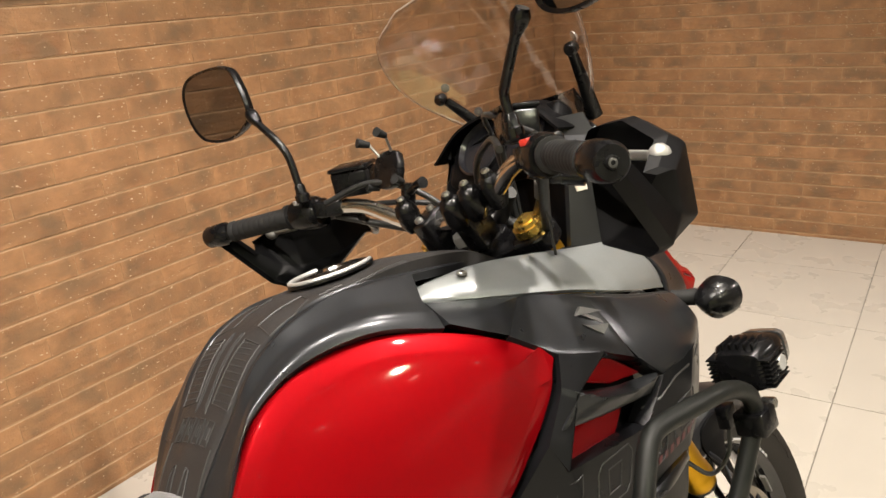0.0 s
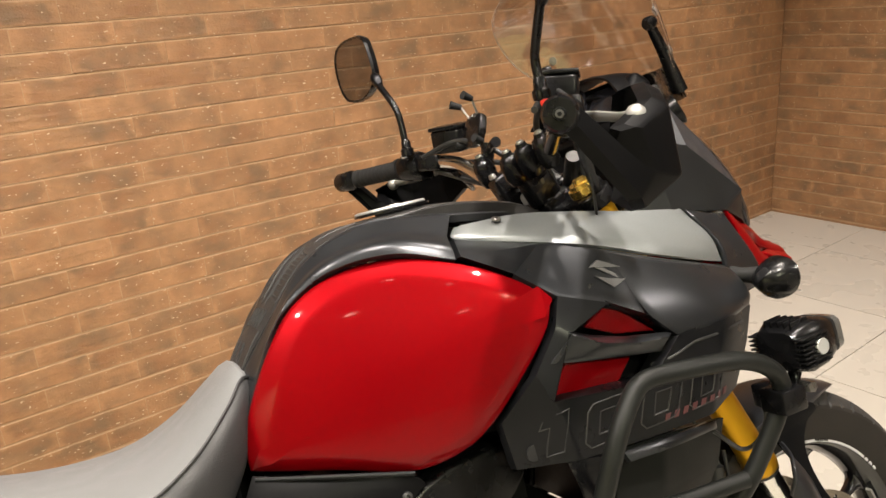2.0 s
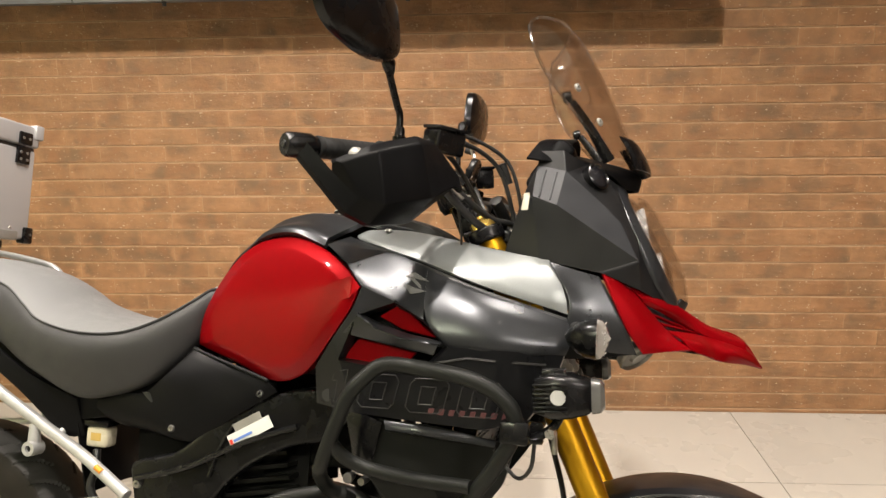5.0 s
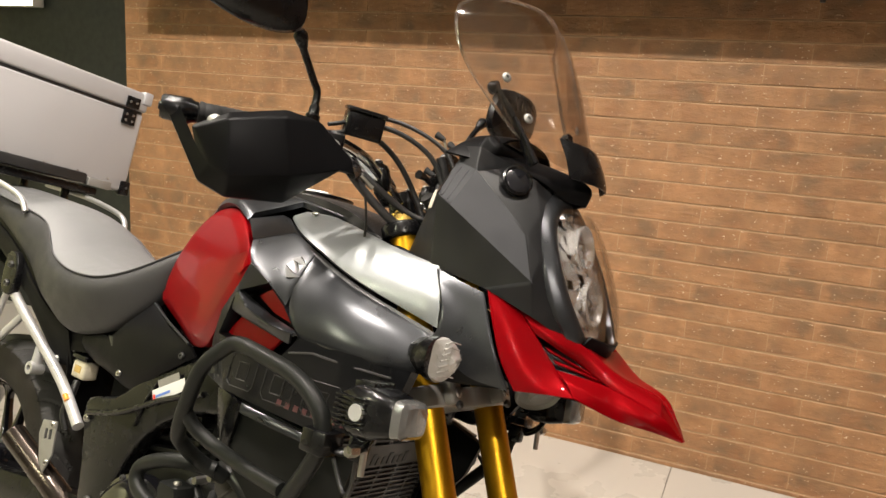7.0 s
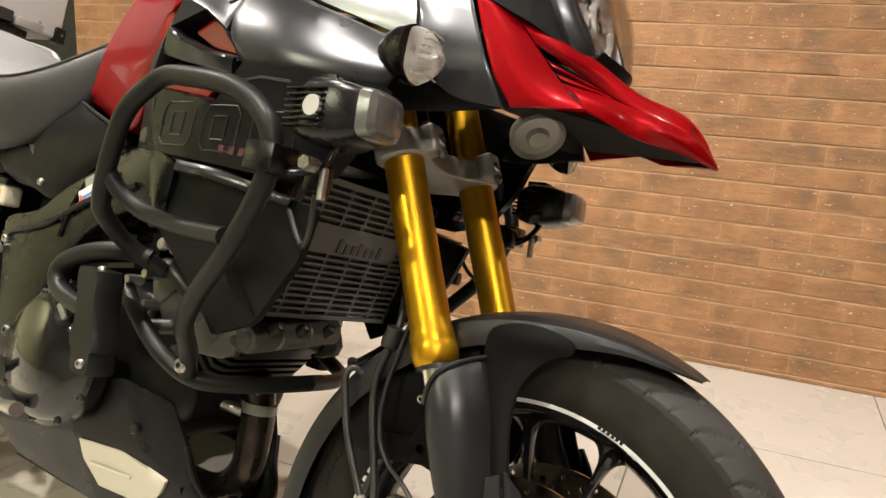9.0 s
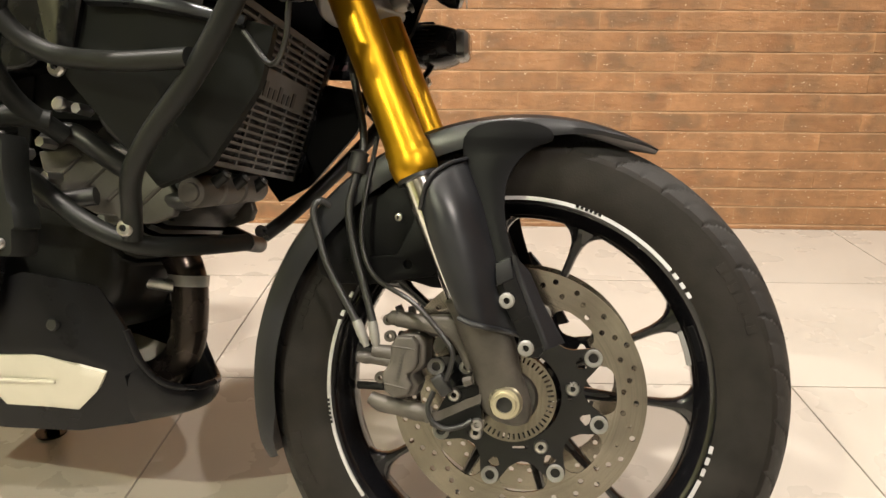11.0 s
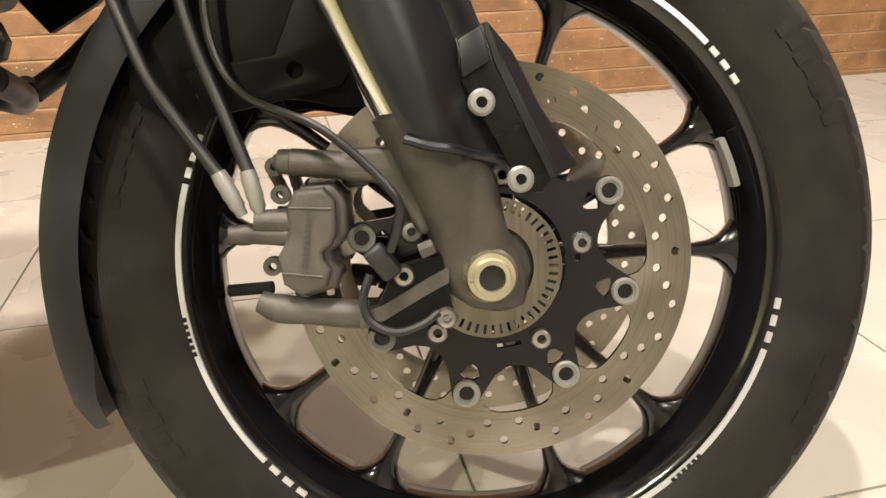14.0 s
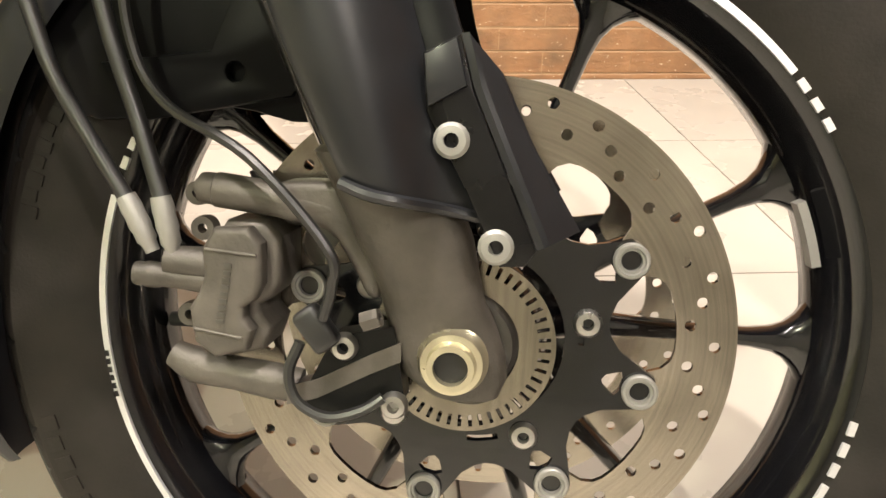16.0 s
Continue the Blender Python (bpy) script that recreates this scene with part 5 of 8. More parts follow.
    part("vent_fin", quilt([
        [(-0.556, -0.258, 0.967), (-0.520, -0.250, 0.951), (-0.470, -0.254, 0.936), (-0.398, -0.266, 0.925)],
        [(-0.552, -0.266, 0.961), (-0.516, -0.273, 0.939), (-0.464, -0.276, 0.925), (-0.408, -0.274, 0.921)],
        [(-0.584, -0.252, 0.928), (-0.525, -0.258, 0.917), (-0.462, -0.260, 0.907), (-0.418, -0.262, 0.901)]], side=s, n=20, m=13, thick=0.006, edge=0.001, smooth=False), GUN, sh, "grey fin across the vent", sharp=24)

    # number outline: 1 0 0 0
    def outline(name, pts, closed=True, r=0.0011, mat=LINE, label=""):
        line = []
        for (x0, z0), (x1, z1) in zip(pts, pts[1:] + pts[:1]):
            line += [on_shroud(x0 + (x1 - x0) * k / 3, z0 + (z1 - z0) * k / 3, 0.0003) for k in range(3)]
        line = [(p.x, p.y * s, p.z) for p in line]
        return part(name, tube(line + line[:1], r, 5, smooth=False), mat, sh, label)

    outline("digit", [(-0.600, 0.858), (-0.570, 0.866), (-0.580, 0.808), (-0.602, 0.806), (-0.594, 0.845), (-0.607, 0.842)], label="pale outlined number print")
    for k in range(3):
        a = -0.552 + 0.088 * k
        outline("digit", [(a, 0.812), (a + 0.008, 0.803), (a + 0.056, 0.805), (a + 0.066, 0.814), (a + 0.076, 0.853), (a + 0.070, 0.863), (a + 0.018, 0.861), (a + 0.009, 0.851)])
        outline("digit", [(a + 0.022, 0.818), (a + 0.046, 0.819), (a + 0.054, 0.849), (a + 0.028, 0.848)])
    for k in range(8):
        a = -0.425 + 0.0175 * k
        patch("name_bar", [(a, 0.803), (a + 0.009, 0.803), (a + 0.012, 0.813), (a + 0.003, 0.813)], 0.0008, DIMRED, "small red name print as plain bars", 0.002, 0)
    outline("body_line", [(-0.430, 0.885), (-0.36, 0.900), (-0.235, 0.896), (-0.234, 0.8975), (-0.36, 0.9015), (-0.430, 0.8865)])
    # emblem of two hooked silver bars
    for pts in ([(-0.484, 1.032), (-0.467, 1.039), (-0.437, 1.023), (-0.462, 1.028)], [(-0.476, 1.030), (-0.466, 1.028), (-0.442, 1.010), (-0.452, 1.011)],
                [(-0.484, 1.020), (-0.462, 1.012), (-0.437, 1.007), (-0.466, 1.001)]):
        patch("emblem_bar", pts, 0.003, EMBLEM, "raised silver emblem bar", 0.005, 0.0006)
    part("hole", lathe([(0, 0.001), (0.0110, 0.001), (0.0110, -0.002), (0, -0.002)], V(-0.616, on_shroud(-0.616, 0.815).y * s, 0.815), (0, -s, 0), 20, closed=False), HOSE, sh)

# -- nose: cowl, lamp, beak, screen --
cowl = new("cowl")
cowl.parent = bike
tagged(cowl, "matte black front cowl")
CWV = dict(p1=(-0.223, -0.149, 1.235), p2=(-0.233, -0.184, 1.169), p3=(-0.123, -0.124, 1.150), p4=(-0.090, -0.140, 1.079), b1=(-0.276, -0.126, 1.248), b2=(-0.283, -0.155, 1.185), s0=(-0.272, -0.120, 1.276), s1=(-0.228, -0.142, 1.273),
           k1=(-0.262, -0.158, 1.074), k2=(-0.152, -0.159, 1.056), k3=(-0.085, -0.123, 1.030), k4=(-0.040, -0.088, 1.007), q0=(-0.066, -0.109, 1.050), q1=(-0.096, -0.116, 1.120), q2=(-0.124, -0.093, 1.186), r0=(-0.134, -0.048, 1.227), t1=(-0.192, -0.100, 1.258), t2=(-0.158, -0.072, 1.245), e1=(-0.330, -0.128, 1.080), e2=(-0.300, -0.136, 1.185))
for sd in (1, -1):
    part("side_cowl", facets(CWV, ("s0 s1 p1 b1", "b2 p2 p4 k2 k1", "p4 k3 k2", "p4 q1 q0 k4 k3", "p3 q1 p4", "p3 q2 q1", "p1 s1 t1", "p1 t1 t2 q2 p3", "t2 r0 q2", "b2 k1 e1 e2", "b1 b2 e2"), sd, 0.0035, 2, 0.008), COWLBLACK, cowl, sharp=20)
    part("cowl_panel", facets(CWV, ("p1 p3 p4 p2",), sd, 0.002, 2, 0.008), COWLGREY, cowl, "grey painted facet of the cowl", sharp=20)
    part("ribbed_block", facets(CWV, ("b1 p1 p2 b2",), sd, 0.002, 2, 0.008), COWLGREY, cowl, "grey ribbed block", sharp=20)
    for f in (0.32, 0.72):
        a, b = V(*CWV["b1"]).lerp(V(*CWV["p1"]), f), V(*CWV["b2"]).lerp(V(*CWV["p2"]), f)
        a, b = a.lerp(b, 0.10), a.lerp(b, 0.92)
        part("cowl_rib", tube([(a.x, a.y * sd, a.z), (b.x, b.y * sd, b.z)], 0.0022, 8), COWLGREY, cowl)
rear = [(-0.335, -0.128, 1.080), (-0.320, -0.140, 1.135), (-0.298, -0.148, 1.185), (-0.282, -0.150, 1.228), (-0.270, -0.118, 1.266), (-0.262, -0.06, 1.282), (-0.258, 0, 1.288)]
part("top_cowl", quilt([[(-0.268, y, 1.266 + 0.02 * (1 - abs(y) / 0.12)) for y in (-0.118, -0.06, 0, 0.06, 0.118)], [(-0.225, y, 1.270 + 0.022 * (1 - abs(y) / 0.12)) for y in (-0.118, -0.06, 0, 0.06, 0.118)],
                             [(-0.150 + 0.05 * (1 - abs(y) / 0.07), y, 1.244 + 0.016 * (1 - abs(y) / 0.07)) for y in (-0.068, -0.034, 0, 0.034, 0.068)],
                             [(-0.122 + 0.03 * (1 - abs(y) / 0.034), y, 1.222) for y in (-0.034, -0.017, 0, 0.017, 0.034)]], n=24, m=20, thick=0.006), MATTE, cowl)
# bezel round the headlamp
part("lamp_bezel", quilt([[(-0.030, -0.068, 1.002), (-0.012, 0.0, 0.996), (-0.030, 0.068, 1.002)], [(-0.018, -0.058, 1.022), (-0.002, 0.0, 1.016), (-0.018, 0.058, 1.022)]], n=20, m=5), MATTE, cowl)
quilts("lamp_rim", [
    [(-0.036, -0.090, 1.006), (-0.066, -0.112, 1.052), (-0.096, -0.115, 1.120), (-0.124, -0.092, 1.186), (-0.136, -0.048, 1.228), (-0.134, 0.0, 1.238)],
    [(-0.020, -0.078, 1.008), (-0.046, -0.099, 1.058), (-0.076, -0.102, 1.120), (-0.106, -0.082, 1.180), (-0.118, -0.042, 1.216), (-0.116, 0.0, 1.224)],
    [(-0.018, -0.064, 1.018), (-0.046, -0.083, 1.068), (-0.076, -0.086, 1.122), (-0.102, -0.067, 1.176), (-0.112, -0.034, 1.203), (-0.110, 0.0, 1.208)],
], GUN, cowl, "smooth grey rim beside the headlamp", thick=0.012, edge=0.003)
lamp = new("headlamp")
lamp.parent = bike
tagged(lamp, "tall stacked double headlamp with clear lens")
LENSC = [[(-0.018 - 0.030 * f * f, 0.064 * f, 1.014) for f in (-1, -0.5, 0, 0.5, 1)], [(-0.028 - 0.030 * f * f, 0.083 * f, 1.068) for f in (-1, -0.5, 0, 0.5, 1)],
         [(-0.052 - 0.028 * f * f, 0.086 * f, 1.122) for f in (-1, -0.5, 0, 0.5, 1)], [(-0.080 - 0.022 * f * f, 0.067 * f, 1.176) for f in (-1, -0.5, 0, 0.5, 1)], [(-0.102 - 0.010 * f * f, 0.034 * f, 1.205) for f in (-1, -0.5, 0, 0.5, 1)]]
# stepped reflector close behind the lens
fac = random.Random(7)
steps = bmesh.new()
for j in range(14):
    for i in range(9):
        z = 1.018 + 0.01343 * j
        half = float(np.interp(z, [1.014, 1.068, 1.122, 1.176, 1.205], [0.058, 0.078, 0.080, 0.062, 0.030]))
        y0, y1 = (-1 + i / 4.5) * half, (-1 + (i + 1) / 4.5) * half
        xf = lambda y, zz: float(np.interp(zz, [1.0, 1.068, 1.122, 1.176, 1.22], [-0.034, -0.046, -0.070, -0.098, -0.126])) - 2.5 * y * y
        tilt = [fac.uniform(-0.008, 0.006) for _ in range(4)]
        q = [steps.verts.new((xf(y, zz) + t, y, zz)) for (y, zz), t in zip(((y0, z), (y1, z), (y1, z + 0.01343), (y0, z + 0.01343)), tilt)]
        steps.faces.new(q)
part("stepped_reflector", steps, REFLECT, lamp, "faceted bright reflector", sharp=5)
for z, x in ((1.150, -0.100), (1.066, -0.066)):
    part("reflector", lathe([(0.010, 0), (0.024, 0.008), (0.033, 0.020), (0.036, 0.030), (0.038, 0.029), (0.035, 0.018), (0.026, 0.005), (0.010, -0.003)], (x - 0.006, 0, z), (1, 0, 0.2), 40), REFLECT, lamp, "bright bowl reflector")
    part("bulb", lathe([(0, 0), (0.009, 0), (0.009, 0.014), (0.006, 0.022), (0, 0.023)], (x - 0.004, 0, z), (1, 0, 0.2), 20, closed=False), BOLT, lamp)
part("lens", quilt(LENSC, n=22, m=22, thick=0.003, edge=0.0005), SHIELD, lamp, "clear lamp lens").visible_shadow = False
shield = part("lamp_shield", quilt([[(p[0] + 0.022 - 0.010 * abs(p[1]) / 0.08, p[1] * 1.14, p[2] + 0.002) for p in c] for c in LENSC], n=22, m=22, thick=0.003, edge=0.0005), SHIELD, lamp, "clear plastic shield before the lamp")
shield.visible_shadow = False
# red beak
beak = new("beak")
beak.parent = bike
tagged(beak, "glossy red beak under the headlamp")
BV = dict(s1=(-0.150, -0.158, 1.055), s2=(-0.110, -0.122, 1.041), u0=(-0.078, -0.117, 1.008), n0=(-0.038, -0.105, 0.965), s4=(0.002, -0.118, 0.934), s5=(-0.078, -0.146, 0.921),
          t1=(-0.014, -0.072, 1.005), t2=(0.036, -0.042, 0.977), u1=(-0.018, -0.071, 0.977), n1=(0.030, -0.062, 0.957), g1=(0.096, -0.014, 0.957), rid=(0.104, -0.034, 0.935), bot=(0.062, -0.068, 0.913))
BV["tip"] = (0.136, -0.004, 0.905)
BP = {k: V(*v) for k, v in BV.items()}


def bowed(a, b, out, f=0.5):
    """A point between two corners, pushed outwards."""
    return BP[a].lerp(BP[b], f) + V(*out)


rear1, rear2 = bowed("s1", "s5", (-0.005, -0.004, 0.0), 0.34), bowed("s1", "s5", (-0.005, -0.005, -0.004), 0.68)
for sd in (1, -1):
    part("cheek", quilt([[BP["s1"], bowed("s1", "s2", (0, -0.004, 0.001)), BP["s2"]], [rear1, rear1.lerp(BP["u0"], 0.5) + V(0, -0.009, 0), BP["u0"]],
                         [rear2, rear2.lerp(BP["n0"], 0.5) + V(0, -0.012, 0), BP["n0"]], [BP["s5"], bowed("s5", "s4", (0, -0.002, 0)), BP["s4"]]], side=sd, n=24, m=24, thick=0.006, edge=0.0015), RED, beak, "glossy red cheek of the beak")
    part("upper_rail", quilt([[BP["s2"], bowed("s2", "t1", (0, -0.003, 0.002)), BP["t1"], BP["t2"], BP["g1"]], [bowed("s2", "u0", (0.002, -0.003, 0)), bowed("u0", "t1", (0, -0.008, -0.004)), bowed("t1", "u1", (0.002, -0.005, 0)), bowed("t2", "n1", (0.002, -0.004, 0.002)), bowed("g1", "rid", (0.001, -0.005, 0.002))],
                              [BP["u0"], bowed("u0", "u1", (0, -0.003, 0)), BP["u1"], BP["n1"], BP["rid"]]], side=sd, n=30, m=13, thick=0.005, edge=0.001), RED, beak, "red upper rail of the beak")
    part("blade", quilt([[BP["n0"], bowed("n0", "n1", (0, -0.002, 0.001)), BP["n1"], BP["rid"], BP["tip"]], [bowed("n0", "s4", (0.004, -0.004, 0.002)), bowed("n1", "s4", (0.004, -0.009, -0.002)), bowed("n1", "bot", (0, -0.009, 0.002)), bowed("rid", "bot", (0.006, -0.007, 0.002)), BP["tip"] + V(-0.002, -0.002, -0.001)],
                         [BP["s4"], bowed("s4", "bot", (0, -0.003, -0.001), 0.4), BP["bot"], bowed("bot", "tip", (0, -0.004, 0)), BP["tip"] + V(-0.003, 0, -0.003)]], side=sd, n=34, m=17, thick=0.004, edge=0.001), RED, beak, "red blade of the beak")
part("beak_crown", quilt([[(BP[k].x, BP[k].y, BP[k].z), (BP[k].x - 0.004, 0.0, BP[k].z - dip), (BP[k].x, -BP[k].y, BP[k].z)] for k, dip in (("t1", 0.004), ("t2", 0.005), ("g1", 0.004), ("tip", 0.0))], n=12, m=30, thick=0.004, edge=0.001), RED, beak, "red crown of the beak")
part("beak_nose", quilt([[BP["g1"], BP["rid"], BP["tip"]], [V(BP["g1"].x, 0, BP["g1"].z - 0.004), V(0.116, 0, 0.932), V(BP["tip"].x, 0, BP["tip"].z)], [V(p.x, -p.y, p.z) for p in (BP["g1"], BP["rid"], BP["tip"])]], n=14, m=12, thick=0.003, edge=0.001), RED, beak)
for sd in (1, -1):
    for f, g in ((0.36, 0.30), (0.72, 0.62)):
        a0, a1 = V(*BV["u0"]).lerp(V(*BV["n0"]), f), V(*BV["u1"]).lerp(V(*BV["n1"]), g)
        b0, b1 = V(*BV["u0"]).lerp(V(*BV["n0"]), f + 0.13), V(*BV["u1"]).lerp(V(*BV["n1"]), g + 0.16)
        part("beak_slat", quilt([[tuple(a0 + V(0, 0.010, 0)), tuple(a1 + V(0, 0.003, 0))], [tuple(b0 + V(0, 0.010, 0)), tuple(b1 + V(0, 0.003, 0))]], side=sd, n=8, m=4, thick=0.006, edge=0.001), RED, beak)
    part("beak_inner", quilt([[(-0.10, -0.090, 1.015), (-0.02, -0.050, 0.985), (0.05, -0.030, 0.955)], [(-0.06, -0.085, 0.950), (0.0, -0.070, 0.945), (0.06, -0.035, 0.935)]], side=sd, n=12, m=6, thick=0.004), HOSE, beak)
part("beak_under", quilt([[(-0.08, -0.130, 0.938), (0.03, -0.075, 0.928), (0.11, -0.01, 0.915)], [(-0.07, 0.0, 0.940), (0.03, 0.0, 0.930), (0.11, 0.0, 0.916)], [(-0.08, 0.130, 0.938), (0.03, 0.075, 0.928), (0.11, 0.01, 0.915)]], n=16, m=12, thick=0.005), SHADE, beak)
# side wings between beak and shroud
quilts("side_wing", [
    [(-0.205, -0.190, 0.965), (-0.150, -0.168, 0.925), (-0.088, -0.147, 0.918)],
    [(-0.205, -0.186, 1.010), (-0.160, -0.174, 0.985), (-0.112, -0.164, 0.968)],
    [(-0.242, -0.168, 1.072), (-0.200, -0.165, 1.060), (-0.156, -0.158, 1.050)],
], GUN, bike, "dark grey side wing", thick=0.006, edge=0.002)
quilts("under_wing", [
    [(-0.28, -0.150, 0.900), (-0.18, -0.150, 0.905), (-0.09, -0.140, 0.918)],
    [(-0.24, -0.190, 0.955), (-0.18, -0.172, 0.940), (-0.10, -0.150, 0.925)],
], MATTE, bike, thick=0.005)
part("horn_speaker", lathe([(0, 0.010), (0.012, 0.012), (0.016, 0.006), (0.030, 0.004), (0.034, 0.010), (0.037, 0.006), (0.035, -0.006), (0.02, -0.016), (0, -0.016)], (-0.090, -0.035, 0.915), (0.55, -0.45, -0.7), 36, closed=False), CASTGREY, bike, "round grey horn")
part("horn_bracket", box(-0.14, -0.09, -0.015, 0.015, 0.90, 0.93, 0.003), SATIN, bike)
# screen on its arms
screen_curves = []
for half, xc, xe, zc, ze in ((0.104, -0.088, -0.156, 1.268, 1.278), (0.152, -0.122, -0.198, 1.340, 1.322), (0.200, -0.165, -0.262, 1.435, 1.400), (0.198, -0.205, -0.294, 1.508, 1.478), (0.134, -0.238, -0.287, 1.545, 1.524)):
    screen_curves.append([(xc + (xe - xc) * abs(f) ** 1.8, half * f, zc + (ze - zc) * f * f) for f in (-1, -0.7, -0.35, 0, 0.35, 0.7, 1)])
ws = new("windscreen")
ws.parent = bike
tagged(ws, "clear acrylic windscreen on black brackets")
sc = part("screen", quilt(screen_curves, n=36, m=30, thick=0.004, edge=0.0008), SCREEN, ws, "clear acrylic sheet")
# bright worked edge of the sheet
left = resample([c[0] for c in screen_curves], 16)
right = resample([c[-1] for c in screen_curves], 16)
EDGE = glass("acrylic_edge", (0.9, 0.86, 0.82), 0.15)
part("screen_edge", tube(left + resample(screen_curves[-1], 14)[1:-1] + list(reversed(right)), 0.0026, 6, smooth=False), EDGE, ws)
for s in (1, -1):
    part("screen_arm", tube([(-0.150, -0.105 * s, 1.262), (-0.185, -0.125 * s, 1.318), (-0.218, -0.142 * s, 1.362)], [0.014, 0.010, 0.008], 14, flat=0.6), SATIN, ws)
    part("screen_knob", lathe([(0, 0), (0.010, 0), (0.011, 0.012), (0.008, 0.016), (0, 0.016)], (-0.219, -0.147 * s, 1.370), (-1, -0.1 * s, -0.3), 20, closed=False), SATIN, ws)
    for x, y, z in ((-0.212, -0.146, 1.386), (-0.172, -0.120, 1.330)):
        bolt((x + 0.003, y * s, z), (0.85, -0.5 * s, 0.3), 0.008, ws, CASTGREY, 0.003)
part("garnish", quilt([[(xo - 0.03 * (y / 0.07) ** 2, y, zo) for y in (-0.07, -0.035, 0.0, 0.035, 0.07)] for xo, zo in ((-0.070, 1.256), (-0.082, 1.285), (-0.102, 1.318))], n=22, m=10, thick=0.004), SATIN, ws, "glossy black garnish under the screen")
for s in (1, -1):
    part("position_lamp", lathe([(0, 0.001), (0.012, 0.001), (0.020, 0.0), (0.023, 0.004), (0.026, 0.002), (0.026, -0.014), (0, -0.014)], (-0.168, -0.112 * s, 1.232), (0.7, -0.6 * s, 0.35), 30, closed=False), SATIN, cowl, "round black lamp housing in the cowl")
    part("position_lens", lathe([(0, 0.0040), (0.012, 0.0036), (0.020, 0.0015), (0, 0.0015)], (-0.168, -0.112 * s, 1.232), (0.7, -0.6 * s, 0.35), 30, closed=False), DIAL, cowl)
# instruments
dash = new("instrument_panel")
dash.parent = bike
tagged(dash, "black instrument panel behind the screen")
part("warning_label", quilt([[(-0.2978, -0.1405, 1.1955), (-0.2855, -0.1535, 1.1945)], [(-0.3015, -0.1455, 1.1635), (-0.2875, -0.1560, 1.1630)]], n=5, m=5, thick=0.002, smooth=False), CREAM, cowl, "small pale warning label")
DM = Matrix.Translation((-0.262, 0, 1.255)) @ Matrix.Rotation(radians(-55), 4, "Y")
part("case", turned(box(-0.055, 0.055, -0.115, 0.115, -0.03, 0.012, 0.012, None, 3), DM), MATTE, dash)
part("dial", turned(lathe([(0, 0.014), (0.042, 0.014), (0.046, 0.022), (0.050, 0.020), (0.050, 0.008), (0, 0.008)], (0, 0.04, 0), "z", 40, closed=False), DM), DIAL, dash, "round dial")
part("display", turned(box(-0.035, 0.035, -0.095, -0.02, 0.010, 0.016, 0.003), DM), DIAL, dash)
part("hood", quilt([[(-0.235, -0.135, 1.255), (-0.215, -0.08, 1.305), (-0.21, 0, 1.318), (-0.215, 0.08, 1.305), (-0.235, 0.135, 1.255)], [(-0.295, -0.14, 1.262), (-0.278, -0.08, 1.306), (-0.272, 0, 1.318), (-0.278, 0.08, 1.306), (-0.295, 0.14, 1.262)]], n=26, m=8), MATTE, dash)
part("inner_cowl", quilt([[(-0.32, -0.125, 1.09), (-0.27, 0, 1.07), (-0.32, 0.125, 1.09)], [(-0.30, -0.13, 1.19), (-0.25, 0, 1.18), (-0.30, 0.13, 1.19)], [(-0.28, -0.115, 1.25), (-0.24, 0, 1.25), (-0.28, 0.115, 1.25)]], n=20, m=12), MATTE, cowl)

# -- handlebar and controls --
TURN = Matrix.Translation((-0.47, 0.20, 1.235)) @ Matrix.Rotation(radians(-11.5), 4, "Z") @ Matrix.Rotation(radians(7.0), 4, (0.55, 0.83, 0)) @ Matrix.Translation((0.47, -0.20, -1.235))


def follow(parent, before):
    """The left-hand controls follow the turned bar."""
    for o in parent.children:
        if o not in before:
            o.matrix_basis = TURN @ o.matrix_basis


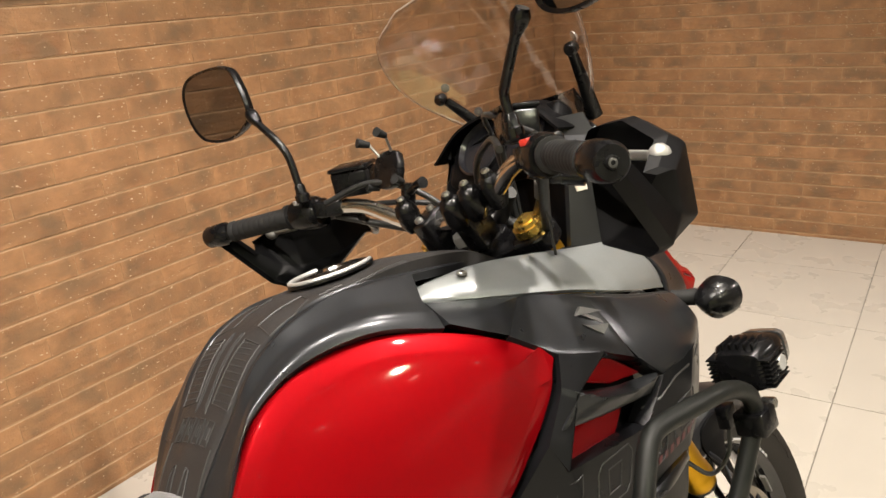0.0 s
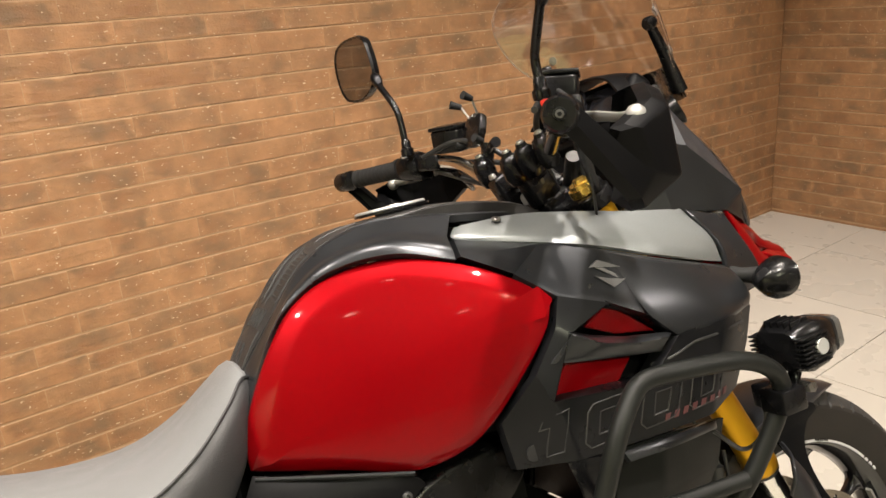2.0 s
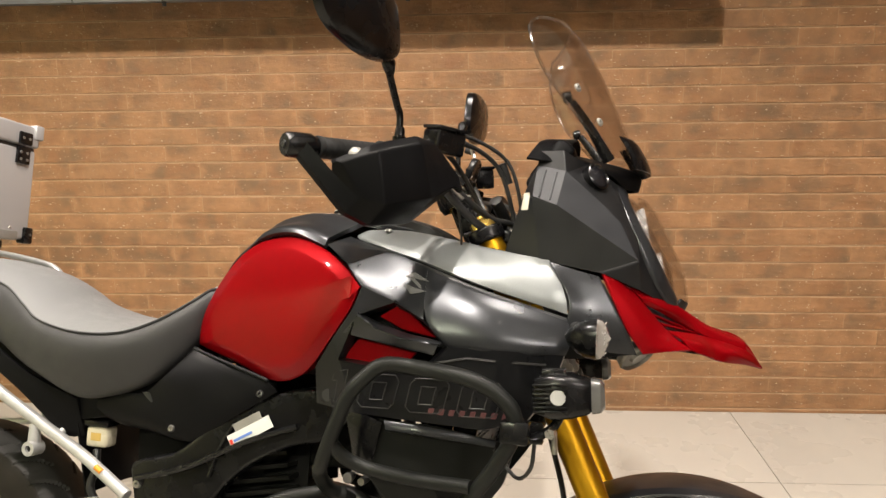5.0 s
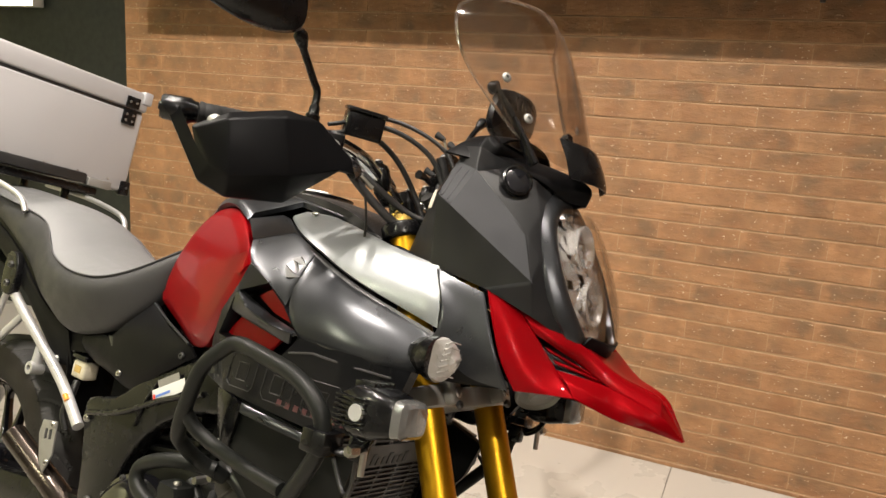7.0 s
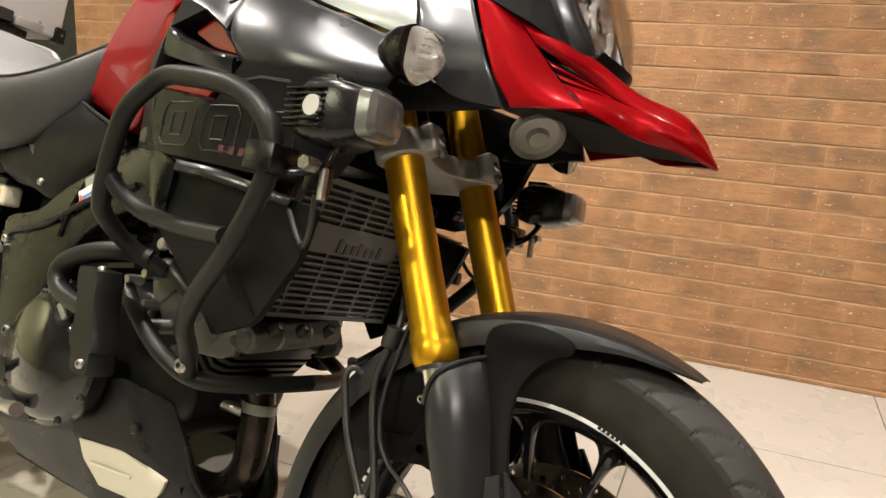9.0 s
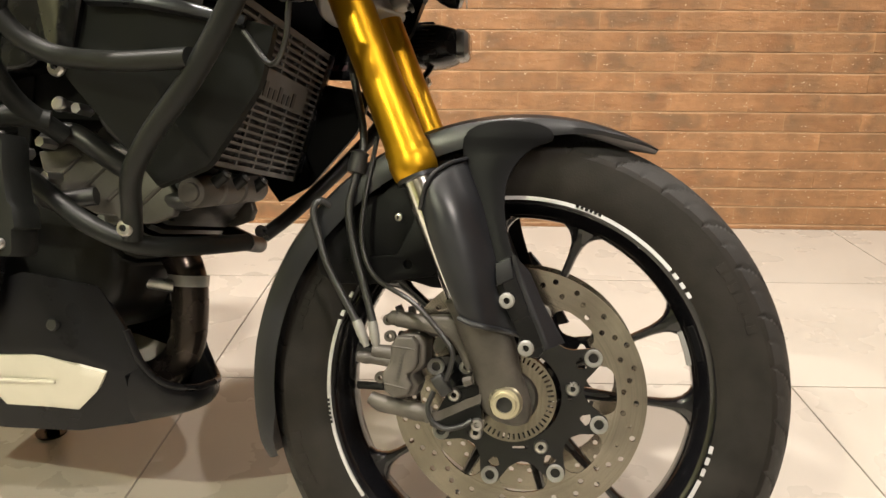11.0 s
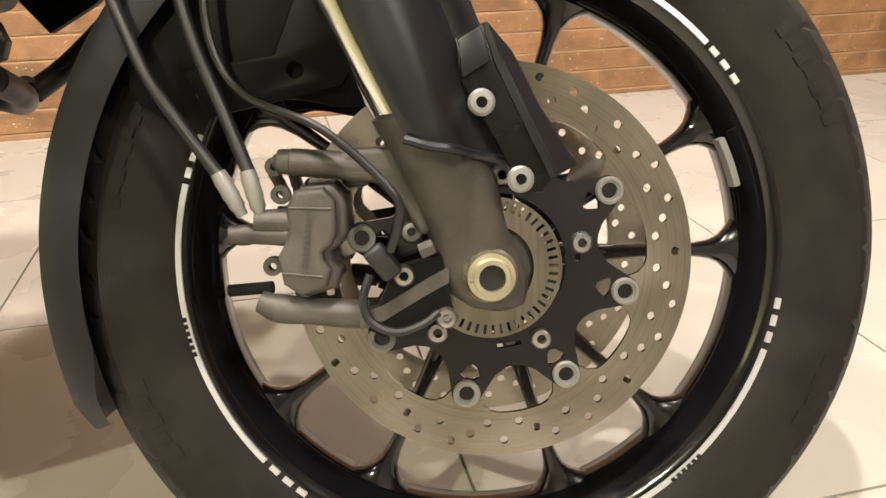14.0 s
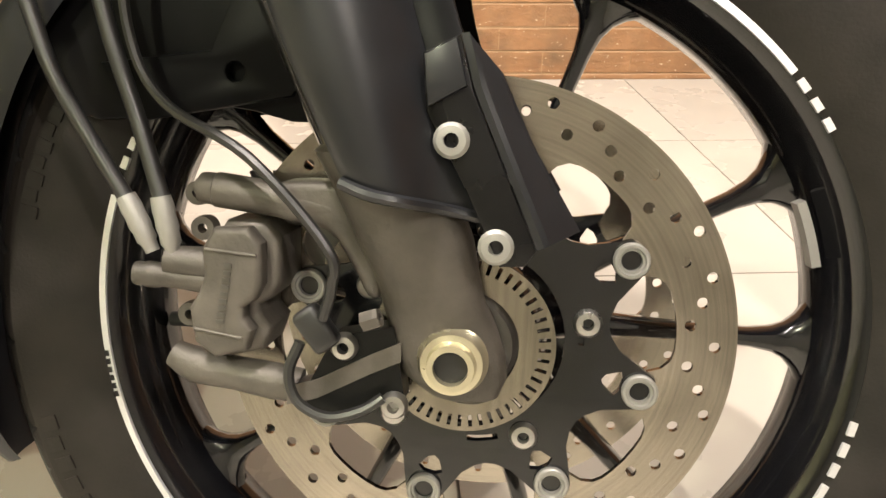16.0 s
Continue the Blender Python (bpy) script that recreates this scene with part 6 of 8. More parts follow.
hb = new("handlebar")
hb.parent = bike
tagged(hb, "silver tubular handlebar with black controls")
BARL = [(-0.425, 0.0, 1.170), (-0.425, 0.050, 1.172), (-0.432, 0.100, 1.192), (-0.446, 0.160, 1.226), (-0.470, 0.220, 1.238), (-0.510, 0.280, 1.234), (-0.620, 0.428, 1.218)]
part("bar", tube([(x, -y, z) for x, y, z in reversed(BARL)] + BARL[1:4] + [tuple(TURN @ V(*p)) for p in BARL[4:]], 0.0125, 16), CHROME, hb, "brushed silver bar")
for s in (1, -1):
    made = set(hb.children)
    a, b = V(-0.520, -0.292 * s, 1.233), V(-0.595, -0.393 * s, 1.222)
    d = (b - a).normalized()
    L = (b - a).length
    prof = [(0.013, 0), (0.0215, 0.0), (0.0215, 0.006), (0.0165, 0.008)]
    for k in range(9):
        h = 0.014 + k * (L - 0.026) / 9
        prof += [(0.0168, h), (0.0176, h + 0.003), (0.0176, h + 0.009), (0.0168, h + 0.012)]
    prof += [(0.0185, L - 0.008), (0.0185, L - 0.002), (0.013, L)]
    part("grip", lathe(prof, a, d, 24), GRIP, hb, "black ribbed rubber grip")
    part("bar_end", lathe([(0, 0.058), (0.006, 0.058), (0.007, 0.055), (0.0165, 0.055), (0.0195, 0.050), (0.0205, 0.026), (0.0205, 0.012), (0.0170, 0.006), (0.0165, 0.0), (0, 0)], b, d, 32, closed=False), SATIN, hb, "black bar-end weight")
    bolt(b + d * 0.0555, d, 0.0055, hb, DARKBOLT, 0.003)
    # switch housing
    sw = V(-0.500, -0.262 * s, 1.235)
    part("switch_housing", lathe([(0.012, -0.025), (0.024, -0.024), (0.027, -0.015), (0.027, 0.015), (0.024, 0.026), (0.012, 0.027)], sw, d, 24), SATIN, hb)
    part("switch_box", box(-0.022, 0.020, -0.018, 0.018, -0.030, 0.020, 0.006, None, 3), SATIN, hb).matrix_basis = Matrix.Translation(sw + V(0.012, 0.0, 0.002)) @ Matrix.Rotation(radians(-55 * -s), 4, "Z")
    part("switch_button", box(-0.006, 0.006, -0.006, 0.006, -0.004, 0.004, 0.0015), REDPART if s == 1 else SILVERTUBE, hb).matrix_basis = Matrix.Translation(sw + V(-0.018, 0.004 * s, 0.020))
    # lever
    part("lever", tube([(-0.452, -0.225 * s, 1.232), (-0.448, -0.265 * s, 1.226), (-0.472, -0.335 * s, 1.214), (-0.512, -0.408 * s, 1.206)], [0.010, 0.009, 0.0075, 0.007], 12, flat=0.7), CASTGREY, hb, "silver lever")
    part("lever_ball", lathe([(0, -0.0125), (0.006, -0.011), (0.011, -0.006), (0.0125, 0), (0.011, 0.006), (0.006, 0.011), (0, 0.0125)], (-0.517, -0.418 * s, 1.205), "z", 20, closed=False), CASTGREY, hb, "round lever end")
    part("lever_perch", box(-0.025, 0.025, -0.02, 0.02, -0.014, 0.014, 0.005, None, 3), SATIN, hb).matrix_basis = Matrix.Translation((-0.472, -0.225 * s, 1.238)) @ Matrix.Rotation(radians(50 * s), 4, "Z")
    # reservoirs
    part("reservoir", box(-0.032, 0.032, -0.024, 0.024, -0.020, 0.022, 0.005, None, 3), SATIN, hb, "black fluid reservoir").matrix_basis = Matrix.Translation((-0.440, -0.185 * s, 1.275)) @ Matrix.Rotation(radians(52 * s), 4, "Z") @ Matrix.Rotation(radians(10), 4, "X")
    part("reservoir_cap", box(-0.034, 0.034, -0.026, 0.026, 0.022, 0.029, 0.003), SATIN, hb).matrix_basis = Matrix.Translation((-0.440, -0.185 * s, 1.275)) @ Matrix.Rotation(radians(52 * s), 4, "Z") @ Matrix.Rotation(radians(10), 4, "X")
    part("sight_glass", lathe([(0, 0.003), (0.008, 0.003), (0.009, 0), (0, 0)], (-0.462, -0.200 * s, 1.272), (-0.75, -0.6 * s, 0), 16, closed=False), CASTGREY, hb)
    if s == -1:
        follow(hb, made)
# clamps over the bar
for y in (-0.042, 0.042):
    part("bar_clamp", box(-0.024, 0.024, -0.018, 0.018, -0.045, 0.022, 0.006, None, 3), SATIN, hb).matrix_basis = Matrix.Translation((-0.425, y, 1.170)) @ Matrix.Rotation(radians(-25), 4, "Y")
    for dx in (-0.016, 0.016):
        bolt((-0.425 + dx * 0.9 - 0.009, y, 1.191 - dx * -0.4), (-0.42, 0, 0.9), 0.0065, hb, BOLT, 0.006)
part("clamp_bridge", box(-0.03, 0.03, -0.06, 0.06, -0.07, -0.03, 0.008, None, 3), SATIN, hb).matrix_basis = Matrix.Translation((-0.412, 0, 1.165)) @ Matrix.Rotation(radians(-25), 4, "Y")
# cables
for pts, r in (
    ([(-0.462, -0.225, 1.250), (-0.420, -0.150, 1.285), (-0.360, -0.080, 1.255), (-0.330, -0.045, 1.170), (-0.320, -0.03, 1.08)], 0.0045),
    ([(-0.470, -0.235, 1.262), (-0.430, -0.130, 1.305), (-0.350, -0.060, 1.275), (-0.318, -0.045, 1.20), (-0.310, -0.03, 1.10)], 0.0038),
    ([(-0.452, -0.215, 1.225), (-0.400, -0.160, 1.180), (-0.360, -0.110, 1.150), (-0.315, -0.065, 1.135), (-0.30, -0.04, 1.05)], 0.0060),
    ([(-0.455, -0.220, 1.220), (-0.410, -0.170, 1.165), (-0.370, -0.130, 1.130), (-0.325, -0.085, 1.115), (-0.30, -0.05, 1.03)], 0.0075),
    ([(-0.420, -0.180, 1.20), (-0.405, -0.165, 1.13), (-0.402, -0.155, 1.07)], 0.0022),
    ([(-0.455, 0.22, 1.235), (-0.39, 0.13, 1.215), (-0.34, 0.06, 1.175), (-0.315, 0.03, 1.08)], 0.0050),
    ([(-0.462, 0.225, 1.225), (-0.40, 0.12, 1.17), (-0.35, 0.05, 1.14), (-0.32, 0.02, 1.05)], 0.0060),
):
    part("cable", tube(pts, r, 10), HOSE, hb, "black control cable")
part("cable_sleeve", tube([(-0.352, -0.068, 1.262), (-0.338, -0.055, 1.225)], 0.008, 12), HOSE, hb)
part("banjo_fitting", tube([(-0.425, -0.185, 1.200), (-0.405, -0.162, 1.180)], 0.0075, 12), BOLT, hb)
part("loom", tube([(-0.36, -0.07, 1.19), (-0.34, 0.0, 1.14), (-0.36, 0.07, 1.17), (-0.33, 0.09, 1.10)], 0.012, 12), HOSE, hb)
part("loom", tube([(-0.37, 0.02, 1.20), (-0.35, 0.0, 1.16), (-0.32, -0.05, 1.13)], 0.010, 12), HOSE, hb)
for x, y, z in ((-0.452, -0.082, 1.196), (-0.436, -0.112, 1.204), (-0.462, -0.052, 1.188), (-0.448, 0.062, 1.196)):
    part("mount_knob", lathe([(0, 0.030), (0.008, 0.030), (0.0095, 0.024), (0.015, 0.020), (0.018, 0.010), (0.018, -0.012), (0.012, -0.026), (0, -0.026)], (x, y, z), (-0.35, -0.15, 0.92), 20, closed=False), SATIN, hb, "black clamp knob on the bar")
    bolt(V(x, y, z) + V(-0.35, -0.15, 0.92).normalized() * 0.0298, (-0.35, -0.15, 0.92), 0.0062, hb, BOLT, 0.004)
part("cable", tube([(-0.50, -0.20, 1.255), (-0.455, -0.150, 1.270), (-0.43, -0.09, 1.245), (-0.40, -0.05, 1.19), (-0.37, -0.03, 1.13)], 0.005, 10), HOSE, hb)
part("cable", tube([(-0.50, 0.19, 1.25), (-0.46, 0.12, 1.262), (-0.43, 0.06, 1.235), (-0.40, 0.02, 1.185), (-0.37, 0.0, 1.13)], 0.005, 10), HOSE, hb)
# ignition switch
part("ignition", lathe([(0, 0.010), (0.012, 0.010), (0.014, 0.004), (0.019, 0.002), (0.020, -0.02), (0, -0.02)], (-0.345, 0.0, 1.155), (-0.42, 0, 0.9), 24, closed=False), SATIN, hb)

# knuckle guards
for s in (1, -1):
    kg = new("knuckle_guard")
    kg.parent = bike
    tagged(kg, "matte black plastic knuckle guard round the grip")
    KV = dict(tl=(-0.478, -0.428, 1.210), tr=(-0.430, -0.366, 1.236), br=(-0.414, -0.345, 1.152), bl=(-0.466, -0.416, 1.130), o=(-0.534, -0.441, 1.190), rt=(-0.426, -0.300, 1.250), rb=(-0.398, -0.274, 1.182), re=(-0.392, -0.236, 1.186), rf=(-0.396, -0.240, 1.206),
              ib=(-0.506, -0.420, 1.142), so=(-0.528, -0.416, 1.116), b1=(-0.500, -0.384, 1.102), b2=(-0.462, -0.300, 1.116), tl2=(-0.490, -0.418, 1.222), tr2=(-0.443, -0.356, 1.249), o2=(-0.545, -0.430, 1.197), xm=(-0.545, -0.424, 1.172), xi=(-0.604, -0.428, 1.232), xo=(-0.606, -0.432, 1.204))
    part("shell", facets(KV, ("tl tr br bl", "o tl bl ib", "tr rt rf rb br", "rf re rb", "bl br b2 b1", "br rb b2", "ib bl b1 so", "xi xm ib so xo", "o ib xm", "tl tl2 tr2 tr", "tr tr2 rt", "o o2 tl2 tl"), s, 0.004, 2, 0.0, (-0.012, 0.010 * s, -0.001)), MATTE, kg, sharp=25)
    part("bracket", tube([(-0.398, -0.235 * s, 1.186), (-0.412, -0.205 * s, 1.196), (-0.440, -0.185 * s, 1.215)], 0.010, 12, flat=0.6), SATIN, kg)
    if s == -1:
        follow(kg, set())

# mirrors
for s in (1, -1):
    mi = new("rear_view_mirror")
    mi.parent = bike
    tagged(mi, "black rear-view mirror on a bent stem")
    low = 0.036 if s == 1 else 0.0
    part("stem_base", lathe([(0, 0), (0.0115, 0), (0.0125, 0.005), (0.0125, 0.012), (0.0095, 0.015), (0.0088, 0.026), (0.007, 0.030), (0, 0.030)], (-0.508, -0.236 * s, 1.262), (0.02, -0.02 * s, 1), 20, closed=False), SATIN, mi, "black collar of the stem")
    part("stem", tube([(-0.508, -0.237 * s, 1.285), (-0.509, -0.238 * s, 1.335 - low * 0.6), (-0.512, -0.250 * s, 1.366 - low), (-0.517, -0.288 * s, 1.412 - low), (-0.515, -0.298 * s, 1.424 - low)], 0.0064, 14), SATIN, mi)
    part("neck", lathe([(0, 0), (0.007, 0), (0.011, 0.012), (0.012, 0.022), (0.008, 0.030), (0, 0.030)], (-0.516, -0.284 * s, 1.408 - low), (0, -0.62 * s, 0.78), 18, closed=False), SATIN, mi)
    edge = [(0.308, 1.436), (0.316, 1.492), (0.336, 1.518), (0.39, 1.532), (0.46, 1.538), (0.500, 1.528), (0.518, 1.500), (0.513, 1.458), (0.490, 1.428), (0.45, 1.412), (0.39, 1.404), (0.335, 1.412)]
    edge = [(y, z - low) for y, z in edge]
    ring = [V(0, -y * s, z) for y, z in edge]
    ring = spline(ring, 4, True)
    c = sum(ring, V(0, 0, 0)) / len(ring)
    def lay(f, x):
        return [V(x, c.y + (p.y - c.y) * f, c.z + (p.z - c.z) * f) for p in ring]
    tilt = Matrix.Translation((-0.535 if s == 1 else -0.512, c.y, c.z)) @ Matrix.Rotation(radians(-18 if s == 1 else 0), 4, "Z") @ Matrix.Translation((0.512, -c.y, -c.z))
    sh = loft([lay(0.93, -0.512), lay(1.0, -0.516), lay(1.02, -0.510), lay(0.98, -0.500), lay(0.82, -0.492), lay(0.45, -0.486), lay(0.1, -0.484)], caps=True)
    part("shell", turned(sh, tilt), SATIN, mi, "black mirror housing")
    gl = loft([lay(0.94, -0.5135), lay(0.94, -0.5125)], caps=True)
    part("mirror_glass", turned(gl, tilt), MIRROR, mi, "mirror glass", sharp=20)

# telephone holder
ph = new("phone_holder")
ph.parent = bike
tagged(ph, "black sprung phone holder on the bar")
part("ball_arm", tube([(-0.432, 0.075, 1.185), (-0.440, 0.062, 1.215), (-0.436, 0.055, 1.245)], [0.013, 0.010, 0.013], 14), SATIN, ph)
part("clamp_screw", tube([(-0.440, 0.060, 1.228), (-0.445, 0.030, 1.238), (-0.447, 0.010, 1.240)], [0.006, 0.006, 0.009], 12), SATIN, ph)
part("cradle", plate([rounded([(-0.020, -0.028), (0.020, -0.028), (0.030, 0.0), (0.020, 0.028), (-0.020, 0.028), (-0.030, 0.0)], 3)], 0.014, 0.003, Matrix.Translation((-0.440, 0.085, 1.272)) @ Matrix.Rotation(radians(-70), 4, "Y"), 2), SATIN, ph)
for dy, dz in ((-0.02, 0.045), (0.024, 0.040), (-0.028, -0.020), (0.030, -0.020)):
    a = V(-0.437, 0.085 + dy * 0.7, 1.272 + dz * 0.6)
    b = V(-0.445, 0.085 + dy, 1.272 + dz * 1.15)
    part("spring_arm", tube([a, b], 0.0022, 8), BOLT, ph)
    part("rubber_tip", tube([b, b + V(-0.018, dy * 0.2, 0.008)], [0.005, 0.0075], 12), GRIP, ph)

# -- seat and tail --
seat = new("seat")
seat.parent = bike
tagged(seat, "two-tone grey and charcoal stepped seat")
SEAT = [(-1.80, 0.095, 1.046, 1.026, 0.100, 0.99), (-1.72, 0.115, 1.044, 1.014, 0.118, 0.970), (-1.62, 0.125, 1.038, 1.002, 0.128, 0.942), (-1.50, 0.130, 1.030, 0.992, 0.138, 0.897), (-1.41, 0.128, 1.012, 0.974, 0.142, 0.850),
        (-1.345, 0.142, 0.985, 0.936, 0.152, 0.815), (-1.29, 0.157, 0.950, 0.906, 0.158, 0.790), (-1.19, 0.172, 0.922, 0.888, 0.160, 0.752), (-1.09, 0.170, 0.918, 0.892, 0.156, 0.768), (-1.02, 0.146, 0.944, 0.920, 0.138, 0.802),
        (-0.965, 0.112, 0.984, 0.962, 0.110, 0.862), (-0.938, 0.086, 1.004, 0.988, 0.090, 0.910), (-0.922, 0.064, 1.000, 0.986, 0.070, 0.945)]
top_rows = [[(x, f * w, zs + (zt - zs) * (1 - abs(f) ** 2.4)) for x, w, zt, zs, *_ in SEAT] for f in (-1, -0.8, -0.5, 0, 0.5, 0.8, 1)]
part("seat_top", quilt(top_rows, n=64, m=28, thick=0.02, edge=0.001), SEATTOP, seat, "light grey seat top")
for s in (1, -1):
    rows = [[(x, -w * s, zs) for x, w, zt, zs, wb, zb in SEAT], [(x, -(w + 0.010) * s, zs * 0.8 + zb * 0.2) for x, w, zt, zs, wb, zb in SEAT],
            [(x, -((w + wb) / 2 + 0.010) * s, (zs + zb) / 2) for x, w, zt, zs, wb, zb in SEAT], [(x, -(wb - 0.004) * s, zs * 0.12 + zb * 0.88) for x, w, zt, zs, wb, zb in SEAT], [(x, -(wb - 0.025) * s, zb) for x, w, zt, zs, wb, zb in SEAT]]
    part("seat_side", quilt(rows, n=64, m=18, thick=0.02, edge=0.001), SEATSIDE, seat, "charcoal grained seat side")
    seam = [(x, -(w + 0.001) * s, zs + 0.001) for x, w, zt, zs, *_ in SEAT]
    part("seam", tube(seam, 0.0022, 6, n=5), SEATSIDE, seat)
part("subframe_cover", loft([[V(x, f * (wb - q), z) for f, q, z in ((-1, 0.034, zb + 0.03), (-1, 0.040, zb - 0.045), (1, 0.040, zb - 0.045), (1, 0.034, zb + 0.03))] for x, w, zt, zs, wb, zb in SEAT[:-2]]), MATTE, seat, "black cover under the seat")
part("seat_base", loft([[V(x, f * (wb - 0.03), zb + 0.02) for f in (-1, -0.3, 0.3, 1)] + [V(x, f * (w - 0.03), zs - 0.01) for f in (1, 0.3, -0.3, -1)] for x, w, zt, zs, wb, zb in SEAT]), MATTE, seat)
quilts("side_cover", [
    [(-1.200, -0.115, 0.742), (-1.10, -0.130, 0.768), (-1.040, -0.138, 0.776), (-0.995, -0.140, 0.815), (-0.952, -0.112, 0.874)],
    [(-1.165, -0.118, 0.728), (-1.08, -0.136, 0.738), (-1.000, -0.146, 0.750), (-0.93, -0.150, 0.800), (-0.860, -0.140, 0.846)],
    [(-1.130, -0.118, 0.712), (-1.05, -0.135, 0.715), (-0.970, -0.146, 0.712), (-0.86, -0.155, 0.760), (-0.768, -0.158, 0.822)],
    [(-1.100, -0.112, 0.700), (-1.02, -0.130, 0.698), (-0.925, -0.142, 0.690), (-0.83, -0.152, 0.748), (-0.746, -0.154, 0.802)],
], MATTE, bike, "black plastic side cover under the seat", thick=0.008, edge=0.002, n=26)
for s in (1, -1):
    # edge highlight of the side cover, modelled as a strip in paler grey
    part("cover_lip", tube([(-0.950, -0.114 * s, 0.868), (-0.858, -0.143 * s, 0.848), (-0.762, -0.161 * s, 0.824)], 0.0042, 8, flat=0.6), COWLGREY, bike, "paler strip for the highlight on the side cover's top edge")
quilts("cover_facet", [[(-1.045, -0.1405, 0.777), (-1.02, -0.143, 0.776)], [(-0.972, -0.148, 0.714), (-0.968, -0.1485, 0.712)]], GUN, bike, thick=0.004, m=5, n=5)
for s in (1, -1):
    bolt((-0.777, -0.158 * s, 0.797), (0, -s, 0.1), 0.007, bike, DARKBOLT)
    bolt((-0.966, -0.148 * s, 0.713), (0, -s, 0.1), 0.007, bike, BOLT)
quilts("tail_panel", [
    [(-1.75, -0.125, 0.972), (-1.60, -0.130, 0.930), (-1.48, -0.138, 0.886), (-1.33, -0.142, 0.800), (-1.20, -0.135, 0.748)],
    [(-1.75, -0.125, 0.930), (-1.60, -0.132, 0.885), (-1.48, -0.140, 0.838), (-1.36, -0.142, 0.772), (-1.285, -0.134, 0.715), (-1.235, -0.118, 0.668), (-1.19, -0.112, 0.672)],
], MATTE, bike, "black tail panel", thick=0.008, m=8)

# -- frame, rack, rear brake parts --
for s in (1, -1):
    spar = [(-0.886, 0.720), (-0.743, 0.800), (-0.655, 0.815), (-0.575, 0.816), (-0.600, 0.760), (-0.653, 0.716), (-0.708, 0.704), (-0.80, 0.655), (-0.865, 0.585), (-0.90, 0.50), (-0.915, 0.42), (-0.99, 0.40), (-1.02, 0.50), (-1.045, 0.595), (-1.045, 0.640), (-0.96, 0.665)]
    part("frame_spar", plate([rounded(spar, 3)], 0.045, 0.008, side_plane(-0.125 * s), 2), SATIN, bike, "black alloy frame spar")
    part("frame_rib", tube([(-1.035, -0.150 * s, 0.610), (-0.92, -0.153 * s, 0.645), (-0.80, -0.153 * s, 0.705), (-0.70, -0.151 * s, 0.742)], 0.006, 8), SATIN, bike)
    part("weld_bead", tube([(-0.83, -0.150 * s, 0.735), (-0.86, -0.150 * s, 0.68), (-0.875, -0.150 * s, 0.63)], 0.004, 8), SATIN, bike)
    bolt((-1.030, -0.149 * s, 0.600), (0, -s, 0), 0.009, bike, BOLT, 0.006)
    bolt((-0.965, -0.149 * s, 0.445), (0, -s, 0), 0.010, bike, DARKBOLT, 0.006)
    rk = new("luggage_rack")
    rk.parent = bike
    tagged(rk, "silver tubular luggage rack")
    m = lambda pts: [(x, y * s, z) for x, y, z in pts]
    part("main_rail", tube(m([(-1.480, -0.140, 0.806), (-1.390, -0.135, 0.750), (-1.310, -0.131, 0.706), (-1.240, -0.130, 0.670), (-1.160, -0.136, 0.632), (-1.050, -0.152, 0.575)]), 0.0118, 16), SILVERTUBE, rk)
    part("lower_rail", tube(m([(-1.388, -0.136, 0.747), (-1.425, -0.138, 0.711), (-1.462, -0.140, 0.674), (-1.510, -0.144, 0.630)]), 0.0088, 14), SILVERTUBE, rk)
    part("rear_strut", tube(m([(-1.474, -0.140, 0.800), (-1.486, -0.141, 0.757), (-1.500, -0.142, 0.700), (-1.514, -0.144, 0.636)]), 0.0080, 12), SILVERTUBE, rk)
    part("brace", tube(m([(-1.247, -0.126, 0.668), (-1.228, -0.104, 0.692), (-1.206, -0.085, 0.722)]), 0.0085, 12), SILVERTUBE, rk)
    part("lower_rail", tube(m([(-1.500, -0.146, 0.640), (-1.60, -0.170, 0.625), (-1.80, -0.20, 0.60)]), 0.009, 12), SILVERTUBE, rk)
    part("boss_web", tube(m([(-1.296, -0.131, 0.690), (-1.294, -0.131, 0.650)]), [0.010, 0.013], 12), SILVERTUBE, rk)
    part("boss", lathe([(0.006, 0.002), (0.007, 0.018), (0.0145, 0.018), (0.0155, 0.014), (0.0155, -0.014), (0.006, -0.014)], (-1.293, -0.131 * s, 0.640), (0, -s, 0), 22), SILVERTUBE, rk)
    part("boss_rubber", lathe([(0, 0.012), (0.0065, 0.012), (0.0065, -0.01), (0, -0.01)], (-1.293, -0.131 * s, 0.640), (0, -s, 0), 14, closed=False), HOSE, rk)
    part("tail_bracket", plate([rounded([(-1.490, 0.876), (-1.455, 0.884), (-1.432, 0.846), (-1.434, 0.792), (-1.462, 0.780), (-1.488, 0.796)], 3)], 0.020, 0.004, side_plane(-0.146 * s), 2), SATIN, rk, "black bracket under the tail")
    bolt((-1.462, -0.157 * s, 0.854), (0, -s, 0), 0.0085, rk, DARKBOLT, 0.005)
    bolt((-1.462, -0.157 * s, 0.808), (0, -s, 0), 0.0085, rk, DARKBOLT, 0.005)
    part("small_sticker", tube(m([(-1.128, -0.149, 0.622), (-1.112, -0.151, 0.614)]), 0.006, 10), ORANGE, rk, "small orange sticker")
    part("grab_rail", tube([(-1.49, -0.140 * s, 0.985), (-1.515, -0.145 * s, 1.015), (-1.58, -0.150 * s, 1.034), (-1.74, -0.150 * s, 1.055), (-1.90, -0.12 * s, 1.065)], 0.009, 14, flat=0.8), SILVERTUBE, rk, "silver passenger grab rail")
    hp = [(-1.155, 0.560), (-1.105, 0.570), (-1.095, 0.500), (-1.115, 0.455), (-1.135, 0.470), (-1.160, 0.530)]
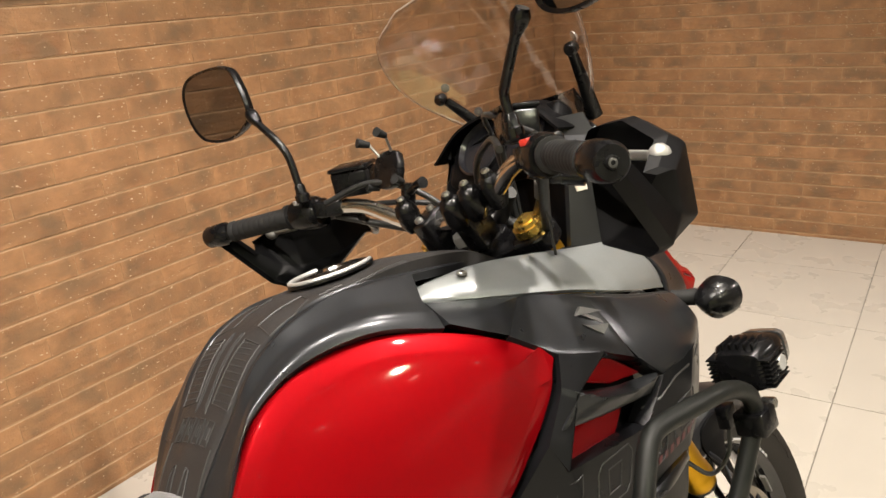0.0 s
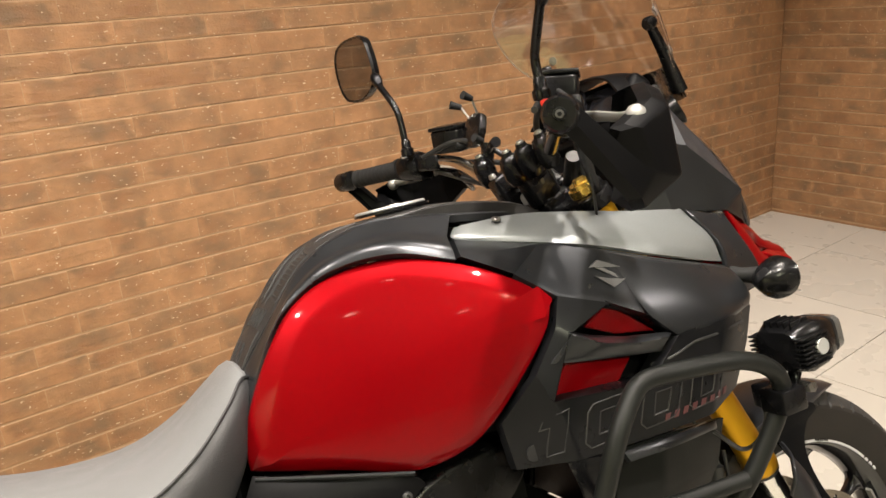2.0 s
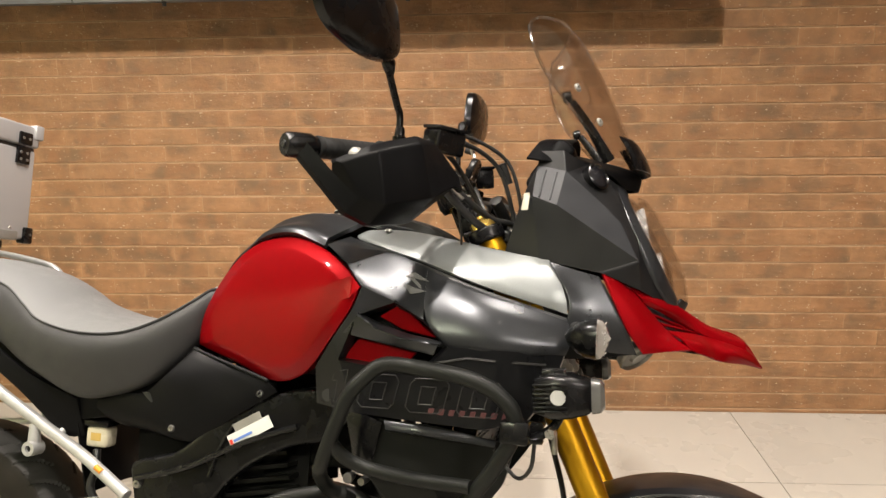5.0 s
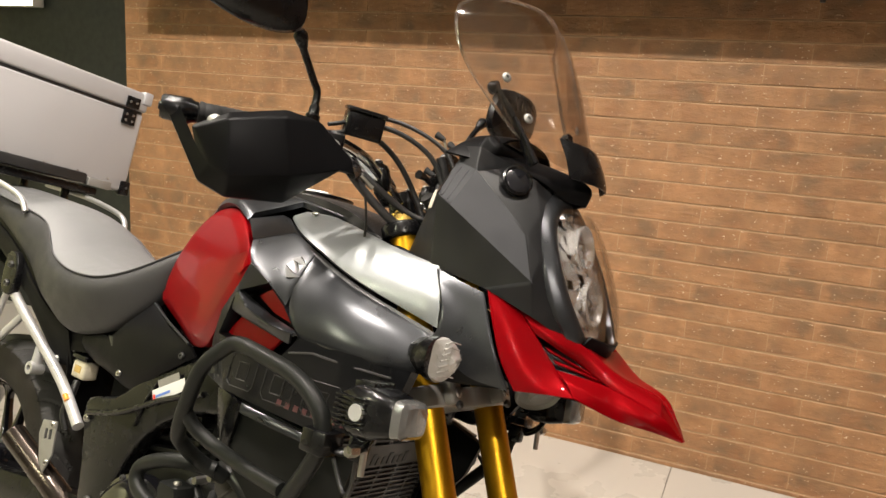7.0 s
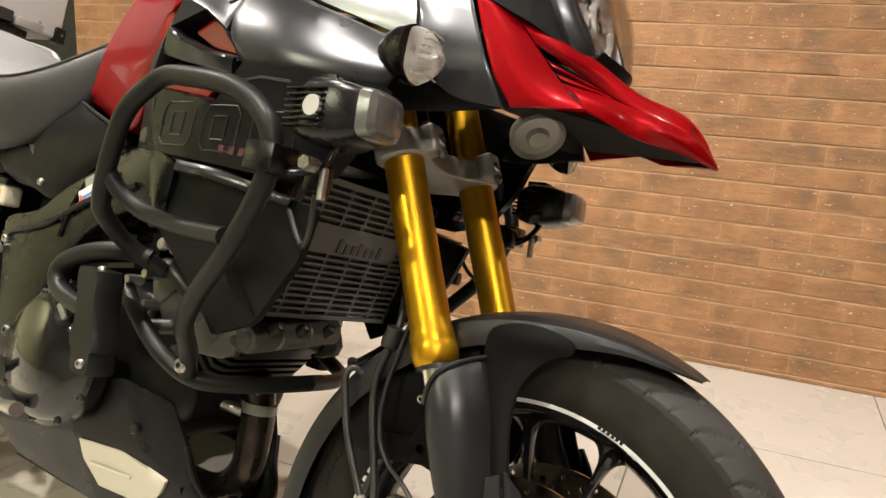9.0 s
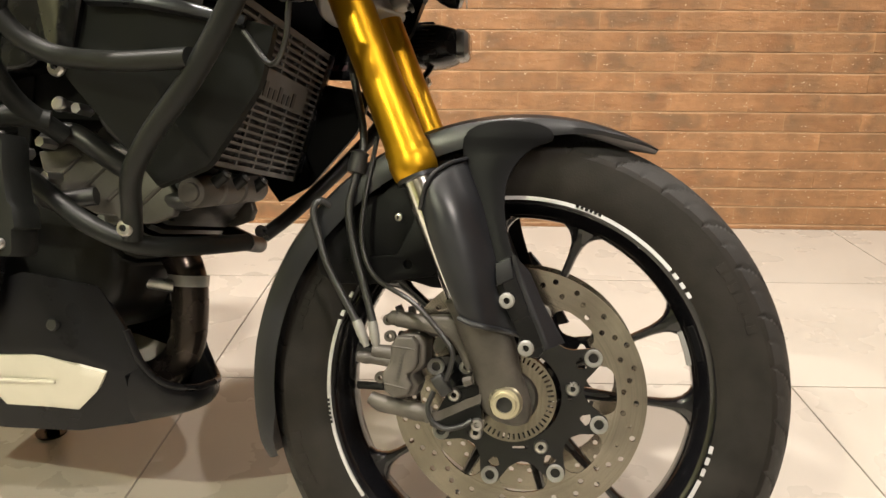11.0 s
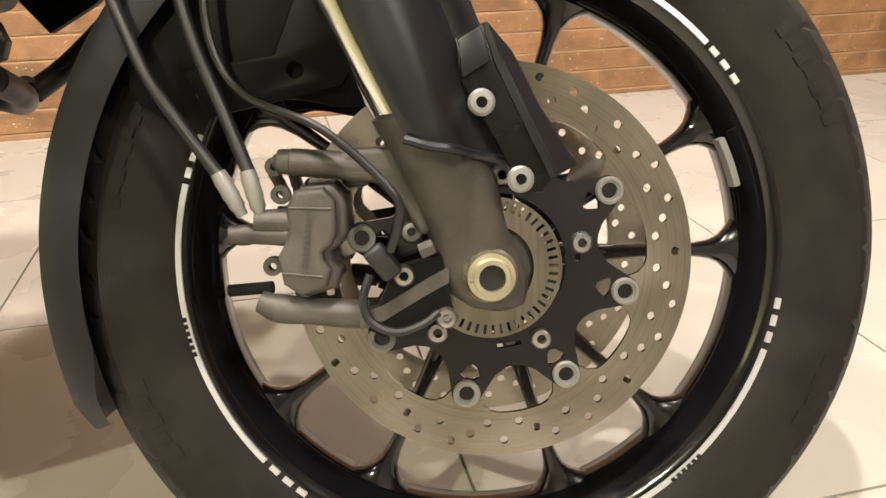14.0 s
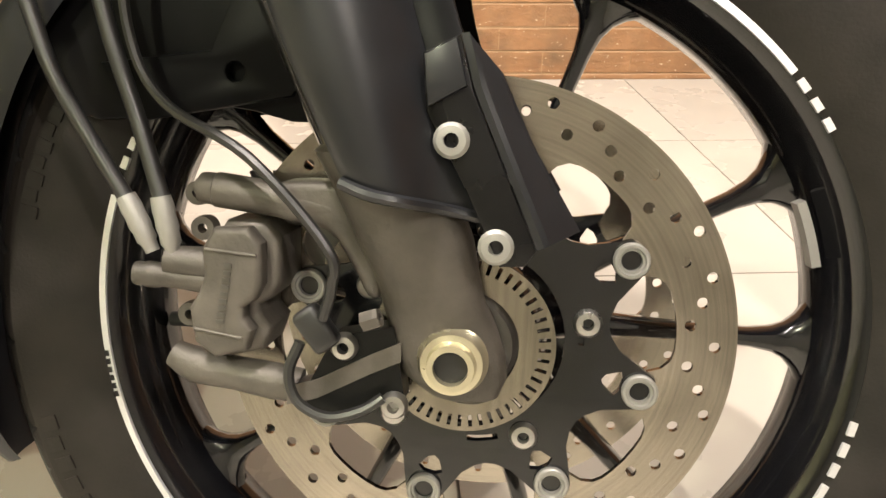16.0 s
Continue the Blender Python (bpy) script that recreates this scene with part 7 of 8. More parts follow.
    part("heel_plate", plate([hp, [(-1.140, 0.545), (-1.130, 0.547), (-1.128, 0.525), (-1.138, 0.523)], [(-1.124, 0.548), (-1.114, 0.550), (-1.112, 0.528), (-1.122, 0.526)]], 0.004, 0.001, side_plane(-0.165 * s)), CASTGREY, bike, "grey alloy heel plate")
    bolt((-1.112, -0.168 * s, 0.560), (0, -s, 0), 0.008, bike, BOLT)
    bolt((-1.106, -0.168 * s, 0.480), (0, -s, 0), 0.007, bike, BOLT)
    # swingarm
    part("swingarm", loft([[V(x, -y * s + a, z + b) for a, b in ((-0.018, -h), (0.018, -h), (0.022, 0), (0.018, h), (-0.018, h), (-0.022, 0))] for x, y, z, h in ((-0.96, 0.105, 0.395, 0.04), (-1.15, 0.115, 0.375, 0.042), (-1.40, 0.125, 0.345, 0.036), (-1.56, 0.128, 0.325, 0.03))]), SATIN, bike, "black swingarm")
part("brake_reservoir", box(-1.187, -1.138, -0.112, -0.074, 0.650, 0.692, 0.007, None, 3), FLUID, bike, "pale translucent rear brake reservoir")
part("level_mark", box(-1.174, -1.150, -0.1132, -0.1115, 0.664, 0.680, 0.0005), MARKAMBER, bike, "amber level window")
part("reservoir_lid", box(-1.192, -1.134, -0.116, -0.070, 0.6925, 0.706, 0.004, None, 3), SATIN, bike)
part("reservoir_bracket", plate([rounded([(-1.214, 0.650), (-1.196, 0.646), (-1.194, 0.694), (-1.212, 0.700)], 2)], 0.004, 0.001, side_plane(-0.078)), CASTGREY, bike)
part("reservoir_hose", tube([(-1.160, -0.108, 0.645), (-1.150, -0.12, 0.61), (-1.155, -0.125, 0.575), (-1.14, -0.120, 0.54)], 0.008, 12), HOSE, bike)
part("rear_shock", tube([(-1.10, 0.0, 0.70), (-1.08, 0.0, 0.48)], 0.03, 18), SATIN, bike)
part("rear_inner_guard", quilt([[(-1.20, -0.12, 0.70), (-1.20, 0, 0.72), (-1.20, 0.12, 0.70)], [(-1.18, -0.10, 0.55), (-1.17, 0, 0.56), (-1.18, 0.10, 0.55)]], n=12, m=8), MATTE, bike)
part("rear_mudguard", quilt([[(-1.45, -0.11, 0.82), (-1.45, 0, 0.83), (-1.45, 0.11, 0.82)], [(-1.85, -0.10, 0.88), (-1.85, 0, 0.89), (-1.85, 0.10, 0.88)]], n=12, m=8), MATTE, bike)
for s in (1, -1):
    part("air_duct", quilt([[(-1.10, -0.06, 0.70), (-0.90, -0.07, 0.72), (-0.70, -0.08, 0.78)], [(-1.08, -0.075, 0.56), (-0.9, -0.08, 0.55), (-0.7, -0.085, 0.60)]], side=s, n=10, m=6), SHADE, bike)
# sticker on the frame
st = new("frame_sticker")
st.parent = bike
SM = Matrix.Translation((-0.795, -0.153, 0.725)) @ Matrix.Rotation(radians(-30), 4, "Y")
part("white_label", turned(box(-0.048, 0.048, -0.0012, 0.0, -0.013, 0.011, 0), SM), WHITE, st, "white paper label with unreadable print")
part("clear_label", turned(box(-0.028, 0.034, -0.001, 0.0, 0.0115, 0.026, 0), SM), CASTGREY, st)
part("print_bar", turned(box(-0.038, 0.004, -0.0022, -0.0014, -0.006, -0.001, 0), SM), BLUE, st)
part("print_bar", turned(box(-0.046, -0.040, -0.0022, -0.0014, -0.009, 0.002, 0), SM), REDPART, st)

# -- engine --
eng = new("engine")
eng.parent = bike
tagged(eng, "black V-twin engine with grey castings")
part("crankcase", plate([rounded([(-0.95, 0.47), (-0.88, 0.56), (-0.74, 0.59), (-0.60, 0.56), (-0.53, 0.48), (-0.54, 0.40), (-0.62, 0.35), (-0.80, 0.33), (-0.93, 0.36)], 4)], 0.22, 0.02, side_plane(0.0), 3), ENGINE, eng)
for (a, b, w) in (((-0.60, 0.50), (-0.505, 0.612), 0.105), ((-0.79, 0.55), (-0.83, 0.76), 0.105)):
    a, b = V(a[0], 0, a[1]), V(b[0], 0, b[1])
    d = (b - a).normalized()
    t = V(d.z, 0, -d.x)
    for k in range(7):
        p = a + (b - a) * (0.12 + 0.11 * k)
        part("fin", loft([[p + d * h + t * u + V(0, v, 0) for u, v in ((-0.075, -w), (0.075, -w), (0.085, -w + 0.02), (0.085, w - 0.02), (0.075, w), (-0.075, w), (-0.085, w - 0.02), (-0.085, -w + 0.02))] for h in (-0.004, 0.004)]), ENGINE, eng)
    part("cylinder", loft([[a + (b - a) * f + t * u + V(0, v, 0) for u, v in ((-0.06, -0.08), (0.06, -0.08), (0.07, -0.06), (0.07, 0.06), (0.06, 0.08), (-0.06, 0.08), (-0.07, 0.06), (-0.07, -0.06))] for f in (0, 1)]), ENGINE, eng)
    part("head_cover", loft([[b + d * h + t * u * q + V(0, v * q, 0) for u, v in ((-0.07, -w), (0.07, -w), (0.085, -w + 0.03), (0.085, w - 0.03), (0.07, w), (-0.07, w), (-0.085, w - 0.03), (-0.085, -w + 0.03))] for h, q in ((-0.05, 1), (0.02, 1), (0.045, 0.86))]), ENGINE, eng)
cc = V(-0.787, -0.165, 0.445)
part("clutch_cover", lathe([(0, 0.045), (0.040, 0.045), (0.050, 0.040), (0.085, 0.034), (0.098, 0.024), (0.104, 0.010), (0.112, 0.006), (0.112, -0.02), (0, -0.02)], cc, (0, -1, 0), 56, closed=False), GLOSSBLACK, eng, "round black clutch cover")
for k in range(10):
    a = math.tau * k / 10 + 0.2
    bolt(cc + V(0.107 * math.cos(a), -0.008, 0.107 * math.sin(a)), (0, -1, 0), 0.006, eng, DARKBOLT, 0.006)
part("filler_cap", lathe([(0, 0.012), (0.004, 0.012), (0.005, 0.016), (0.016, 0.014), (0.018, 0.0), (0, 0)], (-0.735, -0.195, 0.520), (0.3, -0.8, 0.5), 24, closed=False), ENGINE, eng)
part("filler_grip", box(-0.014, 0.014, -0.003, 0.003, -0.006, 0.006, 0.002), CASTGREY, eng).matrix_basis = Matrix.Translation((-0.730, -0.209, 0.529)) @ Matrix.Rotation(radians(40), 4, "Y")
for s in (1, -1):
    part("cylinder_side", plate([rounded([(-0.652, 0.606), (-0.560, 0.622), (-0.492, 0.602), (-0.448, 0.566), (-0.446, 0.530), (-0.515, 0.516), (-0.610, 0.548)], 2)], 0.016, 0.004, side_plane(-0.116 * s), 2), ENGINEGREY, eng, "grey cast side of the front cylinder")
    for k in range(4):
        part("casting_rib", tube([(-0.625 + 0.042 * k, -0.124 * s, 0.566 - 0.010 * k), (-0.585 + 0.042 * k, -0.124 * s, 0.604 - 0.010 * k)], 0.0032, 8), ENGINEGREY, eng)
part("oil_filter", lathe([(0, 0.07), (0.024, 0.07), (0.030, 0.062), (0.031, 0.0), (0, 0)], (-0.60, 0.05, 0.43), (1, 0, -0.2), 26, closed=False), ENGINE, eng)
for pts, r in (([(-0.64, -0.12, 0.62), (-0.58, -0.15, 0.63), (-0.53, -0.14, 0.60), (-0.50, -0.12, 0.58)], 0.014), ([(-0.66, -0.10, 0.56), (-0.60, -0.16, 0.54), (-0.54, -0.15, 0.55)], 0.012), ([(-0.56, -0.12, 0.68), (-0.52, -0.15, 0.64), (-0.47, -0.13, 0.60)], 0.010), ([(-0.48, -0.10, 0.56), (-0.43, -0.12, 0.55), (-0.41, -0.08, 0.58)], 0.012)):
    part("coolant_hose", tube(pts, r, 12), HOSE, eng)
for x, y, z in ((-0.64, -0.17, 0.60), (-0.61, -0.165, 0.615), (-0.56, -0.165, 0.66), (-0.60, -0.165, 0.57), (-0.52, -0.16, 0.52), (-0.585, -0.168, 0.664)):
    part("engine_bolt", hexnut((x, y + 0.02, z), (x, y - 0.008, z), 0.008), BOLT, eng)
part("regulator", lathe([(0, 0), (0.012, 0.0), (0.013, 0.004), (0.019, 0.005), (0.021, 0.010), (0.021, 0.050), (0.018, 0.053), (0.018, 0.058), (0.021, 0.061), (0.021, 0.110), (0.018, 0.113), (0.018, 0.118), (0.021, 0.121), (0.021, 0.185), (0.016, 0.190), (0, 0.190)], (-0.412, -0.145, 0.562), (0.02, 1, 0.10), 26, closed=False), ENGINEGREY, eng, "grey ribbed cylinder under the radiator")
for yy in (-0.110, -0.055, 0.005):
    part("cylinder_lug", rod((-0.398, yy, 0.575), (-0.380, yy, 0.590), 0.009), ENGINE, eng)
    bolt((-0.380, yy, 0.590), (0.7, 0, 0.7), 0.006, eng, DARKBOLT, 0.004)
part("header_pipe", tube([(-0.600, 0.0, 0.505), (-0.555, 0.0, 0.497), (-0.520, 0.0, 0.484), (-0.497, 0.0, 0.460), (-0.485, 0.0, 0.425), (-0.482, 0.0, 0.382), (-0.485, 0.0, 0.340), (-0.505, 0.0, 0.305), (-0.55, 0.0, 0.28), (-0.65, 0.01, 0.27)], 0.0270, 24), HEADER, eng, "heat-stained exhaust header pipe")
part("air_box", box(-0.760, -0.560, -0.075, 0.075, 0.655, 0.830, 0.012, None, 2), SHADE, eng, "dull black air box")
part("pipe_collar", lathe([(0.0260, -0.008), (0.0295, -0.008), (0.0295, 0.008), (0.0260, 0.008)], (-0.487, 0.0, 0.436), (0.0, 0, 1), 26), CASTGREY, eng)
part("lambda_probe", tube([(-0.498, -0.022, 0.428), (-0.548, -0.045, 0.432)], [0.010, 0.007], 12), BOLT, eng)
part("mid_pipe", tube([(-0.90, -0.06, 0.30), (-1.02, -0.10, 0.36), (-1.12, -0.14, 0.43), (-1.25, -0.17, 0.50)], 0.026, 20), HEADER, eng, "exhaust link pipe")
# belly pan
bp = new("belly_pan")
bp.parent = bike
tagged(bp, "dark plastic belly pan with a cream skid plate")
PANV = dict(a0=(-0.98, -0.130, 0.340), a1=(-0.77, -0.138, 0.396), a2=(-0.655, -0.136, 0.442), a3=(-0.556, -0.113, 0.428), a4=(-0.520, -0.100, 0.370), a5=(-0.500, -0.087, 0.322),
            m0=(-0.98, -0.126, 0.285), m1=(-0.755, -0.127, 0.326), m2=(-0.60, -0.114, 0.338), m3=(-0.525, -0.098, 0.312),
            l0=(-0.98, -0.070, 0.212), l1=(-0.72, -0.076, 0.207), l2=(-0.60, -0.072, 0.215), l3=(-0.525, -0.056, 0.231))
for s in (1, -1):
    part("pan_side", facets(PANV, ("a0 a1 m1 m0", "a1 a2 m2 m1", "a2 a3 m2", "a3 a4 m3 m2", "a4 a5 m3", "m0 m1 l1 l0", "m1 m2 l2 l1", "m2 m3 l3 l2"), s, 0.005, 2, 0.008), PLASTIC, bp, sharp=22)
    part("pan_nose", quilt([[(-0.503, -0.088, 0.326), (-0.476, -0.070, 0.296), (-0.449, -0.036, 0.286), (-0.438, 0.0, 0.288)], [(-0.516, -0.093, 0.305), (-0.474, -0.068, 0.276), (-0.445, -0.034, 0.270), (-0.4365, 0.0, 0.272)], [(-0.524, -0.080, 0.262), (-0.482, -0.055, 0.252), (-0.455, -0.028, 0.252), (-0.446, 0.0, 0.254)], [(-0.525, -0.056, 0.231), (-0.490, -0.040, 0.238), (-0.470, -0.020, 0.243), (-0.462, 0.0, 0.246)]], side=s, n=20, m=18, thick=0.006, edge=0.001), PLASTIC, bp)
    part("nose_lip", tube([(x, y * s, z) for x, y, z in ((-0.520, -0.099, 0.370), (-0.503, -0.088, 0.326), (-0.476, -0.070, 0.296), (-0.449, -0.036, 0.286), (-0.438, 0.0, 0.288))], 0.005, 10), PLASTIC, bp)
    part("skid_plate", quilt([[(-0.738, -0.1275, 0.318), (-0.64, -0.1190, 0.326), (-0.545, -0.1060, 0.308)], [(-0.735, -0.114, 0.285), (-0.64, -0.106, 0.287), (-0.562, -0.0965, 0.280)], [(-0.705, -0.096, 0.246), (-0.64, -0.091, 0.248), (-0.596, -0.087, 0.248)]], side=s, n=18, m=11, thick=0.010, edge=0.002, smooth=False), CREAM, bp, "cream plastic plate on the belly pan")
    part("plate_rib", tube([(-0.71, -0.117 * s, 0.286), (-0.62, -0.106 * s, 0.290)], 0.003, 8), CREAM, bp)
    part("pan_clip", lathe([(0, 0.003), (0.007, 0.003), (0.009, 0.0), (0.009, -0.004), (0, -0.004)], (-0.615, -0.1245 * s, 0.372), (0.1, -s, 0.1), 18, closed=False), HOSE, bp)
part("pan_floor", quilt([[(-0.98, -0.07, 0.214), (-0.98, 0, 0.205), (-0.98, 0.07, 0.214)], [(-0.7, -0.072, 0.218), (-0.7, 0, 0.208), (-0.7, 0.072, 0.218)], [(-0.48, -0.02, 0.247), (-0.47, 0, 0.250), (-0.48, 0.02, 0.247)]], n=12, m=14), PLASTIC, bp)
# side stand and foot pegs
part("side_stand", tube([(-0.80, 0.10, 0.33), (-0.86, 0.19, 0.20), (-0.93, 0.292, 0.083)], [0.016, 0.014, 0.013], 14), SATIN, bike, "black side stand")
part("stand_foot", lathe([(0, 0), (0.028, 0), (0.03, 0.006), (0, 0.008)], (-0.932, 0.295, 0.0775), (0, -0.295, 0.955), 20, closed=False), SATIN, bike)
for s in (1, -1):
    part("foot_peg", rod((-0.98, -0.15 * s, 0.37), (-0.98, -0.25 * s, 0.375), 0.013), GRIP, bike)
    part("pedal", tube([(-0.96, -0.16 * s, 0.36), (-0.86, -0.20 * s, 0.35), (-0.78, -0.215 * s, 0.36)], [0.008, 0.008, 0.012], 12), BOLT, bike)

# -- radiator --
rad = new("radiator")
rad.parent = bike
tagged(rad, "radiator behind a slotted grey guard")
RM = Matrix.Translation((-0.372, 0.0, 0.705)) @ Matrix.Rotation(radians(14), 4, "Y")
part("core", turned(box(-0.035, -0.008, -0.165, 0.165, -0.105, 0.105, 0.004), RM), RADFIN, rad)
slots = [[(-0.168, -0.108), (0.168, -0.108), (0.168, 0.108), (-0.168, 0.108)]]
for r in range(20):
    z = -0.101 + r * 0.0102
    for c in range(6):
        y0 = -0.160 + c * 0.0540
        if 10 <= r <= 13 and 1 <= c <= 4:
            continue
        slots.append([(y0, z), (y0 + 0.049, z), (y0 + 0.049, z + 0.0064), (y0, z + 0.0064)])
GM = RM @ Matrix(((0, 0, 1, 0.0), (1, 0, 0, 0), (0, 1, 0, 0), (0, 0, 0, 1)))
part("slotted_guard", plate(slots, 0.004, 0.0, GM), GRILLE, rad, "grey slotted radiator guard", sharp=20)
for k in range(7):
    part("name_bar", turned(box(0.002, 0.0032, -0.040 + 0.0165 * k, -0.030 + 0.0165 * k, 0.002, 0.024 if k % 3 == 0 else 0.017, 0), RM), HOSE, rad, "black script print as plain bars")
for s in (1, -1):
    part("end_tank", turned(box(-0.040, 0.004, 0.165 * s - 0.014, 0.165 * s + 0.014, -0.11, 0.11, 0.006), RM), SATIN, rad)
# plastic cover beside the radiator
RCV = dict(a=(-0.565, -0.232, 0.786), b=(-0.42, -0.242, 0.784), c=(-0.282, -0.205, 0.757), d=(-0.536, -0.226, 0.690), e=(-0.430, -0.226, 0.700), f=(-0.300, -0.196, 0.690), g=(-0.470, -0.198, 0.612), h=(-0.428, -0.190, 0.566), i=(-0.370, -0.178, 0.594), j=(-0.395, -0.206, 0.640))
both("radiator_cover", lambda s: facets(RCV, ("a b e d", "b c f e", "d e j g", "e f i j", "g j i h"), s, 0.008, 2, 0.012), COVER, bike, "black plastic radiator cover")
quilts("cover_ledge", [[(-0.500, -0.250, 0.786), (-0.42, -0.252, 0.782), (-0.310, -0.222, 0.766)], [(-0.495, -0.256, 0.772), (-0.42, -0.256, 0.768), (-0.312, -0.224, 0.754)]], GUN, bike, "grey ledge on the radiator cover", thick=0.012, m=5)
quilts("cover_fork", [[(-0.578, -0.235, 0.792), (-0.54, -0.246, 0.790), (-0.505, -0.246, 0.780)], [(-0.565, -0.232, 0.745), (-0.54, -0.240, 0.735), (-0.515, -0.240, 0.735)], [(-0.560, -0.222, 0.70), (-0.54, -0.232, 0.695), (-0.525, -0.232, 0.70)]], SATIN, bike, thick=0.010, m=10)
for s in (1, -1):
    bolt((-0.545, -0.228 * s, 0.700), (0, -s, 0), 0.012, bike, BOLT, 0.006)
    bolt((-0.585, -0.170 * s, 0.664), (0, -s, 0), 0.010, bike, BOLT, 0.006)

# -- crash bars --
GR = 0.0128
for s in (1, -1):
    cb = new("crash_bar")
    cb.parent = bike
    tagged(cb, "black tubular crash bar beside the engine")
    m = lambda pts: [(x, y * s, z) for x, y, z in pts]
    part("upper_loop", tube(m([(-0.266, -0.311, 0.800), (-0.272, -0.315, 0.825), (-0.283, -0.318, 0.842), (-0.308, -0.319, 0.860), (-0.342, -0.319, 0.873), (-0.380, -0.316, 0.879), (-0.430, -0.309, 0.883), (-0.475, -0.302, 0.885), (-0.497, -0.301, 0.880), (-0.515, -0.303, 0.866), (-0.535, -0.306, 0.845), (-0.548, -0.306, 0.825), (-0.558, -0.303, 0.803), (-0.576, -0.294, 0.757), (-0.594, -0.280, 0.712), (-0.604, -0.262, 0.690), (-0.605, -0.215, 0.655), (-0.58, -0.165, 0.625)]), GR, 16), TUBE, cb)
    part("inner_loop", tube(m([(-0.578, -0.290, 0.750), (-0.562, -0.277, 0.727), (-0.540, -0.266, 0.713), (-0.505, -0.262, 0.704), (-0.427, -0.271, 0.699), (-0.338, -0.288, 0.701)]), GR * 0.92, 16), TUBE, cb)
    left = [(-0.262, -0.311, 0.808), (-0.292, -0.300, 0.722), (-0.347, -0.282, 0.646), (-0.398, -0.255, 0.582), (-0.436, -0.236, 0.538), (-0.462, -0.200, 0.505)]
    part("down_tube", tube(m(left if s < 0 else [(-0.266, -0.311, 0.806), (-0.285, -0.300, 0.762), (-0.335, -0.281, 0.688), (-0.392, -0.258, 0.630), (-0.428, -0.238, 0.590), (-0.444, -0.222, 0.566), (-0.458, -0.195, 0.535), (-0.465, -0.180, 0.500)]), GR, 16), TUBE, cb)
    part("lower_tube", tube(m([(-0.66, -0.165, 0.590), (-0.60, -0.178, 0.556), (-0.53, -0.180, 0.515), (-0.465, -0.165, 0.492), (-0.425, -0.10, 0.492), (-0.400, 0.0, 0.498)]), GR, 16), TUBE, cb)
    bolt((-0.466, -0.194 * s, 0.512), (0, -s, 0), 0.011, cb, BOLT, 0.006)
    part("clamp_block", box(-0.022, 0.022, -0.022, 0.022, -0.017, 0.017, 0.004), SATIN, cb).matrix_basis = Matrix.Translation((-0.268, -0.311 * s, 0.798))
    bolt((-0.254, -0.318 * s, 0.797), (0.8, -0.5 * s, 0), 0.008, cb, BOLT, 0.006)
    # highway peg on the engine bar
    part("peg_arm", tube(m([(-0.585, -0.185, 0.640), (-0.625, -0.210, 0.642), (-0.685, -0.222, 0.627), (-0.733, -0.225, 0.600), (-0.728, -0.228, 0.570), (-0.680, -0.235, 0.556), (-0.610, -0.243, 0.552)]), 0.0135, 14), TUBE, cb)
    part("peg_block", loft([[V(x, y * s, z) for x, y in ((xc - w, -0.268), (xc + w, -0.268), (xc + w + 0.006, -0.258), (xc + w + 0.006, -0.232), (xc + w, -0.224), (xc - w, -0.224), (xc - w - 0.006, -0.232), (xc - w - 0.006, -0.258))] for z, xc, w in ((0.472, -0.579, 0.014), (0.478, -0.580, 0.019), (0.503, -0.584, 0.021), (0.506, -0.585, 0.026), (0.530, -0.590, 0.026), (0.536, -0.591, 0.020), (0.575, -0.598, 0.019), (0.603, -0.603, 0.022), (0.614, -0.605, 0.018))]), TUBE, cb, "black folding peg block")
    bolt((-0.604, -0.246 * s, 0.614), (-0.15, 0, 1), 0.007, cb, BOLT, 0.005)
    bolt((-0.576, -0.268 * s, 0.486), (0, -s, 0), 0.007, cb, BOLT, 0.005)
    # fog lamp on the bar
    fg = new("fog_lamp")
    fg.parent = bike
    tagged(fg, "black finned auxiliary lamp with smoky lens")
    FM = Matrix.Translation((-0.196, -0.290 * s, 0.858)) @ Matrix.Rotation(radians(-4), 4, "Y")
    def sq(x, w, h, e=0.42):
        out = []
        for k in range(24):
            a = math.tau * k / 24
            ca, sa = math.cos(a), math.sin(a)
            out.append(V(x, w * math.copysign(abs(ca) ** e, ca), h * math.copysign(abs(sa) ** e, sa)))
        return out
    part("housing", turned(loft([sq(-0.050, 0.020, 0.016), sq(-0.044, 0.034, 0.028), sq(-0.020, 0.044, 0.036), sq(0.010, 0.042, 0.034), sq(0.034, 0.034, 0.028), sq(0.040, 0.030, 0.024)]), FM), SATIN, fg)
    for k in range(7):
        part("cooling_fin", turned(box(-0.046 + 0.0, 0.006, -0.047, 0.047, -0.022 + 0.0066 * k, -0.0195 + 0.0066 * k, 0.0008), FM), SATIN, fg)
    for k in range(5):
        part("top_fin", turned(box(-0.034, 0.000, -0.024 + 0.011 * k, -0.020 + 0.011 * k, 0.028, 0.040, 0.001), FM), SATIN, fg)
    part("side_mark", turned(lathe([(0, 0.002), (0.011, 0.002), (0.012, 0.0), (0.012, -0.004), (0, -0.004)], (-0.008, -0.0455 * s, 0.0), (0, -s, 0), 20, closed=False), FM), SILVERTUBE, fg, "pale round side mark")
    part("lamp_bowl", turned(lathe([(0.010, 0.020), (0.024, 0.038), (0.026, 0.037), (0.012, 0.018)], (0.004, 0, 0), "x", 28), FM), GRILLE, fg)
    part("lens", turned(loft([sq(0.041, 0.033, 0.027), sq(0.054, 0.031, 0.025), sq(0.060, 0.024, 0.019)]), FM), LENS, fg, "smoky grey lens block").visible_shadow = False
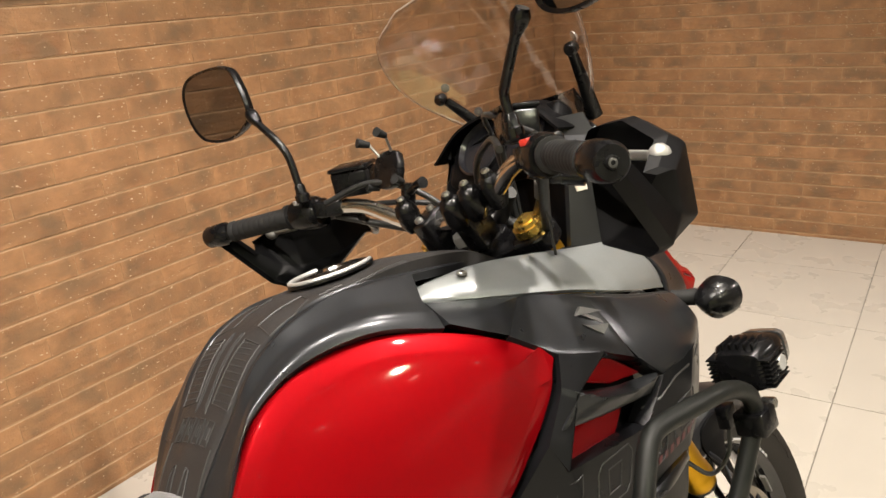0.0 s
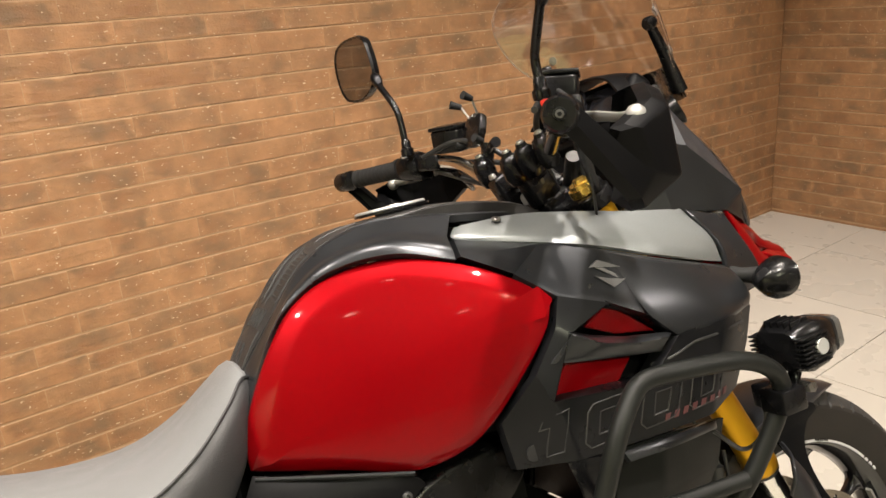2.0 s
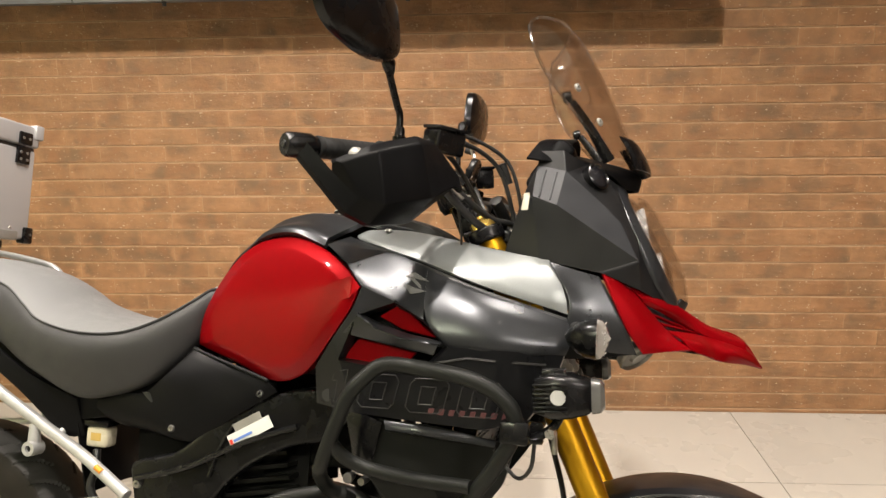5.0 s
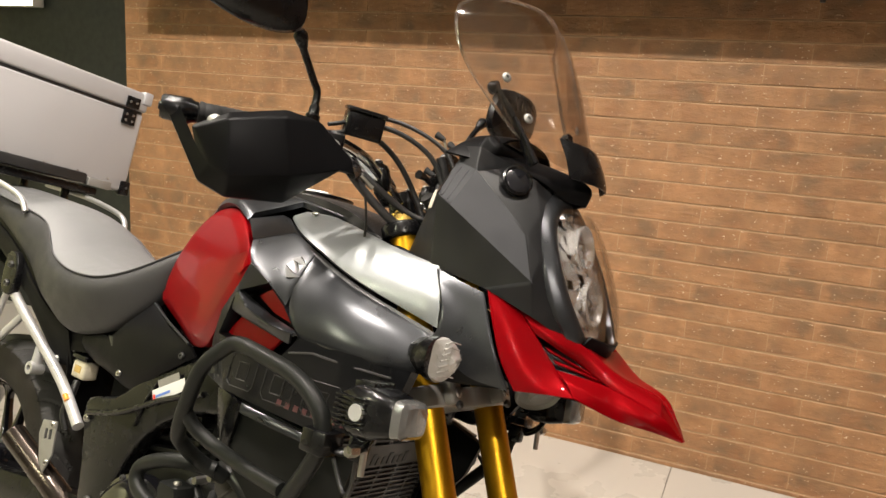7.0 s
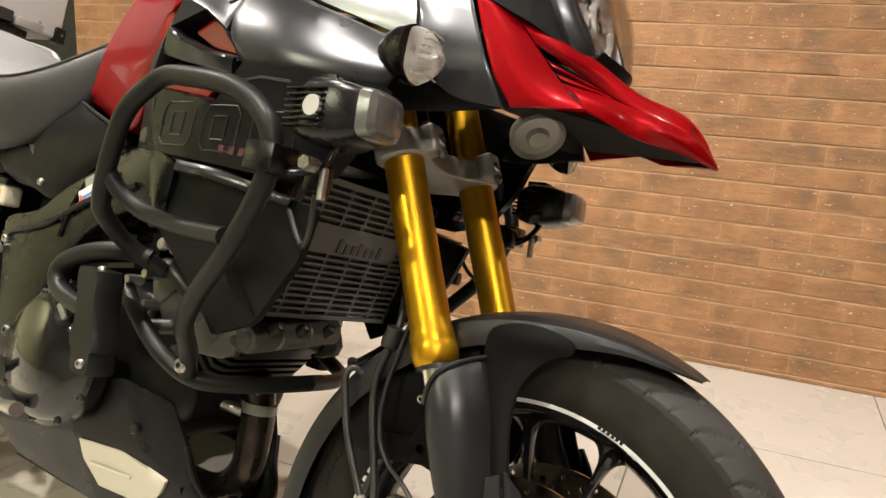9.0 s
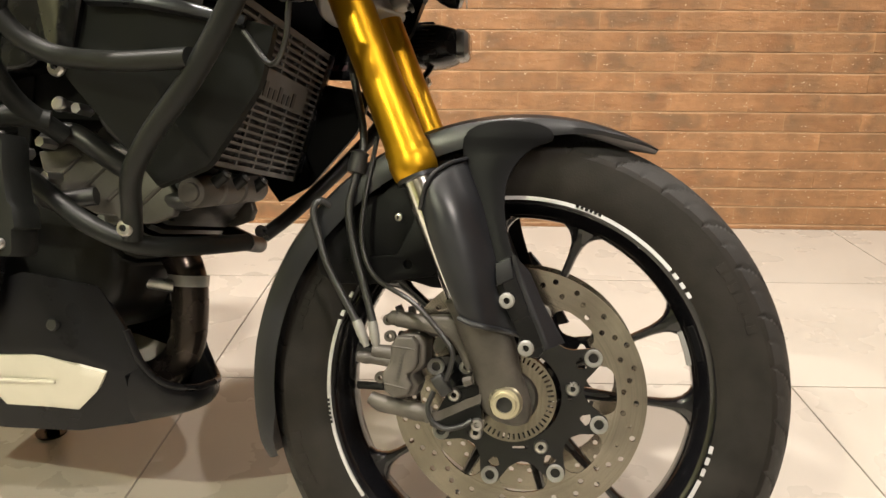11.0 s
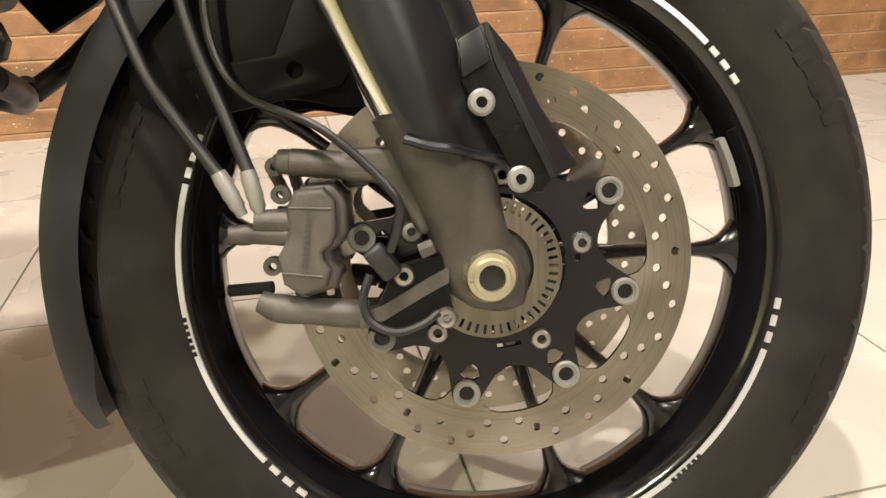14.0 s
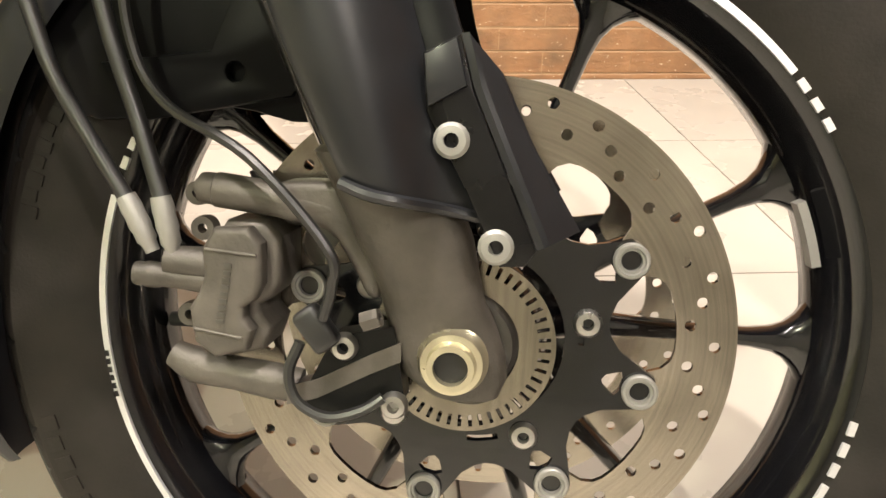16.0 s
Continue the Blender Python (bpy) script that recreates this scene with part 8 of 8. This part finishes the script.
    part("bracket", tube(m([(-0.200, -0.286, 0.830), (-0.214, -0.284, 0.805), (-0.240, -0.296, 0.790), (-0.262, -0.305, 0.796)]), 0.009, 12, flat=0.5), SATIN, fg)
    part("bracket_bolt", hexnut((-0.215, -0.300 * s, 0.800), (-0.215, -0.318 * s, 0.800), 0.009), BOLT, fg)
    part("bracket_screw", rod((-0.212, -0.285 * s, 0.800), (-0.209, -0.285 * s, 0.765), 0.005), BOLT, fg)
    part("plug", box(-0.014, 0.014, -0.010, 0.010, -0.022, 0.012, 0.003), SATIN, fg).matrix_basis = Matrix.Translation((-0.244, -0.255 * s, 0.795))
    part("lamp_wire", tube(m([(-0.244, -0.255, 0.772), (-0.25, -0.245, 0.73), (-0.275, -0.225, 0.71), (-0.315, -0.215, 0.75)]), 0.0035, 8), HOSE, fg)
    # direction indicator
    ind = new("direction_indicator")
    ind.parent = bike
    tagged(ind, "black direction indicator with clear ribbed lens")
    part("stalk", tube(m([(-0.205, -0.165, 0.965), (-0.182, -0.190, 0.955), (-0.165, -0.210, 0.950)]), [0.014, 0.012, 0.014], 14), GRIP, ind)
    IM = Matrix.Translation((-0.158, -0.243 * s, 0.947))
    def shield_ring(x, f):
        pts = [(-0.040, 0.004), (-0.034, 0.022), (-0.014, 0.033), (0.012, 0.034), (0.036, 0.016), (0.043, 0.003), (0.034, -0.018), (0.016, -0.036), (0.002, -0.040), (-0.022, -0.030), (-0.036, -0.014)]
        return [V(x + 0.010 * p.x / 0.04 * (x > 0.005), p.x * f * 0.88 * s, p.y * f * 0.88) for p in spline([V(u, v, 0) for u, v in pts], 4, True)]

    hs = loft([shield_ring(-0.046, 0.12), shield_ring(-0.040, 0.42), shield_ring(-0.026, 0.74), shield_ring(-0.010, 0.95), shield_ring(0.004, 1.0)])
    part("housing", turned(hs, IM), SATIN, ind)
    part("lens", turned(loft([shield_ring(0.0052, 0.97), shield_ring(0.010, 0.90), shield_ring(0.014, 0.62), shield_ring(0.0155, 0.2)]), IM), RIBLENS, ind, "clear ribbed lens")
    for q in range(7):
        z = -0.026 + 0.008 * q
        part("lens_rib", turned(tube([(0.0165, (-0.020 + 0.002 * q) * s, z), (0.0185, 0.004 * s, z + 0.004), (0.0190, 0.024 * s, z + 0.002)], 0.0012, 5), IM), RIBLENS, ind)

# ---- top case ----
tc_m = BIKE @ Matrix.Translation((-1.915, 0.0, 1.075))
case = thing("top_case", "riveted aluminium top case with black corners on the rack", "luggage case", tc_m)
part("body", box(-0.19, 0.19, -0.265, 0.265, 0.02, 0.268, 0.008, None, 3), BOXALU, case)
part("lid", box(-0.195, 0.195, -0.270, 0.270, 0.276, 0.335, 0.008, None, 3), BOXALU, case)
part("seam", box(-0.186, 0.186, -0.261, 0.261, 0.262, 0.280, 0.002), HOSE, case, "dark lid seam")
for sx in (-1, 1):
    for sy in (-1, 1):
        part("corner_guard", box(sx * 0.192 - 0.022, sx * 0.192 + 0.006, sy * 0.267 - 0.024, sy * 0.267 + 0.007, 0.010, 0.055, 0.005), SATIN, case)
        part("lid_corner", box(sx * 0.196 - 0.022, sx * 0.196 + 0.006, sy * 0.271 - 0.024, sy * 0.271 + 0.006, 0.300, 0.340, 0.005), BOXALU, case)
        bolt((sx * 0.197, sy * 0.262, 0.035), (sx, 0, 0), 0.004, case, DARKBOLT)
for sy in (-1, 1):
    for y in (0.215,):
        part("hinge_plate", box(0.190, 0.199, sy * y - 0.022, sy * y + 0.022, 0.225, 0.272, 0.003), SATIN, case)
        part("hinge_plate", box(0.195, 0.203, sy * y - 0.022, sy * y + 0.022, 0.278, 0.312, 0.003), SATIN, case)
        for dy in (-0.011, 0.011):
            for z in (0.237, 0.256, 0.295):
                bolt((0.2025 if z > 0.28 else 0.1985, sy * y + dy, z), (1, 0, 0), 0.004, case, BOLT, 0.003)
for y in (-0.2, -0.1, 0.0, 0.1, 0.2):
    part("rivet", lathe([(0, 0.002), (0.003, 0.0015), (0.004, 0.0), (0, 0)], (0.190, y, 0.05), "x", 10, closed=False), BOLT, case)
part("front_rail", box(0.185, 0.215, -0.22, 0.12, 0.018, 0.048, 0.005), HOSE, case, "black rubber rail")
part("mount_tab", box(0.188, 0.218, 0.125, 0.200, 0.015, 0.040, 0.004), CASTGREY, case)
part("rack_plate", box(-0.18, 0.20, -0.17, 0.17, -0.010, 0.012, 0.004), SATIN, case)
for x in (-0.12, 0.12):
    part("rack_stay", rod((x, -0.12, -0.055), (x, -0.12, 0.0), 0.012), SATIN, case)
    part("rack_stay", rod((x, 0.12, -0.055), (x, 0.12, 0.0), 0.012), SATIN, case)

# ---- bricks and tiles ----
BW, BH, GAP = 0.279, 0.0708, 0.0016


def brick_mesh(seed):
    """One brick slip: a slightly lumpy face with soft, uneven edges."""
    own = random.Random(seed)
    h = BH - GAP
    xs, zs = np.linspace(0, BW - 0.0012, 6), (0.0, h / 2, h)
    bm = bmesh.new()

    def ring(y, inset, jit):
        out = {}
        for i, x in enumerate(xs):
            for j, z in enumerate(zs):
                if i in (0, 5) or j in (0, 2):
                    out[i, j] = bm.verts.new((x + (inset * 0.3 if i == 0 else -inset * 0.3 if i == 5 else 0) + own.uniform(-jit, jit), y + own.uniform(-jit, jit) * 0.5, z + (inset if j == 0 else -inset if j == 2 else 0) + own.uniform(-jit, jit)))
        return out

    low, top = ring(-0.004, 0.0, 0.0), ring(-0.0118, 0.0026, 0.0007)
    loop = [(i, 0) for i in range(6)] + [(5, 1)] + [(i, 2) for i in range(5, -1, -1)] + [(0, 1)]
    for a, b in zip(loop, loop[1:] + loop[:1]):
        bm.faces.new((low[a], low[b], top[b], top[a]))
    for i in range(1, 5):
        top[i, 1] = bm.verts.new((xs[i], -0.0124 + own.uniform(-0.0008, 0.0006), zs[1] + own.uniform(-0.004, 0.004)))
    for i in range(5):
        for j in range(2):
            bm.faces.new((top[i, j], top[i + 1, j], top[i + 1, j + 1], top[i, j + 1]))
    bmesh.ops.recalc_face_normals(bm, faces=bm.faces)
    uv = bm.loops.layers.uv.new("face")
    for f in bm.faces:
        for lp in f.loops:
            lp[uv].uv = (lp.vert.co.x / BW, lp.vert.co.z / BH)
    me = bpy.data.meshes.new("brick")
    bm.to_mesh(me)
    bm.free()
    me.materials.append(BRICK)
    me.polygons.foreach_set("use_smooth", [True] * len(me.polygons))
    me.set_sharp_from_angle(angle=radians(30))
    return me


SLIPS = [brick_mesh(k) for k in range(6)]
rng = random.Random(4)


def brick_course(wall, origin, along, length, shift, near):
    """Lays courses in half bond along a wall; those in near become bricks of their own, the rest one mesh."""
    points, faces, coords = [], [], []
    mortar = bmesh.new()
    first = FLOOR_Z - (BH - (0.929 - FLOOR_Z) % BH)
    rows = int((CEIL_Z - first) / BH)
    base = Matrix.Translation(origin) @ Matrix.Rotation(along, 4, "Z")
    count = 0
    for r in range(rows):
        z = first - FLOOR_Z + r * BH
        lo = max(z, 0.0)
        if z + BH - lo < 0.012:
            continue
        x = (shift + (0.5 * BW if r % 2 else 0.0)) % BW - BW
        # the pale upright joints show nearly level with the bricks
        box(0, length, -0.0104, 0.0, lo, z + BH - GAP, 0, mortar)
        while x < length - 0.01:
            a, b = max(x, 0.0), min(x + BW, length)
            whole = b - a > BW - 0.001 and z >= 0
            dy = rng.uniform(-0.0008, 0.0008)
            if whole and near(a, z) and count < 300:
                ob = new("brick", SLIPS[rng.randrange(6)])
                ob.parent = wall
                ob.matrix_basis = base @ Matrix.Translation((a + 0.0006, dy, z)) @ Matrix.Rotation(radians(rng.uniform(-0.2, 0.2)), 4, "Y")
                count += 1
            elif b - a > 0.03:
                n = len(points)
                z1 = z + BH - GAP
                for q, e in ((-0.004, 0.0), (-0.0118 + dy, 0.0026)):
                    points += [(a + 0.0006 + e * 0.3, q, lo + e), (b - 0.0006 - e * 0.3, q, lo + e), (b - 0.0006 - e * 0.3, q, z1 - e), (a + 0.0006 + e * 0.3, q, z1 - e)]
                for f in ((4, 5, 6, 7), (0, 1, 5, 4), (1, 2, 6, 5), (2, 3, 7, 6), (3, 0, 4, 7)):
                    faces.append([n + i for i in f])
                    coords += [((points[n + i][0] - x) / BW, (points[n + i][2] - z) / BH) for i in f]
            x += BW
    me = bpy.data.meshes.new("brickwork")
    me.from_pydata([base @ V(*p) for p in points], [], faces)
    layer = me.uv_layers.new(name="face")
    for d, uv in zip(layer.data, coords):
        d.uv = uv
    me.materials.append(BRICKREST)
    o = new("brickwork", me)
    o.parent = wall
    tagged(o, kind="stuff")
    part("mortar", turned(mortar, base), MORTAR, wall)


def island_brick():
    """The brick surface for joined brickwork, varied brick by brick."""
    m = BRICK.copy()
    nt = m.node_tree
    info = nt.nodes["tint"]
    geo = nt.nodes.new("ShaderNodeNewGeometry")
    target = info.outputs["Random"].links[0].to_socket
    nt.links.new(geo.outputs["Random Per Island"], target)
    nt.nodes.remove(info)
    return m


BRICKREST = island_brick()
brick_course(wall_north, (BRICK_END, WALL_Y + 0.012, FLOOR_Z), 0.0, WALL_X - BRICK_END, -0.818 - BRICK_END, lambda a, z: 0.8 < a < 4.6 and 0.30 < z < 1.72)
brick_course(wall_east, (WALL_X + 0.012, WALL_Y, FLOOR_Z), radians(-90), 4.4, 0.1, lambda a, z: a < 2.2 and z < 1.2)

TS = 0.667
tm = box(0.0015, TS - 0.0015, 0.0015, TS - 0.0015, -0.008, 0.0, 0)
for v in tm.verts:
    if v.co.z > -0.004:
        v.co.x += 0.0006 if v.co.x < 0.3 else -0.0006
        v.co.y += 0.0006 if v.co.y < 0.3 else -0.0006
tile_mesh = bpy.data.meshes.new("tile")
tm.to_mesh(tile_mesh)
tm.free()
tile_mesh.materials.append(TILE)
for i in range(-7, 5):
    for j in range(-7, 3):
        x, y = 0.037 + TS * i, 0.735 + TS * j
        if x < X0 + 0.3 or x > WALL_X or y > WALL_Y - 0.05 or y < Y0:
            continue
        ob = new("tile", tile_mesh)
        ob.parent = floor
        ob.location = (x, y, FLOOR_Z)
